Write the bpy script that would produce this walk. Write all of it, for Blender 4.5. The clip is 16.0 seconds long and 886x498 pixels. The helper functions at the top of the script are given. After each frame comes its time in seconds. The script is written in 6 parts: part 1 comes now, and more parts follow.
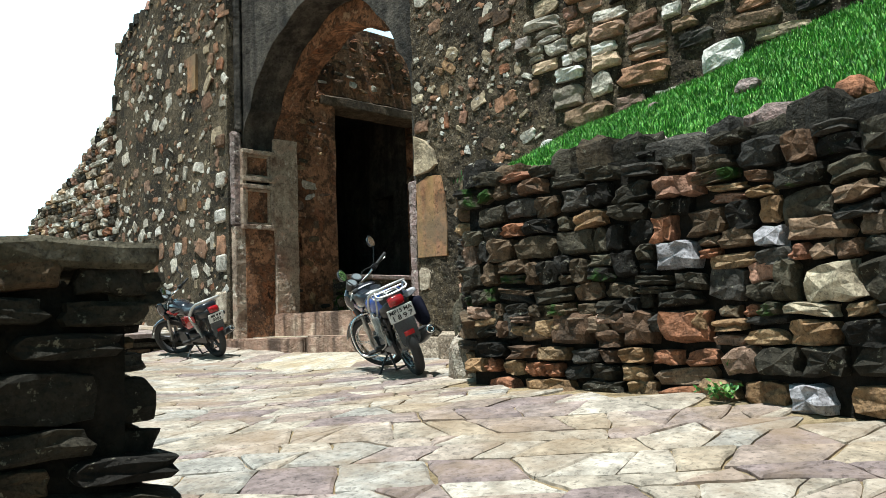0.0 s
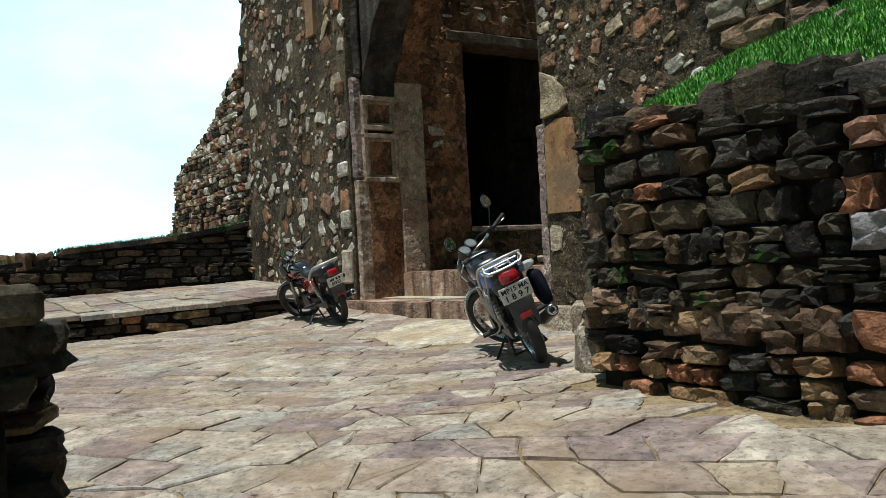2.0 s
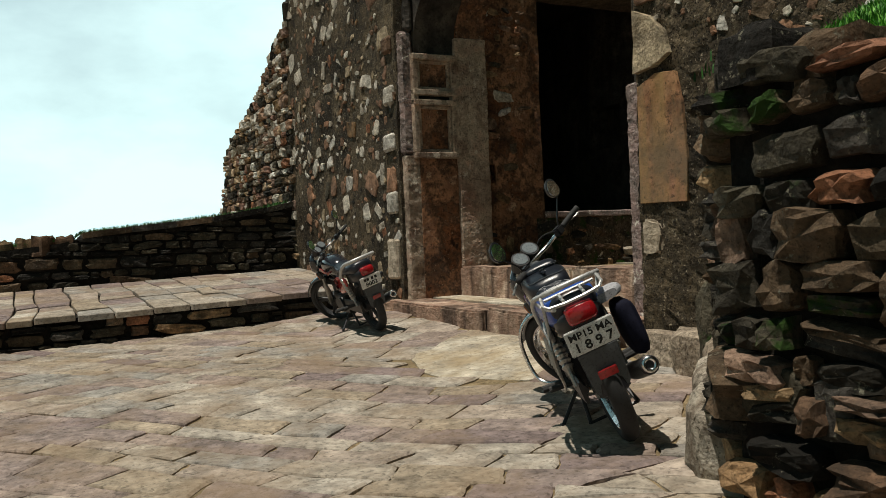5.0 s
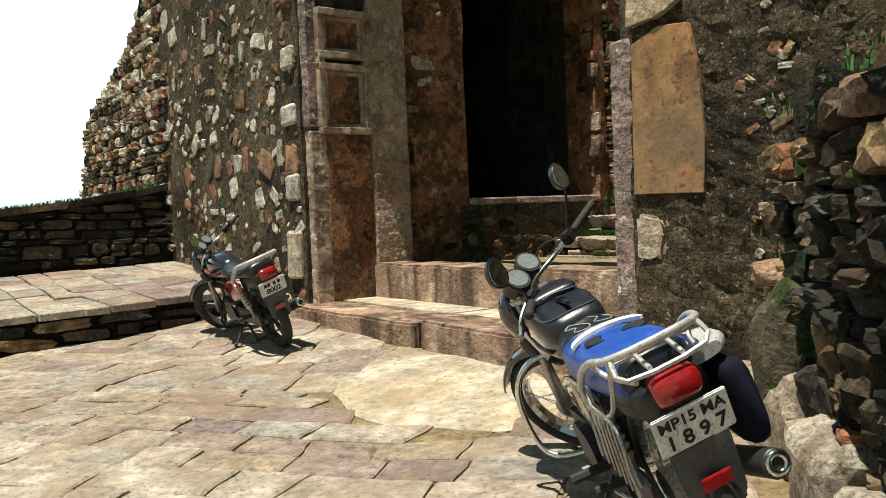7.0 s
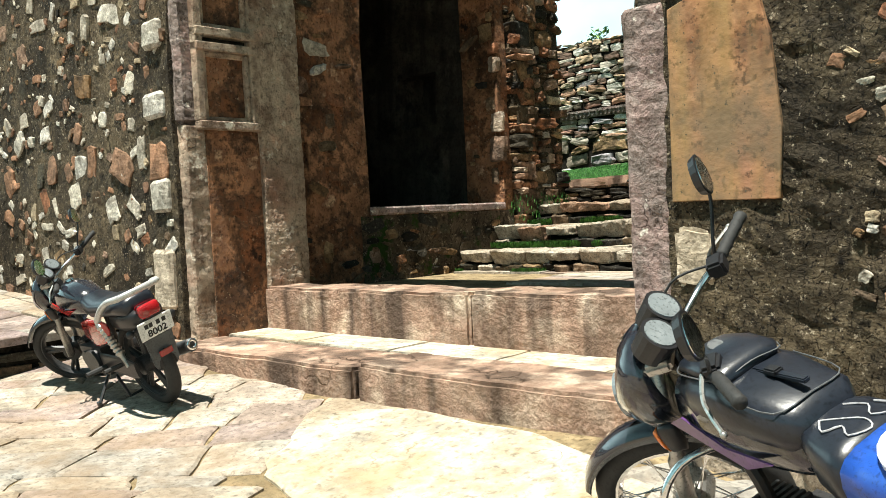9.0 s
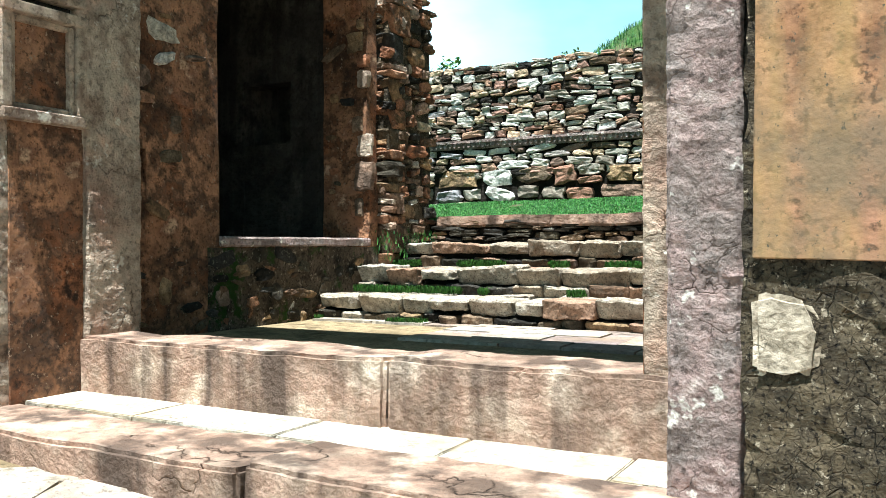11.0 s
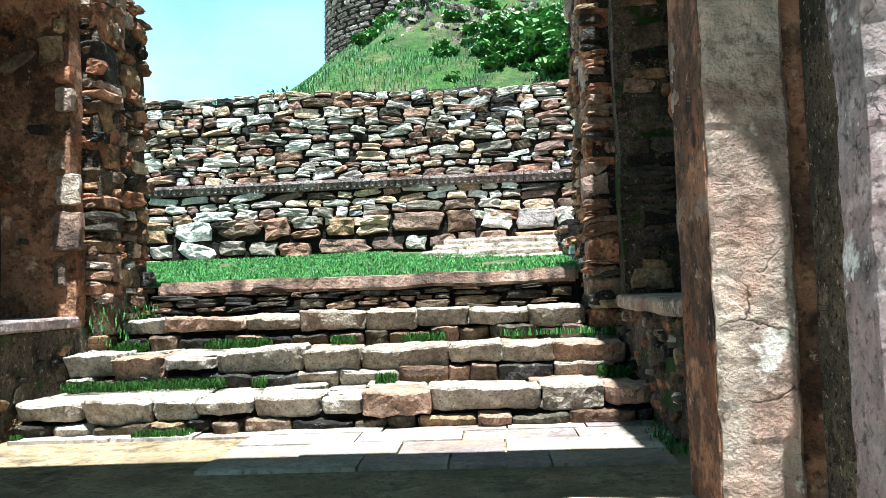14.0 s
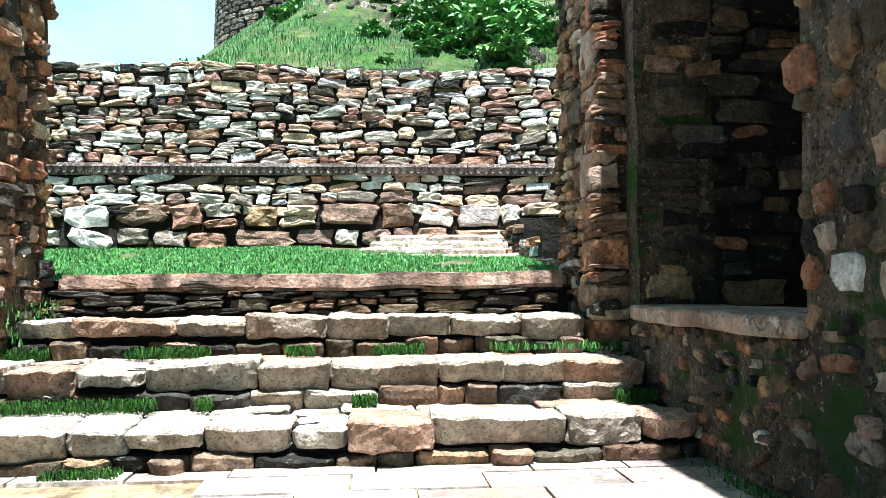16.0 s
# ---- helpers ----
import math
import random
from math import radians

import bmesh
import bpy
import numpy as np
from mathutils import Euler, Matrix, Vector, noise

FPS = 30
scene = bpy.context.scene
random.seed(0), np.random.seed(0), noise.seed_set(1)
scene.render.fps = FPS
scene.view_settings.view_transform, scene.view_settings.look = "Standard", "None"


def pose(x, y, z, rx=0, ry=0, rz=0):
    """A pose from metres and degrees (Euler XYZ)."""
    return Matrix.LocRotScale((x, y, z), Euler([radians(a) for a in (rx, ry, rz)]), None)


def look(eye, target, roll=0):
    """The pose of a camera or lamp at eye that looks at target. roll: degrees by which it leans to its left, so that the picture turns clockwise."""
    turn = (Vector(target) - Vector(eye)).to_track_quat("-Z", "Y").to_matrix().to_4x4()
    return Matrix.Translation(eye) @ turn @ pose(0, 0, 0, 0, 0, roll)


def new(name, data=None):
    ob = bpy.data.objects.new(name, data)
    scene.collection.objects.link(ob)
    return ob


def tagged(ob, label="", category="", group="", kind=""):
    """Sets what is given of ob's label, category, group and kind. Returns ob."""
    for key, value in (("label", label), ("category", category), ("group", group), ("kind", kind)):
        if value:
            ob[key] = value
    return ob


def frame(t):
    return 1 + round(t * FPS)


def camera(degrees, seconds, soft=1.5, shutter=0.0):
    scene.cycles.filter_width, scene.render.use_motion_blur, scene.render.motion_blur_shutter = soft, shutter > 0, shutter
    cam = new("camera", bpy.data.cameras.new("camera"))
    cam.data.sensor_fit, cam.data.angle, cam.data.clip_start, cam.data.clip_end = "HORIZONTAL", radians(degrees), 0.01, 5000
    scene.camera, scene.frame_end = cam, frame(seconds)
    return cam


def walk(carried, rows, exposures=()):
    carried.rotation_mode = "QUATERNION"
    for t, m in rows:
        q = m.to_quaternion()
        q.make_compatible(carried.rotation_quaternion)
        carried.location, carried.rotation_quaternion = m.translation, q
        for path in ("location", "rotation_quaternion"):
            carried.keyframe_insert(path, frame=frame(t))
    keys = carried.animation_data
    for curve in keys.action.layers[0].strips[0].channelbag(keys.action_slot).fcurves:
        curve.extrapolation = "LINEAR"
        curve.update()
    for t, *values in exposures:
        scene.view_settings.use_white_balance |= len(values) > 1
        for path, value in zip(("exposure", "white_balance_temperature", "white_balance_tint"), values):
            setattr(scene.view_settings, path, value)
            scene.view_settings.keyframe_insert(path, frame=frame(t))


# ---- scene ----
cam = camera(55.7, 16.0, 0.6)
METRES, EYE, TURN = 11.53, 1.3, 46.3
ROWS = [
    (0.0, 0.0, 0.0, 0.0, 0.18, 4.99, 2.06),
    (0.5, 0.0121, 0.0249, 0.0046, 2.76, 3.65, 2.66),
    (1.0, 0.0217, 0.0445, 0.0182, 5.18, 2.39, 3.1),
    (1.5, 0.023, 0.0725, 0.0177, 7.58, 1.46, 3.0),
    (2.0, 0.0233, 0.107, 0.0268, 11.09, 1.04, 3.15),
    (2.5, 0.0308, 0.1415, 0.0299, 15.23, 1.07, 3.07),
    (3.0, 0.0332, 0.1685, 0.0346, 17.64, 0.4, 2.26),
    (3.5, 0.025, 0.201, 0.0365, 18.06, -0.13, 1.9),
    (4.0, 0.0201, 0.2287, 0.0393, 17.66, -0.25, 2.33),
    (6.5, -0.0374, 0.3838, 0.0569, 12.19, -1.76, 1.65),
    (7.0, -0.0596, 0.4121, 0.0589, 8.46, -2.21, 2.45),
    (7.5, -0.0774, 0.4419, 0.0586, 5.64, -2.28, 3.02),
    (8.0, -0.0946, 0.4714, 0.062, 3.59, -2.24, 2.15),
    (8.5, -0.1179, 0.496, 0.0641, -0.04, -2.27, 2.75),
    (11.0, -0.183, 0.6475, 0.07, -17.59, -0.28, 0.17),
    (11.5, -0.1968, 0.6779, 0.0723, -23.3, 0.57, -0.07),
    (12.0, -0.205, 0.7037, 0.0741, -28.54, 1.04, 0.14),
    (12.5, -0.2067, 0.7351, 0.0769, -33.28, 1.75, -1.09),
    (13.0, -0.214, 0.7619, 0.0785, -38.83, 1.96, -1.15),
    (13.5, -0.2212, 0.7857, 0.0819, -41.85, 1.93, 0.89),
    (14.0, -0.2168, 0.8163, 0.0846, -43.05, 2.77, 2.12),
    (14.5, -0.2146, 0.8436, 0.084, -46.31, 2.75, 2.52),
    (15.0, -0.2157, 0.8708, 0.086, -49.6, 2.1, 2.87),
    (15.5, -0.2051, 0.8991, 0.0867, -50.75, 2.17, 2.18),
    (16.0, -0.1956, 0.9214, 0.0878, -51.43, 2.6, 0.5),
]
walk(cam, [(t, pose(7.38, -6.75, EYE, 0, 0, TURN) @ pose(METRES * x, METRES * y, METRES * z, 90 + pitch, roll, yaw)) for t, x, y, z, yaw, pitch, roll in ROWS],
     [(0.0, 0.75, 5950, 2), (1.5, 0.35, 6100, 4), (2.5, -0.22, 6350, 5), (3.5, -0.4, 6800, 7), (4.5, -0.4, 6900, 8), (6.5, 0.28, 7200, 6), (8.5, 0.97, 6900, 4), (10.8, 1.6, 5950, 2), (12.5, 1.72, 5550, 2), (14.5, 2.04, 5550, 5), (16.0, 2.16, 5700, 7)])

# ---- sun and sky ----
SUN = Vector((0.05, -0.28, 1.0)).normalized()
world = bpy.data.worlds.new("world")
scene.world = world
world.use_nodes = True
wn, wl = world.node_tree.nodes, world.node_tree.links
wn.clear()
w_out, w_bg = wn.new("ShaderNodeOutputWorld"), wn.new("ShaderNodeBackground")
w_sky = wn.new("ShaderNodeTexSky")
w_sky.sky_type, w_sky.sun_disc = "NISHITA", False
w_sky.sun_elevation = math.asin(SUN.z)
w_sky.sun_rotation = math.atan2(SUN.x, SUN.y)
w_sky.air_density, w_sky.dust_density = 1.0, 1.5
w_co, w_map = wn.new("ShaderNodeTexCoord"), wn.new("ShaderNodeMapping")
w_map.inputs["Scale"].default_value = (1.0, 1.0, 2.2)
w_noise, w_ramp = wn.new("ShaderNodeTexNoise"), wn.new("ShaderNodeValToRGB")
w_noise.inputs["Scale"].default_value, w_noise.inputs["Detail"].default_value = 2.3, 9
w_noise.inputs["Roughness"].default_value = 0.55
w_ramp.color_ramp.elements[0].position, w_ramp.color_ramp.elements[1].position = 0.34, 0.60
w_ramp.color_ramp.elements[0].color = (0.5, 0.5, 0.5, 1)
w_mix = wn.new("ShaderNodeMix")
w_mix.data_type = "RGBA"
w_mix.inputs["B"].default_value = (11.2, 15.6, 16.6, 1)
wl.new(w_co.outputs["Generated"], w_map.inputs["Vector"])
wl.new(w_map.outputs["Vector"], w_noise.inputs["Vector"])
wl.new(w_noise.outputs["Fac"], w_ramp.inputs["Fac"])
wl.new(w_ramp.outputs["Color"], w_mix.inputs["Factor"])
wl.new(w_sky.outputs["Color"], w_mix.inputs["A"])
# haze: bright near the horizon, deeper overhead
w_sep, w_haze, w_mul = wn.new("ShaderNodeSeparateXYZ"), wn.new("ShaderNodeValToRGB"), wn.new("ShaderNodeMix")
w_mul.data_type, w_mul.blend_type = "RGBA", "MULTIPLY"
w_mul.inputs["Factor"].default_value = 1.0
e_ = w_haze.color_ramp.elements
e_[0].position, e_[0].color = 0.0, (1.2, 1.2, 1.2, 1)
e_[1].position, e_[1].color = 0.85, (0.28, 0.29, 0.31, 1)
for q_, c_ in ((0.4, 1.08), (0.62, 0.5)):
    e_.new(q_).color = (c_, c_, c_, 1)
wl.new(w_co.outputs["Generated"], w_sep.inputs["Vector"])
wl.new(w_sep.outputs["Z"], w_haze.inputs["Fac"])
wl.new(w_mix.outputs["Result"], w_mul.inputs["A"])
wl.new(w_haze.outputs["Color"], w_mul.inputs["B"])
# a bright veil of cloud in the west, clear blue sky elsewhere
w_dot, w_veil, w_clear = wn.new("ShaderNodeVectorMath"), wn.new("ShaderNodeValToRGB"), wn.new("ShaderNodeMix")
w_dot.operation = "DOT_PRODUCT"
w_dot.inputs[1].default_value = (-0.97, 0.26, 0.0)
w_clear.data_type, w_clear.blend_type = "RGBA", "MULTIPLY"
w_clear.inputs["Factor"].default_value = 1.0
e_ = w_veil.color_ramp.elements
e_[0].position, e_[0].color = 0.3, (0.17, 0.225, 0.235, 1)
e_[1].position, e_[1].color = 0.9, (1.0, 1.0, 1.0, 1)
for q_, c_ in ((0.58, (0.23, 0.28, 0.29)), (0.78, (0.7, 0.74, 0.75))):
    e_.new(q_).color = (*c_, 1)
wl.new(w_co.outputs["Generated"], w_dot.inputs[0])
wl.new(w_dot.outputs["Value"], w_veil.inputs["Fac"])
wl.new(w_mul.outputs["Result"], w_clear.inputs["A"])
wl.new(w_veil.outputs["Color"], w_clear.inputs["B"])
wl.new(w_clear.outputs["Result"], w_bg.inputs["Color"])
w_bg.inputs["Strength"].default_value = 0.082
wl.new(w_bg.outputs["Background"], w_out.inputs["Surface"])
sun = new("sun", bpy.data.lights.new("sun", "SUN"))
sun.data.energy, sun.data.angle, sun.data.color = 5.0, radians(0.6), (1.0, 0.96, 0.9)
sun.matrix_world = look(SUN * 50, (0, 0, 0))


# ---- materials ----
def mat(name, colours, island=True, scale=6.0, stain=(0.03, 0.025, 0.02), stain_amount=0.35, stain_scale=1.6, speck=None, speck_amount=0.0,
        speck_scale=14.0, moss=0.0, bump=0.5, bump_scale=22.0, rough=0.9, metal=0.0, grain=0.5, crack=0.0, pit=0.45, streak=0.0, tint=None, vein=0.0):
    """Weathered surface: a colour picked piece by piece, grain, large stains, specks and relief."""
    m = bpy.data.materials.new(name)
    m.use_nodes = True
    n, l = m.node_tree.nodes, m.node_tree.links
    bsdf = n["Principled BSDF"]
    bsdf.inputs["Roughness"].default_value, bsdf.inputs["Metallic"].default_value = rough, metal
    if metal == 0 and rough > 0.75:
        bsdf.inputs["Specular IOR Level"].default_value = 0.15
    geo, info = n.new("ShaderNodeNewGeometry"), n.new("ShaderNodeObjectInfo")
    add = n.new("ShaderNodeMath")
    add.operation = "ADD"
    frac = n.new("ShaderNodeMath")
    frac.operation = "FRACT"
    if island:
        l.new(info.outputs["Random"], add.inputs[0])
        l.new(geo.outputs["Random Per Island"], add.inputs[1])
    l.new(add.outputs[0], frac.inputs[0])

    def noise_tex(s, detail=6.0, r=0.6):
        t = n.new("ShaderNodeTexNoise")
        t.inputs["Scale"].default_value, t.inputs["Detail"].default_value, t.inputs["Roughness"].default_value = s, detail, r
        l.new(geo.outputs["Position"], t.inputs["Vector"])
        return t.outputs["Fac"]

    def ramp(fac, stops):
        r = n.new("ShaderNodeValToRGB")
        e = r.color_ramp.elements
        e[0].position, e[0].color = stops[0][0], (*stops[0][1], 1)
        e[1].position, e[1].color = stops[-1][0], (*stops[-1][1], 1)
        for p, c in stops[1:-1]:
            x = e.new(p)
            x.color = (*c, 1)
        l.new(fac, r.inputs["Fac"])
        return r.outputs["Color"]

    def blend(fac, a, b, mode="MIX"):
        x = n.new("ShaderNodeMix")
        x.data_type, x.blend_type = "RGBA", mode
        for socket, v in ((x.inputs["Factor"], fac), (x.inputs["A"], a), (x.inputs["B"], b)):
            if isinstance(v, (tuple, float, int)):
                socket.default_value = (*v, 1) if isinstance(v, tuple) else v
            else:
                l.new(v, socket)
        return x.outputs["Result"]

    fine = noise_tex(scale * 4, 8.0, 0.7)
    mid = noise_tex(scale, 5.0)
    if island and len(colours) > 1:
        pick = frac.outputs[0]
    else:
        pick = mid
    k = len(colours)
    lo, hi = (0.0, 1.0) if island else (0.3, 0.7)
    col = ramp(pick, [(lo + (hi - lo) * i / max(1, k - (0 if island else 1)), c) for i, c in enumerate(colours)] if k > 1 else [(0, colours[0]), (1, colours[0])])
    if island and k > 1:
        col.node.color_ramp.interpolation = "CONSTANT"
    g = ramp(fine, [(0.25, (1 - grain,) * 3), (0.75, (1 + grain * 0.6,) * 3)])
    col = blend(1.0, col, g, "MULTIPLY")
    g2 = ramp(mid, [(0.3, (1 - grain * 0.8,) * 3), (0.7, (1 + grain * 0.4,) * 3)])
    col = blend(1.0, col, g2, "MULTIPLY")
    if pit > 0:
        p = ramp(noise_tex(scale * 11, 3.0, 0.6), [(0.34, (1 - pit,) * 3), (0.46, (1, 1, 1))])
        col = blend(1.0, col, p, "MULTIPLY")
    if streak > 0:
        mp = n.new("ShaderNodeMapping")
        mp.inputs["Scale"].default_value = (5.0, 5.0, 0.4)
        l.new(geo.outputs["Position"], mp.inputs["Vector"])
        t = n.new("ShaderNodeTexNoise")
        t.inputs["Scale"].default_value, t.inputs["Detail"].default_value = 1.0, 6.0
        l.new(mp.outputs["Vector"], t.inputs["Vector"])
        col = blend(ramp(t.outputs["Fac"], [(0.45, (0, 0, 0)), (0.62, (streak,) * 3)]), col, tint)
    vein_line = None
    if vein > 0:
        # long crooked cracks, lying flatter than upright
        vm, vn, va, vv = n.new("ShaderNodeMapping"), n.new("ShaderNodeTexNoise"), n.new("ShaderNodeVectorMath"), n.new("ShaderNodeTexVoronoi")
        vm.inputs["Scale"].default_value, vm.inputs["Rotation"].default_value = (0.8, 0.8, 1.9), (0.0, 0.3, 0.0)
        l.new(geo.outputs["Position"], vm.inputs["Vector"])
        vn.inputs["Scale"].default_value, vn.inputs["Detail"].default_value = 3.2, 7.0
        l.new(geo.outputs["Position"], vn.inputs["Vector"])
        va.operation = "MULTIPLY_ADD"
        va.inputs[1].default_value = (0.9, 0.9, 0.9)
        l.new(vn.outputs["Color"], va.inputs[0])
        l.new(vm.outputs["Vector"], va.inputs[2])
        vv.feature = "DISTANCE_TO_EDGE"
        vv.inputs["Scale"].default_value = vein
        l.new(va.outputs[0], vv.inputs["Vector"])
        vein_line = ramp(vv.outputs["Distance"], [(0.0, (0.3, 0.28, 0.26)), (0.008, (0.85, 0.84, 0.83)), (0.02, (1, 1, 1))])
        keep = ramp(noise_tex(1.9, 3.0), [(0.53, (0, 0, 0)), (0.62, (1, 1, 1))])
        vein_line = blend(keep, (1.0, 1.0, 1.0), vein_line)
        col = blend(1.0, col, vein_line, "MULTIPLY")
    if stain_amount > 0:
        s = ramp(noise_tex(stain_scale, 9.0, 0.68), [(0.62 - 0.3 * stain_amount - 0.08, (0, 0, 0)), (0.62 - 0.3 * stain_amount + 0.12, (1, 1, 1))])
        inv = n.new("ShaderNodeMath")
        inv.operation = "MULTIPLY"
        inv.inputs[1].default_value = min(1.0, 0.55 + stain_amount * 0.5)
        l.new(s, inv.inputs[0])
        col = blend(inv.outputs[0], col, stain)
    if speck:
        s = ramp(noise_tex(speck_scale, 4.0, 0.75), [(0.66 - 0.25 * speck_amount, (0, 0, 0)), (0.72 - 0.25 * speck_amount, (1, 1, 1))])
        col = blend(s, col, speck)
    if moss > 0:
        s = ramp(noise_tex(2.4, 7.0, 0.7), [(0.66 - 0.3 * moss, (0, 0, 0)), (0.72 - 0.3 * moss, (1, 1, 1))])
        col = blend(s, col, (0.022, 0.05, 0.009))
    l.new(col, bsdf.inputs["Base Color"])
    h = n.new("ShaderNodeMath")
    h.operation = "MULTIPLY_ADD"
    h.inputs[1].default_value = 0.5
    l.new(noise_tex(bump_scale, 9.0, 0.72), h.inputs[0])
    l.new(noise_tex(bump_scale * 0.25, 4.0), h.inputs[2])
    last = h.outputs[0]
    if crack > 0:
        v = n.new("ShaderNodeTexVoronoi")
        v.feature = "DISTANCE_TO_EDGE"
        v.inputs["Scale"].default_value = crack
        l.new(geo.outputs["Position"], v.inputs["Vector"])
        c = n.new("ShaderNodeMath")
        c.operation = "MULTIPLY_ADD"
        c.inputs[1].default_value = 1.5
        cr = ramp(v.outputs["Distance"], [(0.0, (0, 0, 0)), (0.03, (1, 1, 1))])
        l.new(cr, c.inputs[0])
        l.new(last, c.inputs[2])
        last = c.outputs[0]
    if vein_line is not None:
        vb = n.new("ShaderNodeMath")
        vb.operation = "MULTIPLY_ADD"
        vb.inputs[1].default_value = 0.8
        l.new(vein_line, vb.inputs[0])
        l.new(last, vb.inputs[2])
        last = vb.outputs[0]
    b = n.new("ShaderNodeBump")
    b.inputs["Strength"].default_value, b.inputs["Distance"].default_value = bump, 0.05
    l.new(last, b.inputs["Height"])
    l.new(b.outputs["Normal"], bsdf.inputs["Normal"])
    return m


def plain(name, colour, rough=0.5, metal=0.0, coat=0.0, glass=0.0):
    """Manufactured surface with faint dust and scuffs."""
    m = mat(name, [colour, tuple(min(1, c * 1.25 + 0.004) for c in colour)], island=False, scale=9, stain=(0.16, 0.13, 0.1), stain_amount=0.0, bump=0.04, bump_scale=60,
            rough=rough, metal=metal, grain=0.12)
    b = m.node_tree.nodes["Principled BSDF"]
    b.inputs["Coat Weight"].default_value = coat
    b.inputs["Transmission Weight"].default_value = glass
    return m


DARKS = [(0.024, 0.021, 0.018), (0.045, 0.04, 0.031), (0.085, 0.073, 0.052), (0.13, 0.112, 0.078), (0.06, 0.056, 0.05), (0.15, 0.112, 0.072), (0.10, 0.09, 0.078), (0.19, 0.128, 0.08), (0.07, 0.06, 0.044)]
M_wall_dark = mat("lichen_rubble", DARKS, stain=(0.012, 0.011, 0.009), stain_amount=0.4, speck=(0.17, 0.16, 0.12), speck_amount=0.2, speck_scale=20, bump=1.0)
M_wall_warm = mat("ochre_rubble", [(0.36, 0.22, 0.115), (0.42, 0.28, 0.155), (0.2, 0.12, 0.075), (0.42, 0.19, 0.105), (0.3, 0.21, 0.14), (0.38, 0.25, 0.18)], stain_amount=0.4, stain_scale=4, bump=0.9)
M_wall_light = mat("fresh_broken_rubble", [(0.46, 0.40, 0.36), (0.40, 0.22, 0.15), (0.5, 0.42, 0.3), (0.33, 0.16, 0.10), (0.42, 0.40, 0.42), (0.3, 0.2, 0.13)], stain_amount=0.15, bump=0.7)
M_wall_moss = mat("mossy_rubble", DARKS, stain=(0.012, 0.011, 0.009), stain_amount=0.3, speck=(0.2, 0.185, 0.14), speck_amount=0.2, speck_scale=20, bump=1.0, moss=0.34)
M_joint = mat("black_joint", [(0.010, 0.009, 0.007), (0.024, 0.02, 0.015)], island=False, stain_amount=0.2, bump=1.0, bump_scale=14)
M_mortar = mat("weathered_black_lime_mortar", [(0.03, 0.024, 0.017), (0.28, 0.215, 0.135), (0.10, 0.078, 0.052), (0.2, 0.155, 0.10)], island=False, scale=5.5, stain=(0.012, 0.010, 0.008), stain_amount=0.5, stain_scale=1.1,
               speck=(0.34, 0.285, 0.21), speck_amount=0.26, speck_scale=34, bump=1.0, bump_scale=30, pit=0.92, crack=24, grain=0.65)
M_mortar_moss = mat("mossy_dark_mortar", [(0.026, 0.022, 0.017), (0.16, 0.118, 0.084), (0.06, 0.05, 0.037)], island=False, scale=4.5, stain=(0.014, 0.012, 0.009), stain_amount=0.3, speck=(0.3, 0.25, 0.185), speck_amount=0.28, speck_scale=30, bump=1.0, bump_scale=26, pit=0.85, moss=0.42, grain=0.6)
M_tower_stone = mat("pale_set_stone", [(0.66, 0.6, 0.5), (0.34, 0.2, 0.13), (0.72, 0.67, 0.58), (0.26, 0.15, 0.10), (0.55, 0.44, 0.3), (0.76, 0.72, 0.65), (0.42, 0.23, 0.14), (0.60, 0.54, 0.45)],
                    stain=(0.07, 0.055, 0.04), stain_amount=0.28, stain_scale=5, bump=0.8)
M_back_stone = mat("sunlit_rubble", [(0.64, 0.58, 0.49), (0.24, 0.16, 0.125), (0.8, 0.77, 0.7), (0.36, 0.21, 0.16), (0.56, 0.52, 0.44), (0.46, 0.29, 0.2), (0.82, 0.79, 0.73), (0.28, 0.24, 0.19), (0.68, 0.5, 0.34), (0.5, 0.45, 0.38)],
                   grain=0.32, pit=0.25, stain=(0.08, 0.065, 0.05), stain_amount=0.16, stain_scale=4, bump=0.9)
M_plaster_red = mat("red_brown_plaster", [(0.07, 0.042, 0.03), (0.48, 0.2, 0.095), (0.19, 0.105, 0.066), (0.5, 0.25, 0.135), (0.26, 0.13, 0.078), (0.52, 0.34, 0.215)], island=False, scale=3.2, stain=(0.022, 0.018, 0.014), stain_amount=0.4,
                    stain_scale=1.7, speck=(0.36, 0.26, 0.18), speck_amount=0.16, speck_scale=24, bump=1.0, bump_scale=16, pit=0.6)
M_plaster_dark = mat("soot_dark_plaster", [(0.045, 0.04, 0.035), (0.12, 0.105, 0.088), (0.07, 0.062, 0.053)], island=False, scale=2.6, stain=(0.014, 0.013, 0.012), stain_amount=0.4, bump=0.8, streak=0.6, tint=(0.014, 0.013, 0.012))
M_jamb = mat("dressed_pink_sandstone", [(0.52, 0.33, 0.235), (0.64, 0.52, 0.4), (0.43, 0.245, 0.175)], island=False, scale=2.2, stain=(0.13, 0.075, 0.055), stain_amount=0.3, speck=(0.72, 0.65, 0.55), speck_amount=0.2, speck_scale=4, bump=1.0, bump_scale=52, vein=1.3, grain=0.55)
M_grey = mat("grey_mauve_sandstone", [(0.30, 0.235, 0.22), (0.46, 0.38, 0.35), (0.36, 0.255, 0.235), (0.52, 0.45, 0.41)], island=False, scale=3, stain=(0.13, 0.09, 0.075), stain_amount=0.26, speck=(0.74, 0.69, 0.62), speck_amount=0.26, speck_scale=5, bump=1.0, bump_scale=26, grain=0.6, pit=0.6, vein=2.6)
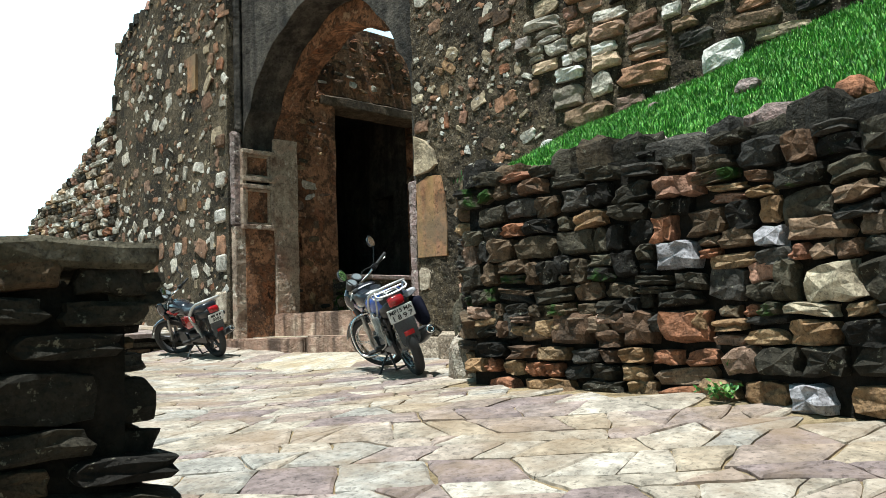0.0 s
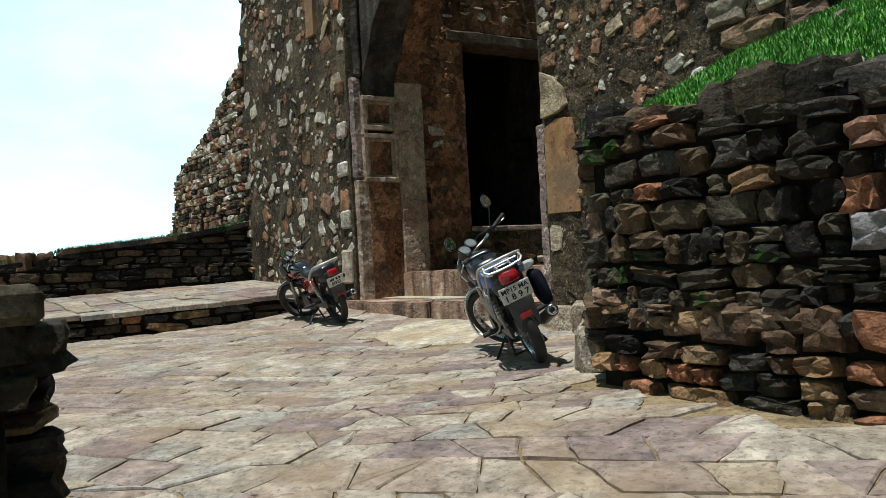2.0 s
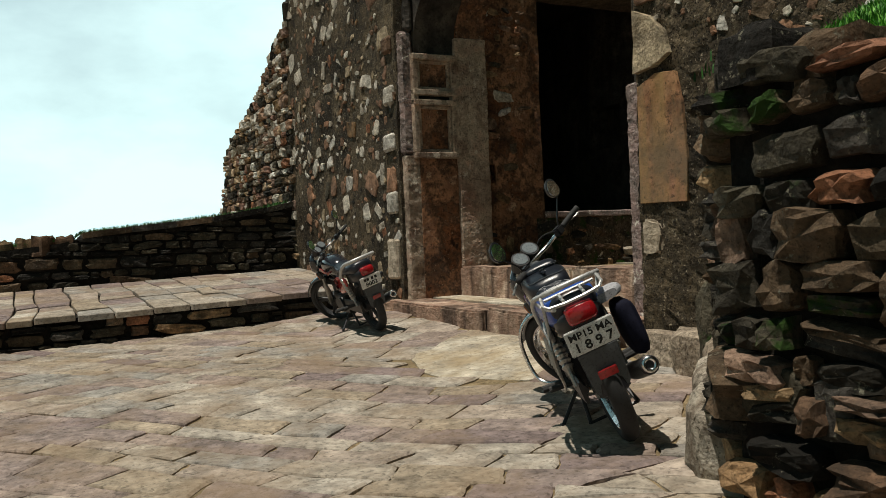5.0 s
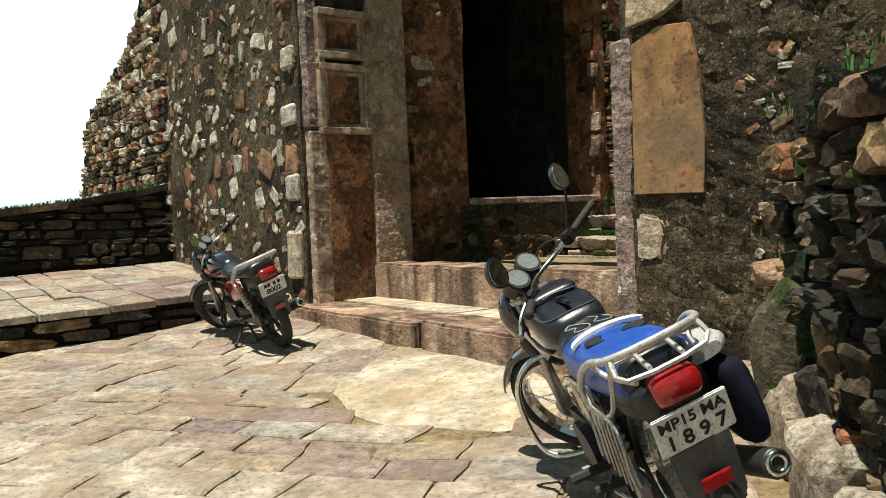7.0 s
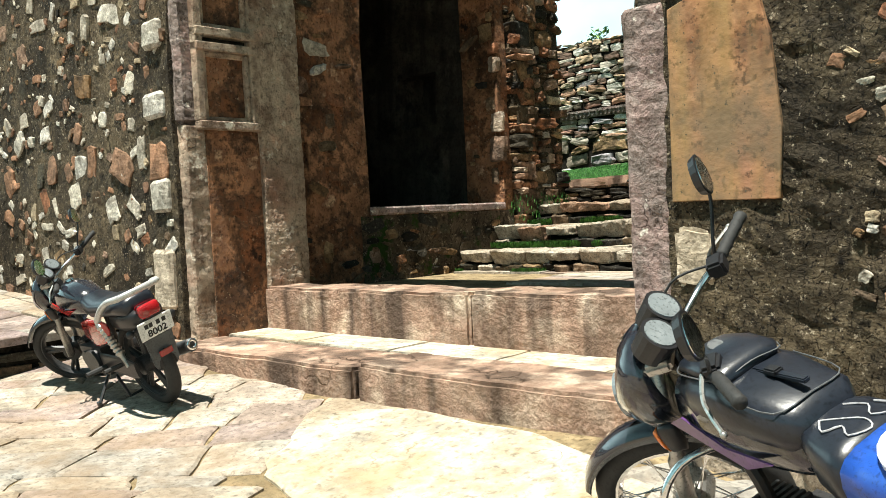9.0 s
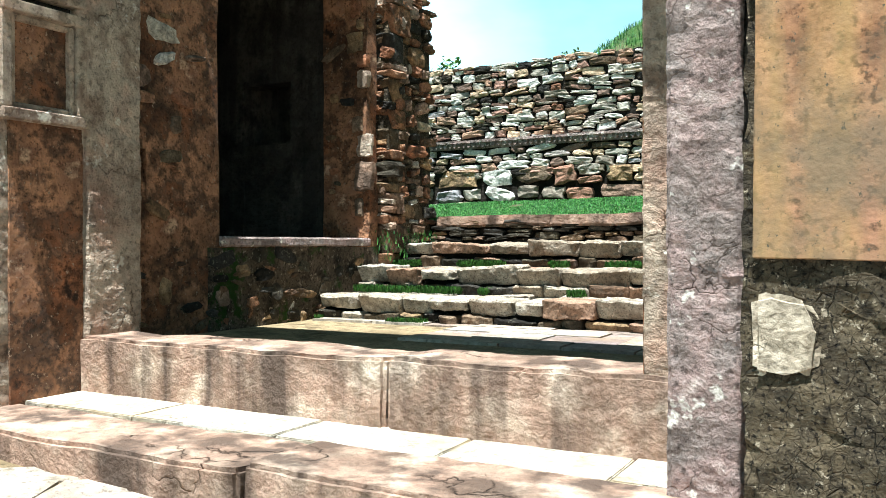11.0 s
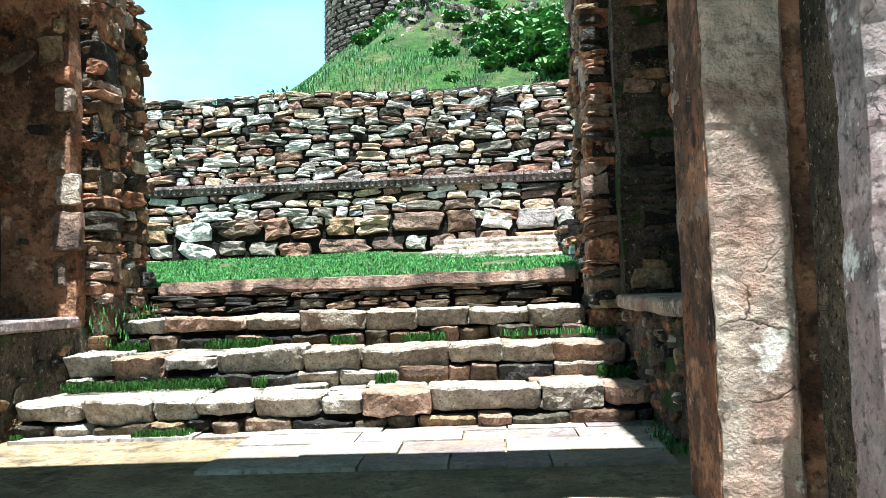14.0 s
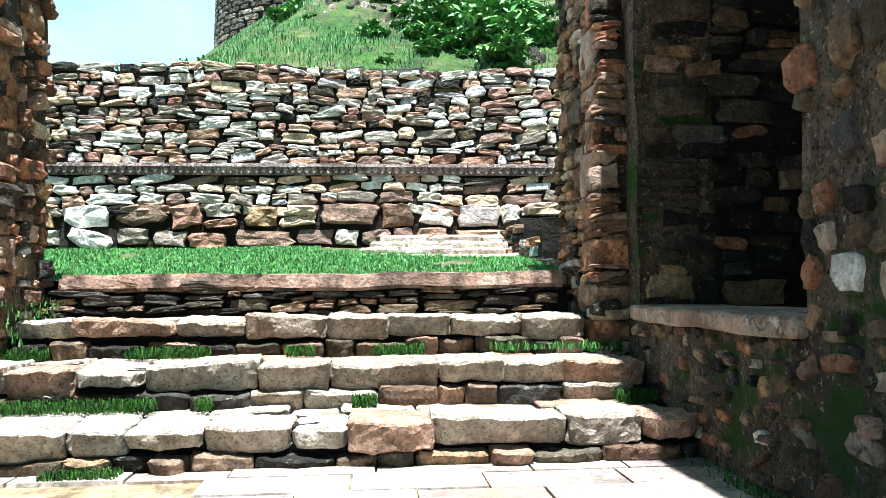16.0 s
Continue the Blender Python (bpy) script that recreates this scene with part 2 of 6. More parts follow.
M_slab = mat("orange_sandstone_slab", [(0.42, 0.19, 0.10), (0.46, 0.245, 0.13), (0.33, 0.155, 0.095)], island=False, scale=2.6, stain=(0.15, 0.115, 0.08), stain_amount=0.38, stain_scale=2.4, speck=(0.08, 0.07, 0.05), speck_amount=0.16, speck_scale=40, bump=0.12, bump_scale=45, streak=0.7, tint=(0.36, 0.235, 0.10), pit=0.7, grain=0.6)
M_cream = mat("cream_block", [(0.56, 0.46, 0.35), (0.62, 0.53, 0.42)], island=False, vein=2.4, scale=4, stain=(0.2, 0.15, 0.09), stain_amount=0.14, bump=0.6)
M_step = mat("worn_step_stone", [(0.52, 0.45, 0.36), (0.44, 0.36, 0.275), (0.56, 0.5, 0.41), (0.46, 0.29, 0.2), (0.5, 0.43, 0.34)], scale=6, stain=(0.13, 0.09, 0.06), stain_amount=0.3, stain_scale=4, speck=(0.1, 0.08, 0.055), speck_amount=0.12, bump=1.0, bump_scale=22, pit=0.6)
M_sill = mat("threshold_sandstone", [(0.6, 0.45, 0.345), (0.48, 0.31, 0.23), (0.64, 0.52, 0.41)], island=False, pit=0.2, grain=0.32, scale=2.6, stain=(0.13, 0.085, 0.062), stain_amount=0.3, stain_scale=2.2, bump=1.0, bump_scale=20, streak=0.92, tint=(0.085, 0.06, 0.048), vein=0.9)
M_pave = mat("flagstone", [(0.40, 0.345, 0.28), (0.32, 0.255, 0.23), (0.44, 0.385, 0.32), (0.25, 0.195, 0.185), (0.39, 0.32, 0.24), (0.35, 0.325, 0.29), (0.47, 0.42, 0.355), (0.42, 0.35, 0.29), (0.33, 0.26, 0.22)],
             scale=3, stain=(0.24, 0.17, 0.11), stain_amount=0.28, bump=0.5, bump_scale=12, rough=0.8)
M_pave_cream = mat("pale_flagstone", [(0.52, 0.46, 0.37), (0.56, 0.51, 0.42)], island=False, vein=1.3, scale=2, stain=(0.34, 0.25, 0.14), stain_amount=0.3, bump=0.5, bump_scale=10)
M_earth = mat("sandy_earth", [(0.26, 0.19, 0.11), (0.38, 0.29, 0.17), (0.2, 0.14, 0.08)], island=False, scale=3, stain=(0.12, 0.09, 0.05), stain_amount=0.3, bump=0.7, bump_scale=30)
M_soil = mat("grassy_soil", [(0.04, 0.14, 0.02), (0.08, 0.2, 0.03), (0.12, 0.15, 0.045)], island=False, scale=2, stain_amount=0.1, bump=0.9)
M_grass = mat("grass_blades", [(0.018, 0.10, 0.012), (0.04, 0.17, 0.018), (0.025, 0.135, 0.015), (0.075, 0.2, 0.03)], stain_amount=0.0, bump=0.0, rough=0.6)
M_grass_bank = mat("lush_grass_blades", [(0.07, 0.28, 0.022), (0.14, 0.43, 0.04), (0.09, 0.36, 0.03), (0.22, 0.47, 0.07), (0.04, 0.19, 0.018)], stain_amount=0.0, bump=0.0, rough=0.6)
M_hill_soil = mat("hillside_soil", [(0.025, 0.08, 0.015), (0.05, 0.12, 0.024), (0.08, 0.09, 0.035), (0.12, 0.11, 0.08)], island=False, scale=1.2, stain_amount=0.15, bump=0.9)
M_hill_grass = mat("hillside_grass_blades", [(0.025, 0.14, 0.018), (0.06, 0.23, 0.03), (0.04, 0.18, 0.024), (0.11, 0.26, 0.05), (0.018, 0.085, 0.012)], stain_amount=0.0, bump=0.0, rough=0.6)
M_lawn_grass = mat("lawn_blades", [(0.035, 0.2, 0.03), (0.08, 0.31, 0.045), (0.055, 0.25, 0.035), (0.13, 0.34, 0.07), (0.022, 0.12, 0.02)], stain_amount=0.0, bump=0.0, rough=0.6)
M_leaf = mat("shrub_leaves", [(0.045, 0.17, 0.03), (0.10, 0.27, 0.04), (0.065, 0.22, 0.035), (0.18, 0.34, 0.07)], stain_amount=0.0, bump=0.0, rough=0.55)
# near-black base colour that holds the shade inside the guard rooms
M_room_shade = mat("room_shade_black", [(0.010, 0.0095, 0.009), (0.022, 0.02, 0.018)], island=False, scale=2.2, stain_amount=0.2, bump=0.5)
M_wood = mat("grey_timber", [(0.10, 0.075, 0.05), (0.16, 0.12, 0.085)], island=False, scale=8, stain_amount=0.3, bump=0.6)
M_far = mat("far_tower_stone", [(0.10, 0.09, 0.075), (0.2, 0.17, 0.14), (0.14, 0.12, 0.10), (0.32, 0.29, 0.25)], scale=1.2, stain_amount=0.35, bump=0.6)


# ---- mesh helpers ----
def part(name, bm, material, parent=None, label="", smooth=False):
    me = bpy.data.meshes.new(name)
    if smooth:
        for f in bm.faces:
            f.smooth = True
    bm.to_mesh(me)
    bm.free()
    me.materials.append(material)
    ob = new(name, me)
    ob.parent = parent
    if label:
        ob["label"] = label
    return ob


def box(bm, x0, x1, y0, y1, z0, z1):
    r = bmesh.ops.create_cube(bm, size=1, matrix=Matrix.Translation(((x0 + x1) / 2, (y0 + y1) / 2, (z0 + z1) / 2)) @ Matrix.Diagonal((x1 - x0, y1 - y0, z1 - z0, 1)))
    return r["verts"]


def prism(bm, outline, axis, a, b):
    """A flat outline, given in the two axes left, drawn out along axis from a to b."""
    def at(p, q):
        return {"x": (q, p[0], p[1]), "y": (p[0], q, p[1]), "z": (p[0], p[1], q)}[axis]
    lo = [bm.verts.new(at(p, a)) for p in outline]
    hi = [bm.verts.new(at(p, b)) for p in outline]
    k = len(outline)
    fs = [bm.faces.new(lo), bm.faces.new(hi[::-1])]
    fs += [bm.faces.new((lo[i], hi[i], hi[(i + 1) % k], lo[(i + 1) % k])) for i in range(k)]
    bmesh.ops.recalc_face_normals(bm, faces=fs)
    return lo + hi


def roughen(bm, cuts, amount, freq, seed=0.0):
    """Cut long edges and push the surface in and out, as hewn stone or old plaster."""
    for _ in range(12):
        es = [e for e in bm.edges if e.calc_length() > cuts]
        if not es:
            break
        bmesh.ops.subdivide_edges(bm, edges=es, cuts=1, use_grid_fill=True)
        bmesh.ops.triangulate(bm, faces=[f for f in bm.faces if len(f.verts) > 4])
    off = Vector((seed, seed * 1.7, -seed))
    for v in bm.verts:
        v.co += amount * noise.noise_vector(v.co * freq + off) + amount * 0.5 * noise.noise_vector(v.co * freq * 3.1 + off)


rng = random.Random(7)


def make_stone(k, jag, blob):
    """A unit stone: irregular outline, uneven front along +z, open at the back below the joint."""
    r = random.Random(k * 13 + 1)
    off = Vector((k * 5.3, k * 2.1, 0))
    n = 12
    ring = []
    cut = [r.uniform(0.04, 0.06 + jag) for _ in range(8)]
    for i in range(n):
        a = 2 * math.pi * (i + 0.5) / n
        cs, sn = math.cos(a), math.sin(a)
        p = 3.2 if blob else 9.0
        q = 0.5 / (abs(cs) ** p + abs(sn) ** p) ** (1 / p)
        q *= 1 - jag * (0.5 + noise.noise(Vector((cs * 2.4, sn * 2.4, k * 3.7))))
        ring.append((cs * q, sn * q))
    cx, cy = r.uniform(-0.12, 0.12), r.uniform(-0.12, 0.12)
    tx, ty = r.uniform(-0.35, 0.35), r.uniform(-0.4, 0.4)
    vs = []
    for f, z in ((1.0, -0.9), (1.0, 0.45), (0.95, 0.8), (0.66, 0.95)):
        for x, y in ring:
            px, py = cx + (x - cx) * f, cy + (y - cy) * f
            bump = noise.noise(Vector((px * 3.2, py * 3.2, 0)) + off)
            vs.append((px * (1 + 0.03 * bump), py * (1 + 0.05 * bump), z + (0.0 if z < 0 else (0.5 * bump + tx * px + ty * py) * (0.4 + 0.6 * z))))
    vs.append((cx, cy, 0.97 + 0.3 * noise.noise(off + Vector((0.3, 0.1, 0)))))
    fs = []
    for j in range(3):
        for i in range(n):
            a, b = j * n + i, j * n + (i + 1) % n
            fs.append((a, b, b + n, a + n))
    fs += [(3 * n + i, 3 * n + (i + 1) % n, 4 * n) for i in range(n)]
    return vs, fs


BLOCKS = 18
STONES = [make_stone(k, 0.26, False) for k in range(BLOCKS)] + [make_stone(k, 0.3, True) for k in range(BLOCKS, BLOCKS + 16)]
STONE_MESHES = {}


def stone_mesh(k, material):
    key = (k, material.name)
    if key not in STONE_MESHES:
        me = bpy.data.meshes.new("stone")
        me.from_pydata(STONES[k][0], [], STONES[k][1])
        me.materials.append(material)
        STONE_MESHES[key] = me
    return STONE_MESHES[key]


def lay(parent, stones, focus, limit, name="stone"):
    """stones: (matrix, variant, material). The nearest to focus become parts, the rest one joined part for each material."""
    stones.sort(key=lambda s: (s[0].translation - Vector(focus)).length)
    for m, k, material in stones[:limit]:
        ob = new(name, stone_mesh(k, material))
        ob.parent = parent
        ob.matrix_basis = m
    rest = {}
    for m, k, material in stones[limit:]:
        vs, fs = rest.setdefault(material.name, ([], []))
        base = len(vs)
        vs.extend(tuple(m @ Vector(v)) for v in STONES[k][0])
        fs.extend(tuple(base + i for i in f) for f in STONES[k][1])
    for key, (vs, fs) in rest.items():
        me = bpy.data.meshes.new("stones")
        me.from_pydata(vs, [], fs)
        me.materials.append(bpy.data.materials[key])
        ob = new(name + "s", me)
        ob.parent = parent
        ob["kind"] = "stuff"


def courses(origin, udir, ulen, z0, z1, hs, ls, depth, pick, keep=1.0, shrink=(0.93, 1.02), inside=None, sway=0.04, seed=1, split=0.18, wdir=(0, 0, 1), spin=0.05, loose=0.0, blob=False):
    """Random coursed rubble on the upright face through origin along udir; normal to the right of udir. pick(place) gives the material."""
    r = random.Random(seed)
    o, u, w = Vector(origin), Vector(udir).normalized(), Vector(wdir).normalized()
    nrm = u.cross(w).normalized()
    out = []
    z = z0
    while z < z1:
        h = r.uniform(*hs) * r.choice((0.7, 1.0, 1.0, 1.25))
        p = -r.uniform(0, ls[0])
        while p < ulen:
            length = r.uniform(*ls) * r.choice((0.65, 1.0, 1.0, 1.3)) * (0.6 + 0.5 * h / max(hs))
            pieces = [(z, h)]
            if r.random() < split and h > hs[0] * 1.1:
                f = r.uniform(0.35, 0.65)
                pieces = [(z, h * f), (z + h * f, h * (1 - f))]
            for zz, hh in pieces:
                uc, wc = p + length / 2, zz + hh / 2
                if uc < 0.02 or uc > ulen - 0.02 or r.random() > keep:
                    continue
                wc += sway * noise.noise(Vector((uc * 0.7, zz * 1.3, seed * 3.1))) * 2
                uc, wc = uc + r.uniform(-loose, loose), wc + r.uniform(-loose, loose)
                place = o + u * uc + w * wc
                if inside and not inside(uc, wc):
                    continue
                s = r.uniform(*shrink)
                d = depth * r.uniform(0.55, 1.3)
                rot = Matrix.Rotation(r.gauss(0, spin), 4, "Z") @ Matrix.Rotation(r.gauss(0, 0.06), 4, "X") @ Matrix.Rotation(r.gauss(0, 0.06), 4, "Y")
                basis = Matrix((u, w, nrm)).transposed().to_4x4()
                m = Matrix.Translation(place) @ basis @ rot @ Matrix.Diagonal((length * s * r.choice((1, -1)), hh * r.uniform(*shrink), d, 1))
                if m.determinant() < 0:
                    m = m @ Matrix.Diagonal((-1, 1, 1, 1))
                out.append((m, r.randrange(BLOCKS, len(STONES)) if blob else r.randrange(BLOCKS), pick(place, r)))
            p += length
        z += h
    return out


def mixed(table):
    """A material picker from (share, material)."""
    def pick(place, r):
        q = r.random() * sum(s for s, _ in table)
        for s, m in table:
            q -= s
            if q <= 0:
                return m
        return table[-1][1]
    return pick


def structure(name, label="", category=""):
    return tagged(new(name), label, category, "", "structure")


# ---- ground ----
S_AT = [-60, -12, -10, -8, -6.3, -5, -3.6, -2.5, -0.45, 0.2, 1.2, 1.9, 2.7, 4, 60]
S_Z = [-6, -0.1, 0.13, 0.38, 0.58, 0.73, 0.80, 0.845, 0.92, 0.93, 0.96, 0.99, 1.05, 1.1, 1.1]


def ground_z(x, y):
    s, n = -0.72 * x + 0.69 * y, 0.69 * x + 0.72 * y
    return float(np.interp(s, S_AT, S_Z)) + 0.06 * min(3.0, max(-1.5, n)) + (0.10 * min(1.0, max(0.0, y + 1.5)) if x < 0.3 else 0.0)


def spread(lo, hi, step, far):
    mid = list(np.arange(lo, hi + 1e-6, step))
    out, d = [], step
    while d < far:
        d *= 1.5
        out.append(d)
    return [lo - v for v in out[::-1]] + mid + [hi + v for v in out]


def build_ground():
    bm = bmesh.new()
    xs, ys = spread(-9, 12, 0.5, 2500), spread(-13, 3, 0.5, 2500)
    rows = []
    for y in ys:
        row = []
        for x in xs:
            d = math.hypot(max(0, -9.3 - x, x - 30), max(0, -16 - y, y - 80))
            fall = min(1.0, d / 70.0)
            z = ground_z(min(12, max(-9, x)), min(3, max(-13, y))) - 0.016 - 34 * fall * fall * (3 - 2 * fall)
            z += 3.0 * fall * noise.noise(Vector((x * 0.01, y * 0.01, 0)))
            row.append(bm.verts.new((x, y, z)))
        rows.append(row)
    for a, b in zip(rows, rows[1:]):
        for i in range(len(a) - 1):
            bm.faces.new((a[i], a[i + 1], b[i + 1], b[i]))
    return tagged(part("ground", bm, M_earth), "sandy earth and dust between worn flagstones", "ground", "", "structure")


build_ground()

# ---- forecourt paving ----
def flags(parent, rows, material_of, focus, limit, thick=0.05, gap=0.008, seed=3):
    """rows: outlines in plan. Each becomes a slab with a worn, slightly tilted top."""
    r = random.Random(seed)
    made = []
    for pts in rows:
        c = sum((Vector(p) for p in pts), Vector((0, 0))) / len(pts)
        size = min((Vector(p) - c).length for p in pts)
        k = max(0.5, 1 - gap / max(size, 0.05))
        lift, tx, ty = r.uniform(0.0, 0.009), r.gauss(0, 0.0025), r.gauss(0, 0.0025)
        ring = []
        for i, p in enumerate(pts):
            q = pts[(i + 1) % len(pts)]
            for f in (0.0, 0.33, 0.67):
                a = Vector(p).lerp(Vector(q), f)
                if f:
                    a += Vector((r.uniform(-1, 1), r.uniform(-1, 1))) * 0.014
                ring.append(c + (a - c) * k)
        def top(p, drop=0.0):
            return (p.x, p.y, ground_z(p.x, p.y) + lift + tx * (p.x - c.x) * 4 + ty * (p.y - c.y) * 4 - drop)
        n = len(ring)
        inner = [c + (p - c) * (1 - 0.02 / max(size, 0.06)) for p in ring]
        vs = [top(p, thick) for p in ring] + [top(p, 0.010) for p in ring] + [top(p) for p in inner]
        fs = [(j * n + i, j * n + (i + 1) % n, (j + 1) * n + (i + 1) % n, (j + 1) * n + i) for j in (0, 1) for i in range(n)] + [tuple(range(2 * n, 3 * n))]
        made.append((c, vs, fs, material_of(c, r)))
    made.sort(key=lambda m: (m[0] - Vector(focus)).length)
    rest = {}
    for i, (c, vs, fs, material) in enumerate(made):
        if i < limit:
            me = bpy.data.meshes.new("flagstone")
            me.from_pydata(vs, [], fs)
            me.materials.append(material)
            new("flagstone", me).parent = parent
        else:
            a, b = rest.setdefault(material.name, ([], []))
            b.extend(tuple(len(a) + q for q in f) for f in fs)
            a.extend(vs)
    for key, (a, b) in rest.items():
        me = bpy.data.meshes.new("flagstones")
        me.from_pydata(a, [], b)
        me.materials.append(bpy.data.materials[key])
        ob = new("flagstones", me)
        ob.parent, ob["kind"] = parent, "stuff"


def bank_line(x):
    return float(np.interp(x, [2.7, 4.9, 6.2, 8.5, 11], [-2.1, -2.18, -2.55, -3.6, -5.2]))


ROUND = Vector((-0.85, -0.98))


def paving_outlines():
    """Rows of uneven slabs laid along the ramp, cut smaller and more crooked towards its foot."""
    r = random.Random(11)
    u, v = Vector((0.80, 0.60)), Vector((-0.60, 0.80))
    out = []
    b = -9.5
    lines = []
    while b < 6.5:
        lines.append(b)
        b += r.uniform(0.17, 0.36)
    def wob(a, b):
        return 0.09 * noise.noise(Vector((a * 0.9, b * 2.3, 1.0))) + 0.03 * noise.noise(Vector((a * 3.0, b * 3.0, 5.0)))
    for b0, b1 in zip(lines, lines[1:]):
        a = -13.0 + r.uniform(0, 0.6)
        skew = 0.0
        while a < 12:
            mid = u * a + v * (b0 + b1) / 2
            near = mid.x > 1.8 and mid.y < -2.2
            step = r.uniform(0.16, 0.46) if near else r.uniform(0.26, 0.75)
            nskew = r.uniform(-0.14, 0.14) if near else r.uniform(-0.04, 0.04)
            p = [u * (a + skew) + v * (b0 + wob(a, b0)), u * (a + step + nskew) + v * (b0 + wob(a + step, b0)),
                 u * (a + step - nskew) + v * (b1 + wob(a + step, b1)), u * (a - skew) + v * (b1 + wob(a, b1))]
            c = sum(p, Vector((0, 0))) / 4
            ok = -5.15 < c.x < 12 and -12 < c.y < (-0.45 if c.x < 0.1 else -0.4)
            ok = ok and not (c.x > 2.7 and c.y > bank_line(c.x) - 0.15) and not (1.2 < c.x < 2.9 and c.y > -2.2 + (2.9 - c.x) * 1.1)
            ok = ok and ((c.x - ROUND.x) / 1.15) ** 2 + ((c.y - ROUND.y) / 0.62) ** 2 > 1.0
            if ok:
                if near and r.random() < 0.25:
                    out += [[p[0], p[1], p[2]], [p[0], p[2], p[3]]]
                else:
                    out.append(p)
            a, skew = a + step, nskew
    return out


pavement = structure("pavement", "uneven cream and mauve sandstone flagstones with open joints", "paving")
flags(pavement, paving_outlines(), lambda c, r: M_pave, (1.0, -3.0), 420)

# the big pale slab before the steps
big = []
for i in range(22):
    a = 2 * math.pi * i / 22
    q = 1 + 0.09 * math.sin(3 * a + 1) + 0.05 * math.sin(7 * a)
    big.append(Vector((ROUND.x + 1.15 * q * math.cos(a) * 0.97 - 0.15 * math.sin(a), ROUND.y + 0.58 * q * math.sin(a))))
flags(pavement, [big], lambda c, r: M_pave_cream, (0, 0), 1, gap=0.02)

# ---- raised walk with its parapet, beside the tower ----
def walk_z(x, y):
    return 1.28 + 0.03 * (y + 1.3) + (-5.05 - x) * 0.055


def build_raised_walk():
    top = structure("raised_walk", "raised stone-paved walk beside the tower wall", "walkway")
    bm = bmesh.new()
    ys = list(np.arange(-11, -0.1, 0.5)) + [-0.15]
    for y0, y1 in zip(ys, ys[1:]):
        vs = [bm.verts.new((x, y, z)) for x, y, z in ((-5.1, y0, 0.3), (-5.1, y1, 0.3), (-5.1, y0, walk_z(-5.1, y0) - 0.04), (-5.1, y1, walk_z(-5.1, y1) - 0.04), (-8.7, y0, walk_z(-8.7, y0) - 0.04), (-8.7, y1, walk_z(-8.7, y1) - 0.04))]
        bm.faces.new((vs[0], vs[1], vs[3], vs[2]))
        bm.faces.new((vs[2], vs[3], vs[5], vs[4]))
    part("core", bm, M_joint, top)
    st = courses((-5.08, -11, 0), (0, 1, 0), 10.7, 0.55, 1.32, (0.09, 0.15), (0.2, 0.5), 0.05, mixed(((5, M_wall_dark), (1, M_wall_warm))), seed=21, inside=lambda u, w: w < walk_z(-5.05, -11 + u) - 0.10)
    lay(top, st, (-5, -2.5, 1), 200)
    r = random.Random(5)
    rows = []
    y = -11.0
    while y < -0.3:
        d = r.uniform(0.26, 0.55)
        x, lean = -8.6, 0.0
        while x < -5.1:
            w = min(r.uniform(0.3, 0.85), -5.0 - x)
            if -5.0 - (x + w) < 0.3:
                w = -5.0 - x
            turn = r.uniform(-0.09, 0.09) if x + w < -5.1 else 0.0
            rows.append((x, x + w, y, min(y + d, -0.18), lean, turn))
            x, lean = x + w, turn
        y += d
    def bow(x, y):
        return 0.10 * noise.noise(Vector((x * 0.9, y * 1.4, 6.0)))
    for x0, x1, y0, y1, s0, s1 in rows:
        bm = bmesh.new()
        g = 0.01
        c = [(x0 - s0 + g, y0 + g), (x1 - s1 - g, y0 + g), (x1 + s1 - g, y1 - g), (x0 + s0 + g, y1 - g)]
        c = [(a, min(-0.17, b + bow(a, b))) for a, b in c]
        dz = r.uniform(-0.008, 0.012)
        lo = [bm.verts.new((a, b, walk_z(a, b) - 0.07 + dz)) for a, b in c]
        hi = [bm.verts.new((a, b, walk_z(a, b) + dz)) for a, b in c]
        bm.faces.new(hi)
        for i in range(4):
            bm.faces.new((lo[i], lo[(i + 1) % 4], hi[(i + 1) % 4], hi[i]))
        bmesh.ops.bevel(bm, geom=list(bm.edges), offset=0.008, segments=1, affect="EDGES")
        part("flagstone", bm, M_pave, top)


build_raised_walk()


def parapet_top(y):
    return float(np.interp(y, [-11, -6.5, -5.5, -3.6, -3.5, -1.1, -0.2], [1.75, 1.8, 1.93, 2.12, 2.2, 2.44, 2.63]))


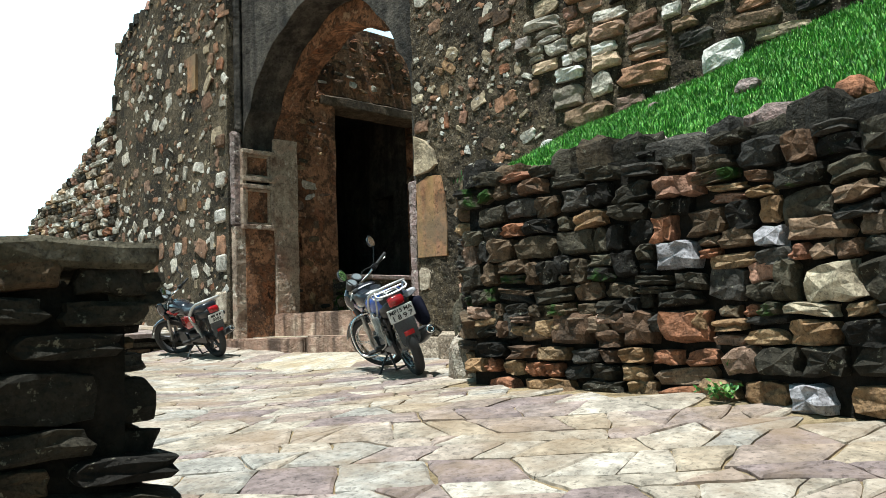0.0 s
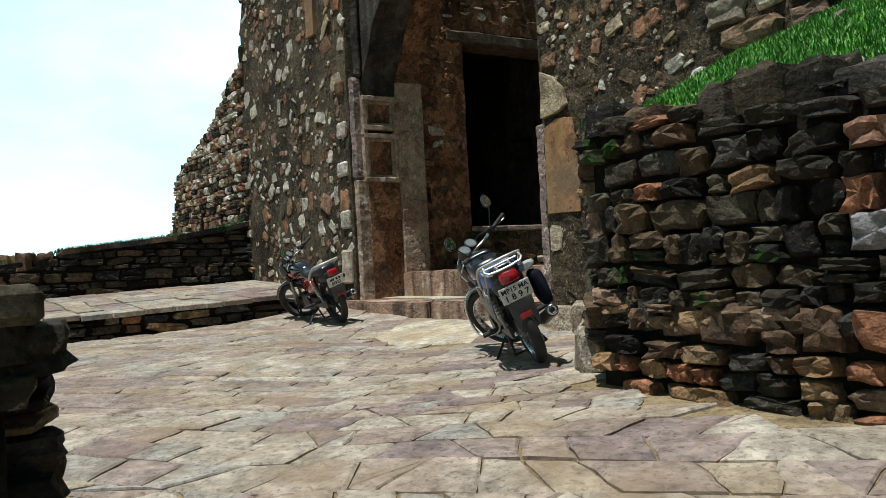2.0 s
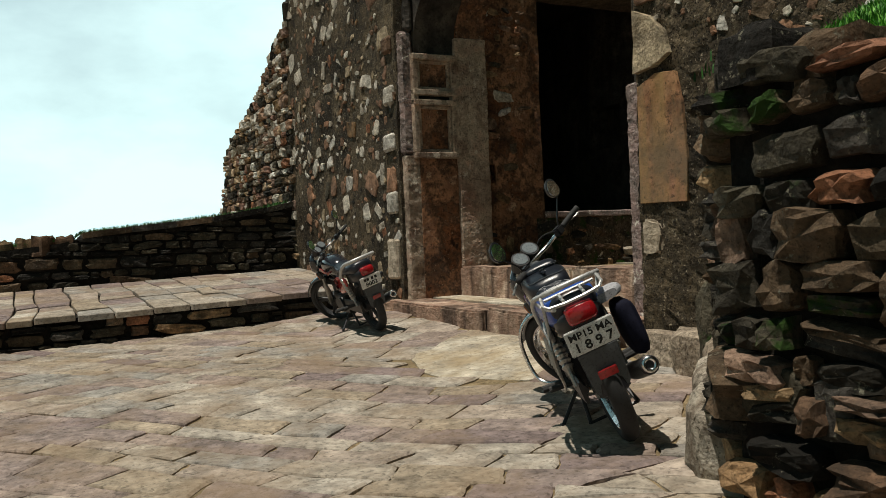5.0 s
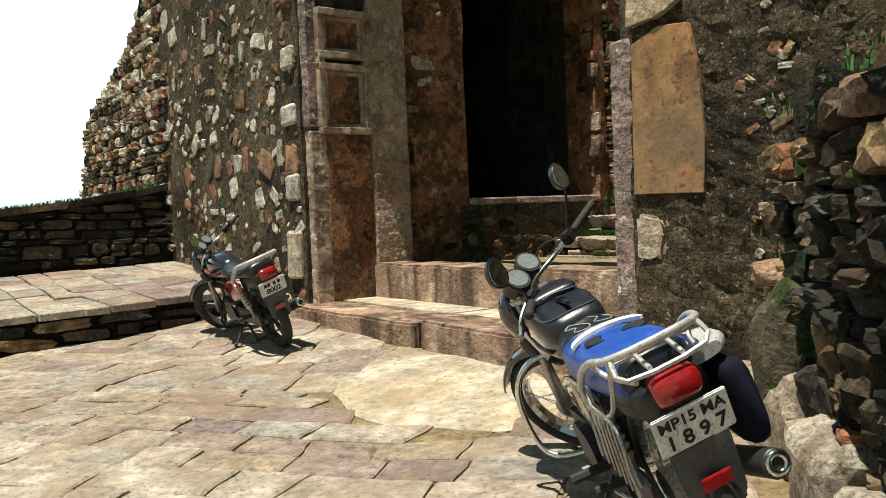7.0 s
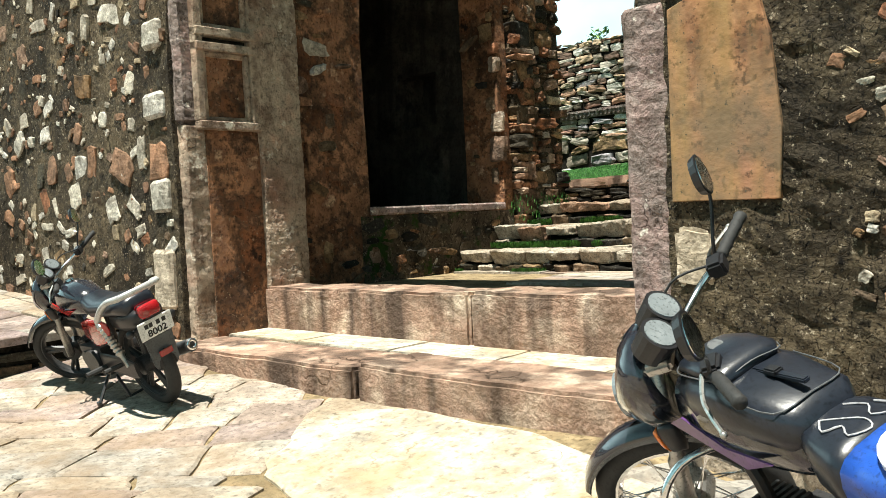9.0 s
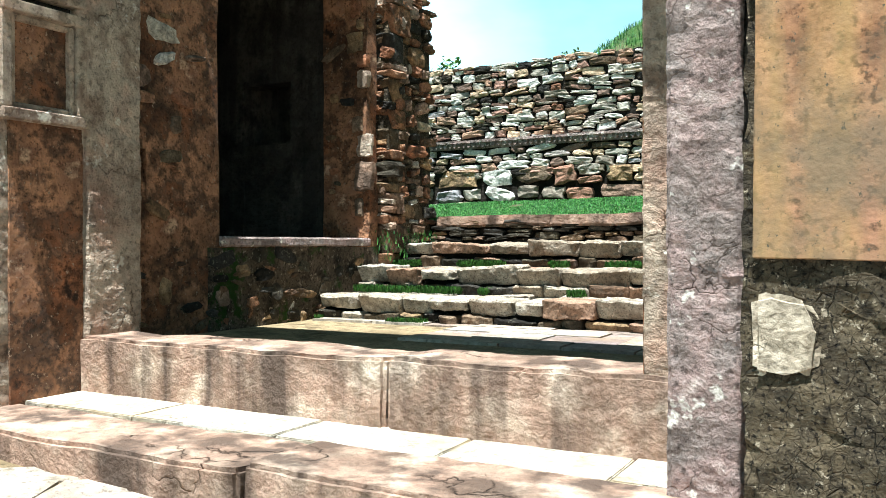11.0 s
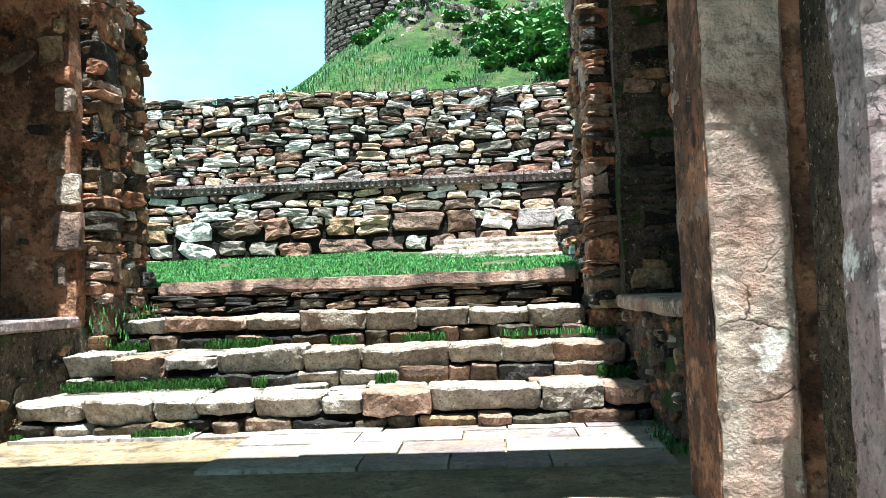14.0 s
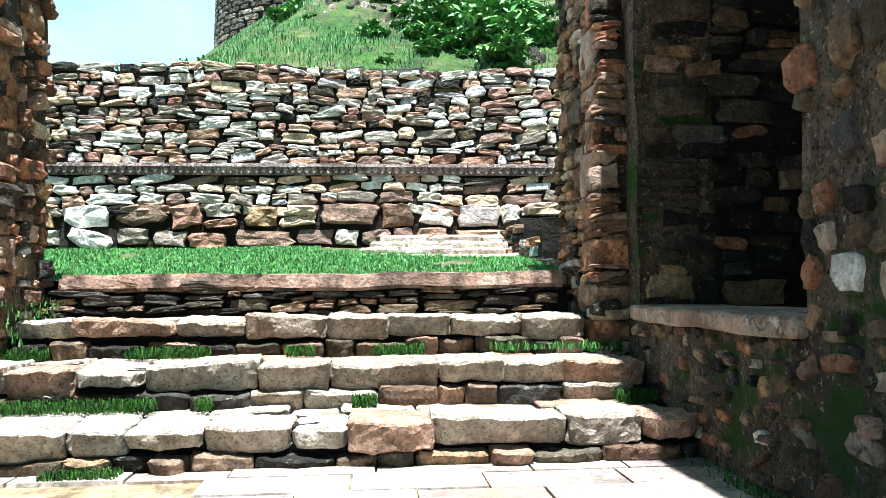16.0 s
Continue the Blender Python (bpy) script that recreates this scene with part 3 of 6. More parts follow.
def build_parapet():
    wall = structure("wall_parapet", "dark dry-stone parapet with a flat coping and broken end", "parapet wall")
    bm = bmesh.new()
    ys = list(np.arange(-11, -0.2, 0.4)) + [-0.16]
    prism(bm, [(-11, 0.3)] + [(y, parapet_top(y) - 0.05) for y in ys] + [(-0.16, 0.3)], "x", -9.2, -8.66)
    part("core", bm, M_joint, wall)
    st = courses((-8.66, -11, 0), (0, 1, 0), 10.8, 1.1, 2.7, (0.09, 0.17), (0.2, 0.5), 0.06, lambda p, r: M_wall_warm if p.y < -3.9 and r.random() < 0.6 else M_wall_dark, seed=31,
                 inside=lambda u, w: walk_z(-8.6, -11 + u) < w < parapet_top(-11 + u) - 0.10)
    lay(wall, st, (-8.6, -2, 2), 260)
    y = -3.5
    r = random.Random(9)
    while y < -0.25:
        d = min(r.uniform(0.5, 0.95), -0.18 - y)
        bm = bmesh.new()
        prism(bm, [(y + 0.01, parapet_top(y) - 0.09), (y + d - 0.01, parapet_top(y + d) - 0.09), (y + d - 0.01, parapet_top(y + d)), (y + 0.01, parapet_top(y))], "x", -9.26, -8.58)
        roughen(bm, 0.3, 0.012, 2.0)
        part("coping_stone", bm, M_wall_dark, wall)
        y += d
    y = -11.0
    top = []
    while y < -3.5:
        z = parapet_top(y)
        for x in (-9.05, -8.8):
            m = Matrix.Translation((x, y, z - 0.06)) @ Matrix.Rotation(r.uniform(0, 6), 4, "Z") @ Matrix.Diagonal((r.uniform(0.25, 0.45), r.uniform(0.2, 0.3), r.uniform(0.08, 0.16), 1))
            top.append((m, r.randrange(18), M_wall_warm))
        y += 0.28
    lay(wall, top, (-8.6, -4, 2), 60)


build_parapet()

# ---- tower left of the gate ----
TOWER = [(-4.28, 0.5), (-4.28, 8.2), (-5.6, 8.0), (-6.6, 7.55), (-7.16, 7.33), (-7.9, 7.15), (-8.45, 6.9), (-8.6, 6.3), (-8.6, 5.6), (-9.3, 5.45), (-9.9, 5.05), (-10.4, 4.85), (-11.0, 4.6), (-11.9, 4.4), (-12.8, 4.15), (-13.4, 3.95), (-13.8, 3.1), (-14.3, 2.5), (-14.5, 0.5)]


def in_poly(poly, x, z):
    c = False
    for (x0, z0), (x1, z1) in zip(poly, poly[1:] + poly[:1]):
        if (z0 > z) != (z1 > z) and x < (x1 - x0) * (z - z0) / (z1 - z0) + x0:
            c = not c
    return c


def build_tower():
    wall = structure("wall_tower", "ruined tower wall of pale rubble set in blackened lime mortar", "tower wall")
    bm = bmesh.new()
    prism(bm, TOWER, "y", -0.2, 0.85)
    roughen(bm, 0.5, 0.022, 1.4)
    part("core", bm, M_mortar, wall)
    pk = mixed(((7, M_tower_stone), (1.5, M_wall_warm), (0.5, M_wall_dark)))

    def clear(u, w):
        return in_poly(TOWER, -15.1 + u, w + 0.08) and -15.1 + u > -8.55 and not (-5.6 < -15.1 + u < -5.15 and 5.2 < w < 6.0) and in_poly(TOWER, -15.25 + u, w)
    st = courses((-15.1, -0.2, 0), (1, 0, 0), 10.75, 1.0, 8.2, (0.19, 0.34), (0.2, 0.46), 0.016, pk, keep=0.6, shrink=(0.4, 0.9), seed=41, spin=0.35, loose=0.09, split=0.1, inside=clear)
    st += courses((-15.1, -0.2, 0), (1, 0, 0), 10.75, 1.0, 8.2, (0.07, 0.13), (0.08, 0.2), 0.012, pk, keep=0.3, shrink=(0.35, 0.9), seed=43, spin=0.5, loose=0.05, split=0.1, inside=clear)
    st += courses((-15.1, -0.19, 0), (1, 0, 0), 6.55, 1.0, 5.6, (0.12, 0.2), (0.15, 0.34), 0.07, mixed(((3, M_back_stone), (2, M_wall_dark), (1, M_wall_warm))), seed=42,
                  inside=lambda u, w: in_poly(TOWER, -15.1 + u, w))
    # the broken crown
    r = random.Random(4)
    for (x0, z0), (x1, z1) in zip(TOWER[1:], TOWER[2:-1]):
        k = max(1, int(math.hypot(x1 - x0, z1 - z0) / 0.2))
        for i in range(k):
            x, z = x0 + (x1 - x0) * i / k, z0 + (z1 - z0) * i / k
            for y in (-0.08, 0.2):
                m = Matrix.Translation((x + r.uniform(-0.05, 0.05), y, z - 0.02)) @ Matrix.Rotation(r.uniform(0, 6), 4, "Z") @ Matrix.Rotation(r.uniform(-0.5, 0.5), 4, "X") @ Matrix.Diagonal((r.uniform(0.2, 0.4), r.uniform(0.15, 0.3), r.uniform(0.08, 0.18), 1))
                st.append((m, r.randrange(18), M_wall_dark if r.random() < 0.6 else M_back_stone))
    lay(wall, st, (-5.5, 0, 2.8), 420)
    # quoins beside the gate
    z = 1.05
    for h, w, m in ((0.35, 0.2, M_mortar), (0.5, 0.3, M_cream), (0.3, 0.12, M_mortar), (0.28, 0.26, M_tower_stone), (0.5, 0.2, M_mortar), (0.22, 0.3, M_tower_stone), (0.35, 0.2, M_mortar), (0.24, 0.26, M_tower_stone), (0.4, 0.16, M_mortar), (0.2, 0.24, M_wall_warm)):
        if m is not M_mortar:
            bm = bmesh.new()
            box(bm, -4.62 - w + 0.26, -4.36, -0.25, -0.1, z, z + h)
            bmesh.ops.bevel(bm, geom=list(bm.edges), offset=0.03, segments=1, affect="EDGES")
            roughen(bm, 0.14, 0.012, 5, z)
            part("corner_stone", bm, m, wall)
        z += h
    # the small blind window
    bm = bmesh.new()
    box(bm, -5.52, -5.24, -0.24, 0.0, 5.3, 5.9)
    roughen(bm, 0.2, 0.01, 4)
    part("window_recess", bm, M_slab, wall, "small blocked window with an ochre stone jamb")


build_tower()

# ---- gate front, right of the arch ----
def build_gate_right():
    wall = structure("wall_gate", "gate wall of rubble in blackened mortar with an orange slab", "gate wall")
    top = [(0.06, 0.4), (9.5, 0.4), (9.5, 6.6), (7, 7.0), (4.5, 6.8), (2, 7.1), (0.06, 6.9)]
    bm = bmesh.new()
    prism(bm, top, "y", -0.17, 0.93)
    roughen(bm, 0.1, 0.016, 1.6)
    roughen(bm, 0.1, 0.018, 9.0)
    roughen(bm, 0.1, 0.010, 21.0)
    part("core", bm, M_mortar, wall)
    pk = mixed(((6, M_tower_stone), (1.2, M_wall_warm)))

    def clear(u, w):
        return not (u < 0.62 and 1.3 < w < 3.35) and not (u < 0.9 and w < 1.5) and u < 2.0 - 0.25 * (w - 3)
    st = courses((0.12, -0.17, 0), (1, 0, 0), 9.3, 1.0, 7.0, (0.16, 0.3), (0.18, 0.42), 0.016, pk, keep=0.36, shrink=(0.35, 0.8), seed=51, spin=0.4, loose=0.08, split=0.05, inside=clear)
    st += courses((0.12, -0.17, 0), (1, 0, 0), 9.3, 1.0, 7.0, (0.05, 0.1), (0.06, 0.15), 0.012, pk, keep=0.3, shrink=(0.35, 0.95), seed=53, spin=0.5, loose=0.05, split=0.05, inside=clear)
    st += courses((0.12, -0.16, 0), (1, 0, 0), 9.3, 2.4, 7.0, (0.13, 0.24), (0.25, 0.6), 0.07, mixed(((3, M_tower_stone), (3, M_back_stone), (1.4, M_wall_light), (0.5, M_wall_dark))), keep=0.95, shrink=(0.8, 1.0), seed=52,
                  inside=lambda u, w: u > 2.0 - 0.25 * (w - 3) and w < 6.6)
    st += courses((0.12, -0.17, 0), (1, 0, 0), 2.2, 3.5, 7.0, (0.12, 0.24), (0.14, 0.34), 0.016, mixed(((5, M_tower_stone), (2, M_wall_warm), (1, M_wall_light))), keep=0.6, shrink=(0.45, 0.9), seed=54, spin=0.35, loose=0.07, split=0.1, inside=lambda u, w: u < 2.0 - 0.25 * (w - 3) and not (u < 0.4 and w < 3.55))
    lay(wall, st, (2.0, 0, 3.2), 380)
    bm = bmesh.new()
    prism(bm, [(0.09, 2.06), (0.58, 2.05), (0.60, 2.35), (0.56, 2.75), (0.5, 2.98), (0.3, 3.0), (0.10, 2.93)], "y", -0.195, -0.1)
    bmesh.ops.bevel(bm, geom=list(bm.edges), offset=0.004, segments=1, affect="EDGES")
    roughen(bm, 0.06, 0.0022, 5)
    part("orange_slab", bm, M_slab, wall, "upright orange sandstone slab with ochre streaks")
    bm = bmesh.new()
    prism(bm, [(0.09, 3.03), (0.3, 3.05), (0.46, 3.12), (0.4, 3.3), (0.28, 3.42), (0.1, 3.5)], "y", -0.215, -0.1)
    roughen(bm, 0.14, 0.012, 4)
    part("white_block", bm, M_tower_stone, wall)
    bm = bmesh.new()
    prism(bm, [(0.085, 1.68), (0.19, 1.655), (0.285, 1.69), (0.305, 1.82), (0.26, 1.93), (0.15, 1.955), (0.085, 1.94)], "y", -0.192, -0.1)
    bmesh.ops.bevel(bm, geom=list(bm.edges), offset=0.022, segments=2, affect="EDGES")
    roughen(bm, 0.05, 0.010, 6)
    roughen(bm, 0.05, 0.004, 25)
    part("cream_block", bm, M_cream, wall, "cream limestone block")


build_gate_right()

# ---- the cusped double arch ----


def arch_plate(name, outer_x, half, top, y0, y1, label, material, ax):
    """An upright plate pierced by a cusped arch; half: (half-width, height) from the springing up."""
    wall = structure(name, label, "arch")
    left = [(ax - w, z) for w, z in half]
    right = [(ax + w, z) for w, z in half[::-1]]
    bm = bmesh.new()
    # split down the middle, so that each half is a simple outline
    lo = [(outer_x[0], 0.9), (ax - half[0][0], 0.9)] + left + [(ax, top + 0.1), (outer_x[0], top)]
    hi = [(outer_x[1], 0.9), (outer_x[1], top), (ax, top + 0.1)] + right + [(ax + half[0][0], 0.9)]
    for o in (lo, hi):
        prism(bm, o, "y", y0, y1)
    bmesh.ops.triangulate(bm, faces=[f for f in bm.faces if len(f.verts) > 4])
    part("arch_face", bm, material, wall)
    return wall


def cusps(pts, bulge=0.05, n=4):
    """Between two cusp points the line swells outward into a lobe."""
    out = []
    for (w0, z0), (w1, z1) in zip(pts, pts[1:]):
        for i in range(n):
            f = i / n
            d = bulge * math.sin(math.pi * f)
            L = math.hypot(w1 - w0, z1 - z0)
            out.append((w0 + (w1 - w0) * f + d * (z1 - z0) / L, z0 + (z1 - z0) * f - d * (w1 - w0) / L))
    return out + [pts[-1]]


arch_plate("wall_arch_outer", (-4.27, 0.055), cusps([(2.005, 4.2), (1.76, 4.72), (1.38, 5.3), (0.75, 5.75), (0.0, 6.02)], 0.07), 6.7, 0.0, 0.55, "tall cusped gate arch in soot-dark lime plaster", M_plaster_dark, -2.155)
arch_plate("wall_arch_inner", (-4.26, 0.05), cusps([(1.81, 4.3), (1.62, 4.75), (1.2, 5.25), (0.55, 5.55), (0.0, 5.72)], 0.06), 5.98, 0.555, 0.95, "inner cusped arch in red-brown sandstone", M_plaster_red, -2.29)


def upright(name, x0, x1, y0, y1, z0, z1, material, label, bevel=0.02, amount=0.008):
    bm = bmesh.new()
    box(bm, x0, x1, y0, y1, z0, z1)
    bmesh.ops.bevel(bm, geom=list(bm.edges), offset=bevel, segments=1, affect="EDGES")
    roughen(bm, 0.04, amount, 3.0, x0)
    for v in bm.verts:
        q = Vector((v.co.x * 5 + v.co.z * 2, v.co.y * 5, v.co.z * 11))
        v.co += 0.7 * amount * (1 - 2.4 * abs(noise.noise(q))) * Vector((noise.noise(q * 0.6), -1 + 0.4 * noise.noise(q * 0.7), 0)) + 0.35 * amount * noise.noise_vector(q * 2.3) + 0.4 * amount * noise.noise_vector(v.co * 31)
    return tagged(part(name, bm, material), label, "stone post")


upright("stone_jamb", -0.475, -0.23, 0.53, 0.97, 1.5, 4.35, M_jamb, "dressed pink sandstone door jamb on the threshold", 0.012)
upright("stone_jamb", -4.24, -4.085, 0.53, 0.97, 1.5, 4.35, M_jamb, "dressed pink sandstone door jamb with pitted face", 0.012)
upright("stone_pilaster", -0.235, 0.035, -0.03, 0.2, 0.9, 3.02, M_grey, "grey-mauve rough sandstone pilaster beside the gate", 0.02, 0.008)
upright("stone_pilaster", -4.27, -4.15, -0.16, 0.06, 0.9, 2.9, M_jamb, "narrow grey stone pilaster below the gate niche", 0.015)
upright("stone_colonnette", -4.27, -4.16, -0.19, 0.0, 2.9, 4.4, M_grey, "slender grey stone colonnette beside the niche", 0.04)
upright("stone_colonnette", -4.27, -4.12, -0.1, 0.0, 4.4, 7.2, M_plaster_dark, "soot-dark moulding rising beside the gate arch", 0.04)


def niche_panel():
    """Two framed niches, one over the other, in the side of the gate."""
    n = tagged(new("niche_panel"), "dark stone panel with two framed square niches", "wall niche")
    def bar(nm, y0, y1, z0, z1, d=0.06, m=M_mortar):
        bm = bmesh.new()
        box(bm, -4.165, -4.165 + d, y0, y1, z0, z1)
        bmesh.ops.bevel(bm, geom=list(bm.edges), offset=0.008, segments=1, affect="EDGES")
        part(nm, bm, m, n)
    for z in (2.86, 3.5, 3.62, 4.05):
        bar("rail", -0.06, 0.53, z, z + 0.07, 0.10, M_jamb)
    for y in (-0.06, 0.46):
        bar("stile", y, y + 0.07, 2.93, 4.05, 0.085, M_jamb)
    for z0, z1 in ((2.93, 3.5), (3.69, 4.05)):
        for y in (0.012, 0.42):
            bar("inner_stile", y, y + 0.038, z0, z1, 0.055, M_jamb)
        for z in (z0, z1 - 0.04):
            bar("inner_rail", 0.052, 0.418, z, z + 0.04, 0.05, M_jamb)
        bm = bmesh.new()
        box(bm, -4.162, -4.15, 0.04, 0.43, z0 + 0.03, z1 - 0.03)
        roughen(bm, 0.1, 0.004, 6)
        part("recess", bm, M_plaster_red, n, "shadowed red-brown back of the niche")


niche_panel()
for nm, x0, x1, z1, lab in (("reveal_left", -4.156, -4.134, 2.86, "red-brown plaster in the side of the gate"), ("reveal_right", -0.175, -0.155, 4.2, "weathered dark grey plaster in the side of the gate")):
    bm = bmesh.new()
    box(bm, x0, x1, 0.02, 0.53, 1.0, z1)
    roughen(bm, 0.2, 0.006, 4)
    tagged(part(nm, bm, M_plaster_red if nm == "reveal_left" else M_mortar), lab, "plaster", "", "structure")

# ---- steps and threshold ----
def long_step(name, cuts, y0, y1, z0, z1, material, label, seed, bevel=0.022, uneven=0.015):
    r = random.Random(seed)
    step = tagged(new(name), label, "step")
    for (a, b), dz in zip(zip(cuts, cuts[1:]), [r.uniform(-uneven, uneven) for _ in cuts]):
        bm = bmesh.new()
        box(bm, a + 0.006, b - 0.006, y0 + r.uniform(-2, 2) * uneven, y1, z0, z1 + dz)
        bmesh.ops.bevel(bm, geom=list(bm.edges), offset=bevel, segments=2, affect="EDGES")
        roughen(bm, 0.09, uneven, 2.2, a)
        roughen(bm, 0.09, uneven * 0.3, 14, a)
        part("step_stone", bm, material, step)
    return step


long_step("lower_step", [-4.55, -1.93, 0.04], -0.43, 0.1, 0.7, 1.17, M_sill, "wide worn sandstone step with pale top, broken joint", 1)
long_step("step_paving", [-4.3, -3.2, -2.2, -1.3, -0.5, -0.2], 0.11, 0.56, 0.7, 1.168, M_pave_cream, "pale flagstones of the lower step", 2, 0.006, 0.003)
long_step("threshold", [-4.3, -1.8, -0.25], 0.5, 0.93, 0.9, 1.53, M_sill, "high sandstone threshold block, cracked across", 3)

landing = structure("floor_passage", "swept stone and sandy earth floor of the gate passage", "floor")
bm = bmesh.new()
box(bm, -4.3, -0.1, 0.93, 3.2, 1.0, 1.435)
part("earth_floor", bm, M_earth, landing)
r = random.Random(8)
y = 1.9
while y < 3.0:
    d = r.uniform(0.26, 0.4)
    x = -4.1 if y > 2.6 else -2.6
    while x < -0.4:
        w = r.uniform(0.4, 0.8)
        if r.random() < 0.94:
            bm = bmesh.new()
            box(bm, x + 0.006, x + w - 0.006, y + 0.006, min(3.06, y + d) - 0.006, 1.40, 1.452 + r.uniform(-0.004, 0.006))
            part("flagstone", bm, M_pave, landing)
        x += w
    y += d


def hewn(x0, x1, y0, y1, z0, z1, r, cut=0.05, rough_=0.015, fine=0.05):
    """A roughly split block: uneven front, broken corners, tilted flat top."""
    w = x1 - x0
    c = [min(w * 0.22, r.uniform(0.25, 1.0) * cut) for _ in range(4)]
    o = [(x0, y1), (x0, y0 + c[0]), (x0 + c[1], y0 + r.uniform(0, 0.015)), (x0 + w * r.uniform(0.4, 0.6), y0 + r.uniform(-0.03, 0.01)), (x1 - c[2], y0 + r.uniform(0, 0.015)), (x1, y0 + c[3]), (x1, y1)]
    bm = bmesh.new()
    prism(bm, o, "z", z0, z1)
    tilt, nod, under = r.uniform(-0.06, 0.06), r.uniform(-0.05, 0.015), r.uniform(0.15, 0.6)
    for v in bm.verts:
        if v.co.z > (z0 + z1) / 2:
            v.co.z += tilt * (v.co.x - (x0 + x1) / 2) + nod * (y1 - v.co.y)
        elif v.co.y < y0 + 0.12:
            v.co.y += under * (z1 - z0)
    bmesh.ops.bevel(bm, geom=[e for e in bm.edges if e.calc_length() > 0.03], offset=r.uniform(0.008, 0.02), segments=1, affect="EDGES")
    roughen(bm, fine, rough_, 11.0, x0 + 3 * z0)
    return bm


def stone_stair():
    """Three rough steps up towards the court."""
    r = random.Random(77)
    for i, (y0, z0, z1, x0, x1) in enumerate(((3.02, 1.42, 1.67, -4.15, -0.2), (3.66, 1.66, 1.90, -4.15, -0.25), (4.3, 1.89, 2.135, -4.05, -0.45))):
        step = tagged(new("rubble_step"), "rough sandstone step of split sunlit blocks, mossy joints", "step", "rubble steps of the passage")
        bm = bmesh.new()
        box(bm, x0, x1, y0 + 0.14, 5.2, z0 - 0.3, z1 - 0.035)
        part("core", bm, M_joint, step)
        x = x0
        while x < x1 - 0.1:
            w = min(r.choice((0.3, 0.4, 0.46, 0.38, 0.62)) * r.uniform(0.85, 1.15), x1 - x)
            if x1 - x - w < 0.15:
                w = x1 - x
            h = r.uniform(0.11, 0.17)
            deep = y0 + r.uniform(0.34, 0.46)
            lift = r.uniform(-0.02, 0.012)
            part("step_stone", hewn(x + 0.002, x + w - 0.002, y0 + r.uniform(-0.05, 0.03), deep, z1 - h, z1 + lift, r, 0.07), M_step, step)
            part("tread_stone", hewn(x - 0.05, x + w - 0.06, deep + 0.012, y0 + 0.74, z1 - 0.1, z1 - 0.012 + r.uniform(-0.012, 0.008), r, 0.04, 0.007, 0.1), M_step, step)
            x += w
        x = x0
        while x < x1 - 0.1:
            w = r.uniform(0.14, 0.44)
            part("packing_stone", hewn(x + 0.004, min(x1, x + w) - 0.004, y0 + 0.0 + r.uniform(-0.05, 0.035), y0 + 0.28, z0 - 0.03, z1 - 0.145 + r.uniform(-0.025, 0.01), r, 0.05), r.choice((M_wall_warm, M_wall_dark, M_step, M_wall_dark)), step)
            x += w
    top = tagged(new("top_step"), "long pink sandstone kerb slab on thin packing stones", "step")
    for a, b in ((-4.0, -2.62), (-2.62, -0.42)):
        bm = bmesh.new()
        box(bm, a + 0.004, b - 0.004, 4.93 + (0.02 if a < -3 else 0), 5.35, 2.30, 2.42)
        bmesh.ops.bevel(bm, geom=list(bm.edges), offset=0.025, segments=2, affect="EDGES")
        roughen(bm, 0.22, 0.016, 2.5, a)
        part("kerb_stone", bm, M_sill, top)
    st = courses((-4.05, 5.0, 0), (1, 0, 0), 3.6, 2.12, 2.3, (0.05, 0.07), (0.15, 0.4), 0.05, mixed(((2, M_wall_dark), (1, M_wall_warm))), seed=71)
    lay(top, st, (-2, 5, 2.2), 100)
    bm = bmesh.new()
    box(bm, -4.1, -0.35, 5.05, 5.4, 1.8, 2.29)
    part("core", bm, M_joint, top)


stone_stair()

# ---- passage walls and guard rooms ----
def wall_boxes(name, boxes, material, label, cuts=0.4, amount=0.02, category="wall"):
    w = structure(name, label, category)
    bm = bmesh.new()
    for b in boxes:
        box(bm, *b)
    roughen(bm, cuts, amount, 2.4, boxes[0][0])
    part("core", bm, material, w)
    return w


wl_ = wall_boxes("wall_passage_left", [(-4.75, -4.2, 0.95, 0.985, 0.9, 6.7), (-4.75, -4.2, 0.985, 1.1, 0.9, 2.55), (-4.75, -4.2, 0.985, 1.1, 2.81, 6.7), (-4.75, -4.2, 1.1, 1.83, 0.9, 6.7), (-4.75, -4.2, 1.83, 3.93, 0.9, 2.12), (-4.75, -4.2, 1.83, 3.93, 5.3, 6.6), (-4.75, -4.2, 3.93, 4.1, 0.9, 6.5)],
                M_plaster_red, "passage wall in flaking red-brown plaster over rubble")
st = courses((-4.2, 0.98, 0), (0, 1, 0), 3.1, 1.3, 6.4, (0.1, 0.2), (0.16, 0.4), 0.034, mixed(((3, M_wall_warm), (2, M_plaster_red), (1, M_wall_dark), (0.8, M_tower_stone))), keep=0.62, shrink=(0.45, 0.95), seed=61, spin=0.25, loose=0.06, blob=True,
             inside=lambda u, w: not (0.62 < u < 3.15 and 1.95 < w < 5.35) and not (u < 0.35 and 2.4 < w < 2.95))
lay(wl_, st, (-4.2, 2, 2), 120)
bm = bmesh.new()
box(bm, -4.23, -4.182, 1.7, 4.09, 1.3, 2.09)
roughen(bm, 0.15, 0.012, 4)
part("mossy_base", bm, M_mortar_moss, wl_, "damp mossy masonry under the doorway")
st = courses((-4.18, 1.7, 0), (0, 1, 0), 2.35, 1.45, 2.05, (0.09, 0.16), (0.14, 0.32), 0.016, mixed(((2, M_wall_warm), (2, M_wall_dark), (1, M_plaster_red))), keep=0.6, shrink=(0.5, 0.95), seed=66, spin=0.2, loose=0.04, blob=True)
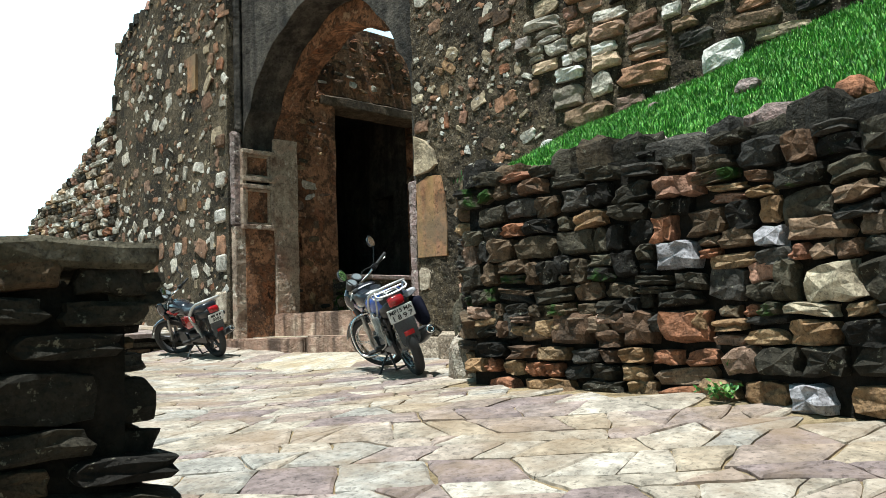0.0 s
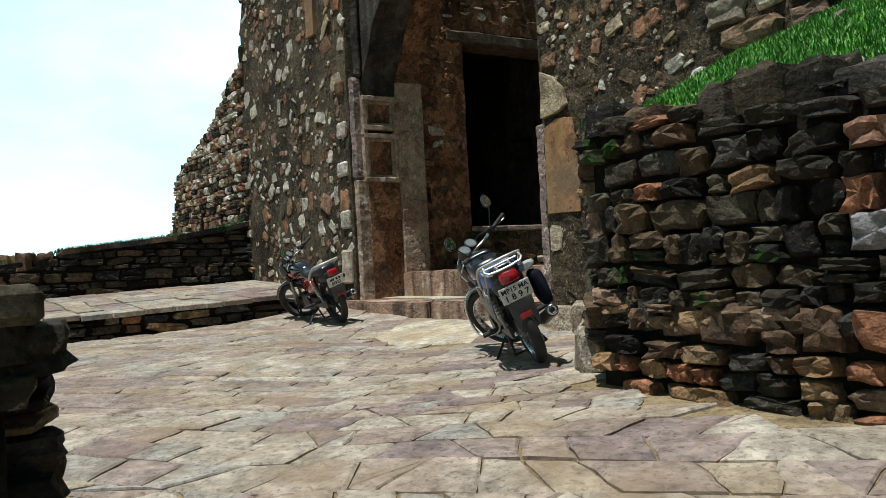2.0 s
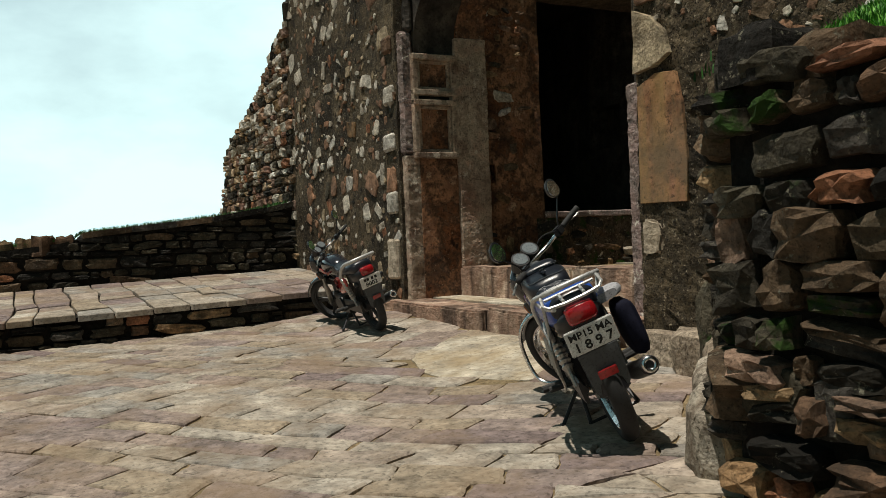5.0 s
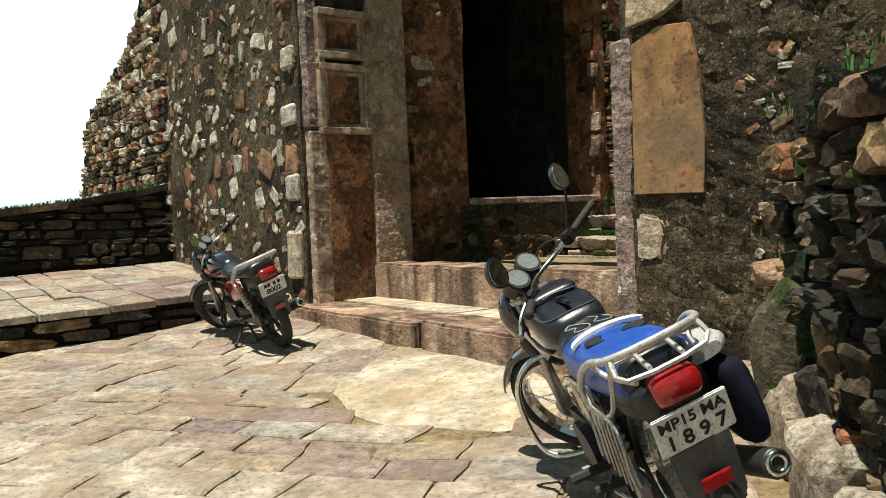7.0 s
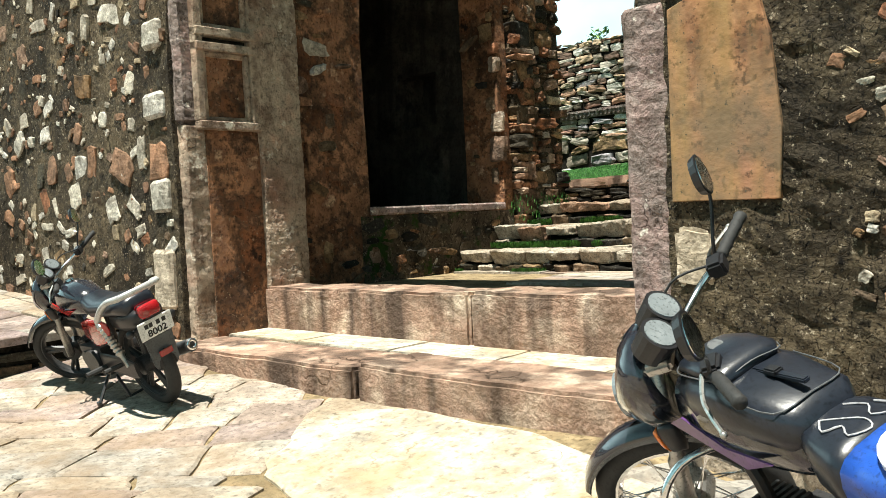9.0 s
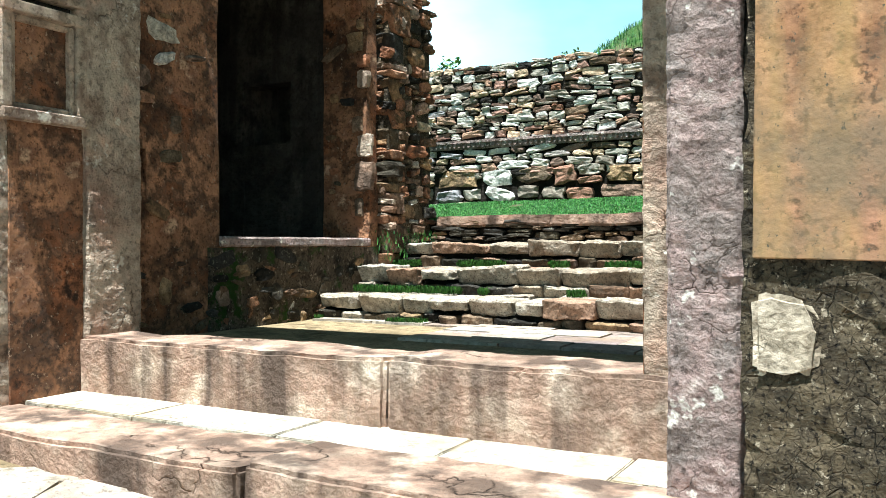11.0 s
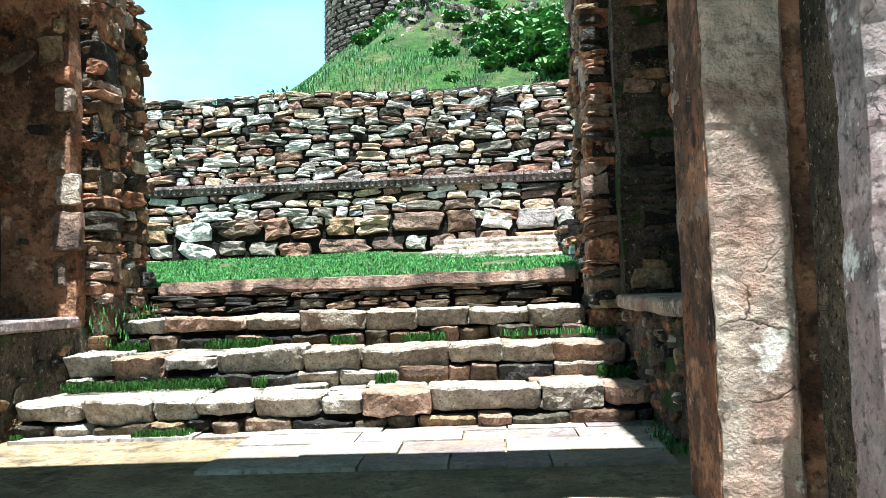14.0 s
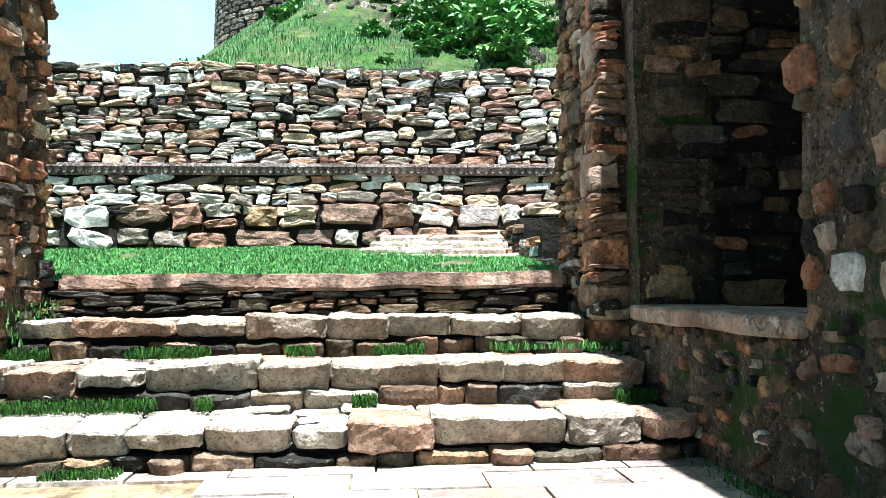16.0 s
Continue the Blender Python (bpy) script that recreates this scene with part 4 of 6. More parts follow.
st += courses((-5.4, 3.925, 0), (1, 0, 0), 1.04, 2.2, 5.2, (0.1, 0.2), (0.14, 0.34), 0.02, mixed(((2, M_wall_warm), (2, M_wall_dark), (1, M_plaster_red))), keep=0.45, shrink=(0.5, 0.95), seed=67, spin=0.2, loose=0.05, blob=True, inside=lambda u, w: u > 0.72)
st += courses((-4.37, 3.92, 0), (1, 0, 0), 0.17, 2.2, 5.2, (0.14, 0.3), (0.16, 0.17), 0.035, mixed(((3, M_wall_warm), (1, M_jamb))), seed=68, shrink=(0.9, 1.0), split=0, sway=0)
lay(wl_, st, (-4.2, 3, 2), 150)
wr_ = wall_boxes("wall_passage_right", [(-0.2, 0.3, 0.95, 2.0, 0.9, 6.3), (-0.2, 0.3, 2.0, 4.0, 0.9, 2.12), (-0.2, 0.3, 2.0, 4.0, 4.9, 6.2), (-0.2, 0.3, 4.0, 4.2, 0.9, 5.6)],
                M_mortar_moss, "passage wall of rubble in mossy dark mortar")
pk = mixed(((4, M_wall_warm), (3, M_wall_dark), (0.5, M_tower_stone), (1, M_jamb), (1.5, M_plaster_red)))
st = courses((-0.2, 2.0, 0), (0, -1, 0), 1.05, 1.46, 5.5, (0.09, 0.2), (0.1, 0.28), 0.034, pk, keep=0.85, shrink=(0.5, 0.98), seed=62, spin=0.22, loose=0.04)
st += courses((-0.2, 4.15, 0), (0, -1, 0), 2.15, 1.46, 2.06, (0.07, 0.17), (0.09, 0.24), 0.032, pk, keep=0.65, shrink=(0.45, 0.95), seed=63, spin=0.22, loose=0.04)
lay(wr_, st, (0, 1.5, 2), 160)


def pier(name, x0, x1, y0, y1, z0, z1, side, seed, label):
    """A rough pier of rubble, large quoins at its corner; side: -1 shows its low-x face, 1 its high-x face."""
    w = structure(name, label, "pier")
    bm = bmesh.new()
    box(bm, x0 + 0.03, x1 - 0.03, y0 + 0.03, y1, z0, z1 - 0.05)
    roughen(bm, 0.2, 0.016, 3)
    part("core", bm, M_mortar, w)
    r = random.Random(seed)
    pk = mixed(((4, M_wall_warm), (1.6, M_wall_dark), (1.2, M_jamb), (0.7, M_tower_stone), (1.2, M_plaster_red)))
    xc = x0 if side < 0 else x1
    z = z0
    while z < z1:
        h = r.choice((0.08, 0.11, 0.16, 0.22, 0.3))
        wide, deep = r.uniform(0.16, 0.34), r.uniform(0.2, 0.45)
        a, b = (xc - 0.02, xc + wide) if side < 0 else (xc - wide, xc + 0.02)
        j = r.uniform(-0.025, 0.02)
        part("quoin", hewn(a + j, b + j, y0 - 0.02 + r.uniform(-0.02, 0.02), y0 + deep, z + 0.005, z + h - 0.005, r, 0.03, 0.012, 0.08), pk(None, r), w)
        z += h
    st = courses((x0, y0 + 0.03, 0), (1, 0, 0), x1 - x0, z0, z1, (0.06, 0.18), (0.12, 0.36), 0.05, pk, seed=seed, shrink=(0.72, 0.98), spin=0.1, loose=0.015, split=0.3)
    if side > 0:
        st += courses((x1 - 0.03, y0 + 0.2, 0), (0, 1, 0), y1 - y0 - 0.2, z0, z1, (0.06, 0.18), (0.12, 0.36), 0.05, pk, seed=seed + 1, shrink=(0.72, 0.98), spin=0.1, loose=0.015, split=0.3)
    else:
        st += courses((x0 + 0.03, y1, 0), (0, -1, 0), y1 - y0 - 0.2, z0, z1, (0.06, 0.18), (0.12, 0.36), 0.05, pk, seed=seed + 1, shrink=(0.72, 0.98), spin=0.1, loose=0.015, split=0.3)
    lay(w, st, (-2, y0, 2.5), 220)
    return w


pier("wall_pier_left", -4.75, -4.06, 4.12, 5.0, 1.5, 4.75, 1, 3, "broken pier of brown blocks and thin courses")
pier("wall_pier_right", -0.38, 0.5, 4.22, 5.35, 1.5, 5.0, -1, 4, "rough pier of brown blocks in shade")


def room(name, x0, x1, y0, y1, z0, z1, open_side, label, niche, side_material):
    t = 0.3
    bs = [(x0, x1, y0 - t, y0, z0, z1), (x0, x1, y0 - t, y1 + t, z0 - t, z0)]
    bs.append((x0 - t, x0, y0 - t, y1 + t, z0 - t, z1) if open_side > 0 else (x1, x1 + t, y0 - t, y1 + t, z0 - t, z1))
    # walls and ceiling carry the unlit room's darkness in their colour
    w = wall_boxes(name, bs, M_room_shade, label, 0.5, 0.015, "room wall")
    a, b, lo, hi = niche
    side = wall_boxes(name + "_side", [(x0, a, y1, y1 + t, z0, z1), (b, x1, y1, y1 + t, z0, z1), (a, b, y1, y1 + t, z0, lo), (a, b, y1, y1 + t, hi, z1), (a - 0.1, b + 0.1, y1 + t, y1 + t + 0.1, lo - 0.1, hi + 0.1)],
                      side_material, "guard room side wall with a square niche, smoke-stained left, shade painted black right", 0.35, 0.015, "room wall")
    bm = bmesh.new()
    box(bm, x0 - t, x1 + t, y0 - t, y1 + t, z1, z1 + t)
    tagged(part("ceiling", bm, M_room_shade), "guard room ceiling, its shade painted near-black", "ceiling", "", "structure")
    return side


room("wall_guardroom_left", -10.5, -4.75, 0.9, 3.95, 2.05, 5.4, 1, "guard room behind the doorway, its shade painted near-black", (-5.86, -5.19, 3.2, 3.85), M_plaster_dark)
# right side wall: shade painted near-black, rubble only at the passage end
gs_ = room("wall_guardroom_right", 0.3, 3.2, 1.2, 4.02, 2.05, 5.0, -1, "black guard room behind the low opening", (1.15, 1.7, 2.6, 3.5), M_room_shade)
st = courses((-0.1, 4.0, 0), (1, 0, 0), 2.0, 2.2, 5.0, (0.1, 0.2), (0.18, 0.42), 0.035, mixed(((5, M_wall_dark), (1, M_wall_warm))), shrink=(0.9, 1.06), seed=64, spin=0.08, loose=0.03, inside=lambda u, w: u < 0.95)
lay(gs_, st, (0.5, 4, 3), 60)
for nm, b, m, lab in (("sill_left", (-4.78, -4.15, 1.83, 3.93, 2.1, 2.18), M_grey, "grey stone sill of the guard room doorway"),
                      ("sill_right", (-0.26, 0.34, 2.0, 4.0, 2.1, 2.19), M_jamb, "brown stone sill of the low guard room opening")):
    bm = bmesh.new()
    box(bm, *b)
    bmesh.ops.bevel(bm, geom=list(bm.edges), offset=0.015, segments=1, affect="EDGES")
    roughen(bm, 0.3, 0.01, 3)
    tagged(part(nm, bm, m), lab, "sill", "", "structure")
bm = bmesh.new()
box(bm, -4.72, -4.16, 1.5, 4.0, 5.1, 5.28)
bmesh.ops.bevel(bm, geom=list(bm.edges), offset=0.02, segments=1, affect="EDGES")
roughen(bm, 0.3, 0.015, 3)
tagged(part("lintel", bm, M_wood), "weathered timber lintel over the doorway", "lintel", "", "structure")

# ---- court: lawn, back wall, side wall ----
def lawn_z(x, y):
    return 2.385 + 0.105 * (y - 5.2) + 0.012 * math.sin(2 * x) + 0.02 * math.sin(1.3 * y + x)


def build_lawn():
    bm = bmesh.new()
    xs, ys = np.arange(-14, 8.1, 0.4), np.arange(5.2, 9.4, 0.3)
    g = [[bm.verts.new((x, y, lawn_z(x, y))) for x in xs] for y in ys]
    for a, b in zip(g, g[1:]):
        for i in range(len(xs) - 1):
            bm.faces.new((a[i], a[i + 1], b[i + 1], b[i]))
    return tagged(part("lawn_ground", bm, M_hill_soil), "short bright green lawn inside the gate", "lawn", "", "structure")


build_lawn()


def grass(name, n, place, size, label, seed, material=None):
    """Blades as narrow bent triangles, in one mesh. place(r) gives x, y, z."""
    r = random.Random(seed)
    vs, fs = [], []
    for _ in range(n):
        x, y, z = place(r)
        h, a, w = r.uniform(*size), r.uniform(0, 6.283), r.uniform(0.003, 0.006) * (1 + 3 * size[1])
        lean = r.uniform(0.1, 0.7) * h
        dx, dy = math.cos(a), math.sin(a)
        b = len(vs)
        vs += [(x - dy * w, y + dx * w, z - 0.01), (x + dy * w, y - dx * w, z - 0.01), (x + dx * lean * 0.4 + dy * w * 0.7, y + dy * lean * 0.4 - dx * w * 0.7, z + h * 0.6),
               (x + dx * lean * 0.4 - dy * w * 0.7, y + dy * lean * 0.4 + dx * w * 0.7, z + h * 0.6), (x + dx * lean, y + dy * lean, z + h)]
        fs += [(b, b + 1, b + 2, b + 3), (b + 3, b + 2, b + 4)]
    me = bpy.data.meshes.new(name)
    me.from_pydata(vs, [], fs)
    me.materials.append(material or M_grass)
    return tagged(new(name, me), label, "grass", "", "stuff")


def on_lawn(r):
    while True:
        x, y = r.uniform(-7, 0.2), r.uniform(5.3, 8.8)
        if not (x > -2.4 and y > 7.2 + (-x) * 0.3) and noise.noise(Vector((x * 1.5, y * 1.5, 3))) > -0.45:
            return x, y, lawn_z(x, y)


grass("lawn_grass", 62000, on_lawn, (0.012, 0.036), "short green grass growing on the court", 5, M_lawn_grass)


def build_back_wall():
    wall = structure("wall_court", "sunlit coursed rubble court wall with a carved stone band", "court wall")
    bm = bmesh.new()
    prism(bm, [(-14, 2.2), (8, 2.2), (8, 4.9)] + [(x, 4.9 + 0.04 * math.sin(x * 1.7)) for x in np.arange(7.5, -14.2, -0.5)], "y", 8.93, 9.5)
    part("core", bm, M_joint, wall)
    pk = mixed(((8, M_back_stone), (0.8, M_wall_dark), (0.7, M_wall_light)))
    st = courses((-14, 8.93, 0), (1, 0, 0), 22, 2.5, 3.2, (0.2, 0.3), (0.35, 0.65), 0.08, mixed(((1, M_wall_warm), (1.5, M_wall_light), (5, M_back_stone))), seed=81, shrink=(0.9, 1.06), spin=0.09, loose=0.02)
    st += courses((-14, 8.93, 0), (1, 0, 0), 22, 3.18, 3.62, (0.11, 0.19), (0.22, 0.5), 0.05, pk, seed=84, shrink=(0.94, 1.1), spin=0.1, loose=0.015, split=0.35)
    st += courses((-14, 8.93, 0), (1, 0, 0), 22, 3.78, 4.85, (0.085, 0.16), (0.16, 0.4), 0.05, pk, seed=82, split=0.35, shrink=(0.94, 1.12), spin=0.11, loose=0.016)
    lay(wall, st, (-2.5, 8.9, 3.8), 560)
    x = -8.0
    r = random.Random(2)
    while x < 3:
        w = r.uniform(0.8, 1.5)
        bm = bmesh.new()
        box(bm, x + 0.005, x + w - 0.005, 8.83, 9.0, 3.735, 3.775)
        box(bm, x + 0.005, x + w - 0.005, 8.87, 9.0, 3.645, 3.735)
        k = int(w / 0.085)
        for i in range(k):
            a = x + 0.02 + i * (w - 0.04) / k
            prism(bm, [(a, 3.735), (a + 0.06, 3.735), (a + 0.06, 3.69), (a + 0.03, 3.66), (a, 3.69)], "y", 8.845, 8.875)
        part("carved_band", bm, M_grey, wall, "carved stone string course with a row of small pendants")
        x += w
    cap = []
    x = -14.0
    while x < 8:
        w = r.uniform(0.2, 0.5)
        cap.append((Matrix.Translation((x + w / 2, 9.15, 4.86)) @ Matrix.Diagonal((w, 0.5, r.uniform(0.08, 0.13), 1)), r.randrange(18), M_wall_dark))
        x += w
    lay(wall, cap, (-2.5, 9, 4.9), 40)


build_back_wall()

# ---- retaining wall with its grass bank ----
RW = [(1.15, -0.3), (2.83, -2.1), (4.9, -2.18), (6.2, -2.55), (8.5, -3.6), (11, -5.2)]
RW_TOP = [2.35, 2.45, 2.36, 2.36, 2.4, 2.4]


def build_retaining_wall():
    wall = structure("wall_retaining", "dry-stone retaining wall, black with lichen, red and pale stones", "retaining wall")
    allst = []
    for i, ((a, b), (ta, tb)) in enumerate(zip(zip(RW, RW[1:]), zip(RW_TOP, RW_TOP[1:]))):
        A, B = Vector((*a, 0)), Vector((*b, 0))
        d = B - A
        L = d.length
        nrm = Vector((d.y, -d.x, 0)).normalized()
        bm = bmesh.new()
        k = 0.55
        lo = [bm.verts.new(v) for v in (A + Vector((0, 0, 0.2)), B + Vector((0, 0, 0.2)), B - nrm * k + Vector((0, 0, 0.2)), A - nrm * k + Vector((0, 0, 0.2)))]
        hi = [bm.verts.new(v) for v in (A + Vector((0, 0, ta - 0.08)), B + Vector((0, 0, tb - 0.08)), B - nrm * k + Vector((0, 0, tb - 0.06)), A - nrm * k + Vector((0, 0, ta - 0.06)))]
        bm.faces.new(hi)
        for j in range(4):
            bm.faces.new((lo[j], lo[(j + 1) % 4], hi[(j + 1) % 4], hi[j]))
        bmesh.ops.recalc_face_normals(bm, faces=bm.faces)
        part("core", bm, M_joint, wall)

        def pick(p, r, i=i):
            if i == 0 and p.z > 1.1:
                return M_wall_moss if r.random() < 0.62 else M_wall_warm if r.random() < 0.6 else M_wall_dark
            if p.z > 1.25 and r.random() < 0.14:
                return M_wall_moss
            if p.z < 1.25 and p.x < 5.2:
                return M_wall_warm if r.random() < 0.75 else M_wall_dark
            if p.x > 4.6 and p.z < 2.1:
                return M_wall_light if r.random() < 0.34 else M_wall_warm if r.random() < 0.5 else M_wall_dark
            return M_wall_dark if r.random() < 0.88 else M_wall_warm if r.random() < 0.7 else M_wall_light
        base = min(ground_z(*a), ground_z(*b))
        allst += courses(A, d, L, base - 0.1, base + 0.35, (0.11, 0.2), (0.2, 0.46), 0.10, pick, seed=100 + i, split=0.2, inside=lambda u, w: True)
        allst += courses(A, d, L, base + 0.33, max(ta, tb), (0.10, 0.21), (0.15, 0.36), 0.10, pick, seed=120 + i, shrink=(0.93, 1.06), spin=0.08, loose=0.012, split=0.3, sway=0.05, inside=lambda u, w, L=L, ta=ta, tb=tb: w < ta + (tb - ta) * u / L - 0.06)
    r = random.Random(3)
    for (a, b), (ta, tb) in zip(zip(RW, RW[1:]), zip(RW_TOP, RW_TOP[1:])):
        A, B = Vector(a), Vector(b)
        d = B - A
        ang = math.atan2(d.y, d.x)
        s = 0.0
        while s < d.length:
            w = r.uniform(0.2, 0.5)
            p = A + d.normalized() * (s + w / 2)
            q = Vector((-d.y, d.x)).normalized()
            p += q * r.uniform(0.08, 0.2)
            z = ta + (tb - ta) * s / d.length
            allst.append((Matrix.Translation((p.x, p.y, z - 0.07 + r.uniform(-0.03, 0.05))) @ Matrix.Rotation(ang + r.gauss(0, 0.12), 4, "Z") @ Matrix.Rotation(r.gauss(0, 0.1), 4, "X")
                          @ Matrix.Diagonal((w, r.uniform(0.28, 0.4), r.uniform(0.07, 0.15), 1)), r.randrange(18), M_wall_dark))
            s += w
    lay(wall, allst, (3.6, -2.0, 1.5), 620)


build_retaining_wall()


def bank_edge(x):
    return float(np.interp(x, [p[0] for p in RW], [p[1] for p in RW]))


def bank_z(x, y):
    e = bank_edge(x) + 0.3
    f = min(1.0, max(0.0, (y - e) / max(0.3, -0.2 - e)))
    top = float(np.interp(x, [1.2, 1.9, 2.7, 4.1, 5.2, 8, 11], [2.5, 2.95, 3.12, 3.34, 3.55, 4.0, 4.4]))
    lo = float(np.interp(x, [1.2, 2.8, 4.9, 11], [2.3, 2.40, 2.30, 2.33]))
    return lo + (top - lo) * f ** 0.85 + 0.04 * noise.noise(Vector((x * 2, y * 2, 0)))


bm = bmesh.new()
g = []
for x in np.arange(1.2, 11.01, 0.2):
    e = bank_edge(x) + 0.2
    g.append([bm.verts.new((x, e + (-0.15 - e) * j / 12, bank_z(x, e + (-0.15 - e) * j / 12))) for j in range(13)])
for a, b in zip(g, g[1:]):
    for j in range(12):
        bm.faces.new((a[j], b[j], b[j + 1], a[j + 1]))
tagged(part("bank_ground", bm, M_soil), "steep grassy earth bank behind the retaining wall", "bank", "", "structure")


def on_bank(r):
    x = r.uniform(1.9, 8.5)
    e = bank_edge(x) + 0.25
    y = e + (-0.18 - e) * r.random()
    return x, y, bank_z(x, y)


grass("bank_grass", 110000, on_bank, (0.02, 0.065), "lush bright green grass covering the bank", 6, M_grass_bank)

# ---- low wall end beside the start ----
def build_near_wall():
    wall = structure("wall_near", "low black rubble wall end with a flat mossy coping", "low wall")
    P, d = Vector((4.47, -5.485, 0)), Vector((-0.10, -0.995, 0)).normalized()
    nrm = Vector((0.995, -0.10, 0)).normalized()
    bm = bmesh.new()
    for o, q in ((0.04, 2.6),):
        c = [P + d * o, P + d * q, P + d * q - nrm * 0.5, P + d * o - nrm * 0.5]
        lo, hi = [bm.verts.new(v) for v in c], [bm.verts.new(v + Vector((0, 0, 1.47))) for v in c]
        bm.faces.new(hi)
        for j in range(4):
            bm.faces.new((lo[j], lo[(j + 1) % 4], hi[(j + 1) % 4], hi[j]))
    bmesh.ops.recalc_face_normals(bm, faces=bm.faces)
    part("core", bm, M_joint, wall)
    pk = mixed(((8, M_wall_dark), (0.6, M_wall_warm)))
    st = courses(P + d * 2.6, -d, 2.6, 0.1, 1.42, (0.1, 0.2), (0.22, 0.5), 0.09, pk, seed=91)
    st += courses(P, -nrm, 0.5, 0.1, 1.42, (0.1, 0.2), (0.22, 0.45), 0.09, pk, seed=92)
    lay(wall, st, (4.4, -5.5, 1), 150)
    r = random.Random(6)
    s = -0.06
    while s < 2.6:
        w = r.uniform(0.35, 0.6)
        c = P + d * (s + w / 2) - nrm * 0.22
        bm = bmesh.new()
        box(bm, -w / 2 + 0.01, w / 2 - 0.01, -0.3, 0.32, -0.045, 0.05)
        bmesh.ops.bevel(bm, geom=list(bm.edges), offset=0.02, segments=1, affect="EDGES")
        roughen(bm, 0.14, 0.016, 4, s)
        ob = part("coping_stone", bm, M_wall_dark, wall)
        ob.matrix_basis = Matrix.Translation((c.x, c.y, 1.55 + r.uniform(-0.01, 0.02))) @ Matrix.Rotation(math.atan2(d.y, d.x), 4, "Z")
        s += w


build_near_wall()

# ---- side wall and stone ramp in the court ----
side = structure("wall_side", "low rubble side wall stepping up along the court", "low wall")
bm = bmesh.new()
for y0, y1, z in ((5.4, 6.6, 2.62), (6.6, 7.7, 2.85), (7.7, 8.9, 3.04)):
    box(bm, -0.25, 0.4, y0, y1, 2.0, z)
roughen(bm, 0.3, 0.015, 3)
part("core", bm, M_joint, side)
st = courses((-0.27, 8.9, 0), (0, -1, 0), 3.5, 2.3, 3.0, (0.07, 0.12), (0.15, 0.35), 0.05, mixed(((2, M_wall_dark), (1, M_wall_warm), (1, M_back_stone))), seed=95, inside=lambda u, w: w < (3.0 if u < 1.2 else 2.8 if u < 2.3 else 2.58))
lay(side, st, (-0.3, 7, 2.7), 120)
r = random.Random(14)
for i in range(5):
    step = tagged(new("court_step"), "low worn pale stone step at the side of the lawn", "step", "worn court steps")
    x = -2.2 + 0.12 * i
    while x < -0.35:
        w = min(r.uniform(0.35, 0.7), -0.3 - x)
        bm = bmesh.new()
        y0 = 6.9 + 0.36 * i
        box(bm, x + 0.01, x + w - 0.01, y0 + r.uniform(-0.05, 0.05), y0 + 0.5, 2.3, 2.56 + 0.085 * i)
        bmesh.ops.bevel(bm, geom=list(bm.edges), offset=0.03, segments=1, affect="EDGES")
        roughen(bm, 0.2, 0.02, 4, x)
        part("step_stone", bm, M_step, step)
        x += w

# ---- hill, far tower, shrubs ----
def hill_z(x, y):
    z = min(4.6 + 0.75 * (y - 9.5), 0.413 * y + 0.68 * x + 3.6, 19.0)
    return max(2.5, z) + 0.3 * noise.noise(Vector((x * 0.6, y * 0.6, 2))) + 0.12 * noise.noise(Vector((x * 2, y * 2, 5)))


bm = bmesh.new()
xs, ys = np.arange(-34, 34, 0.8), np.arange(9.6, 48, 0.8)
g = [[bm.verts.new((x, y, hill_z(x, y))) for x in xs] for y in ys]
for a, b in zip(g, g[1:]):
    for i in range(len(xs) - 1):
        bm.faces.new((a[i], a[i + 1], b[i + 1], b[i]))
tagged(part("hill_ground", bm, M_hill_soil, smooth=True), "steep green hillside behind the court wall", "hill", "", "structure")


def on_hill(r):
    x, y = r.uniform(-7, 9), 9.8 + 22 * r.random() ** 1.2
    return x, y, hill_z(x, y)


grass("hill_grass", 130000, on_hill, (0.04, 0.11), "rank green grass and weeds on the hillside", 7, M_hill_grass)
st = []
r = random.Random(15)
while len(st) < 1500:
    x, y = r.uniform(-2.6, 3.5), 10.5 + 14 * r.random()
    if noise.noise(Vector((x * 0.7, y * 0.5, 4))) < 0.02:
        continue
    st.append((Matrix.Translation((x, y, hill_z(x, y) + 0.01)) @ Euler((r.uniform(-0.3, 0.9), r.uniform(-0.4, 0.4), r.uniform(0, 6))).to_matrix().to_4x4() @ Matrix.Diagonal((r.uniform(0.05, 0.2), r.uniform(0.05, 0.15), r.uniform(0.04, 0.09), 1)), r.randrange(18), r.choice((M_far, M_far, M_wall_dark, M_grey))))
scree = tagged(new("hill_stones"), "pale loose stones scattered over the hillside", "stones", "", "stuff")
lay(scree, st, (0, 16, 8), 0)


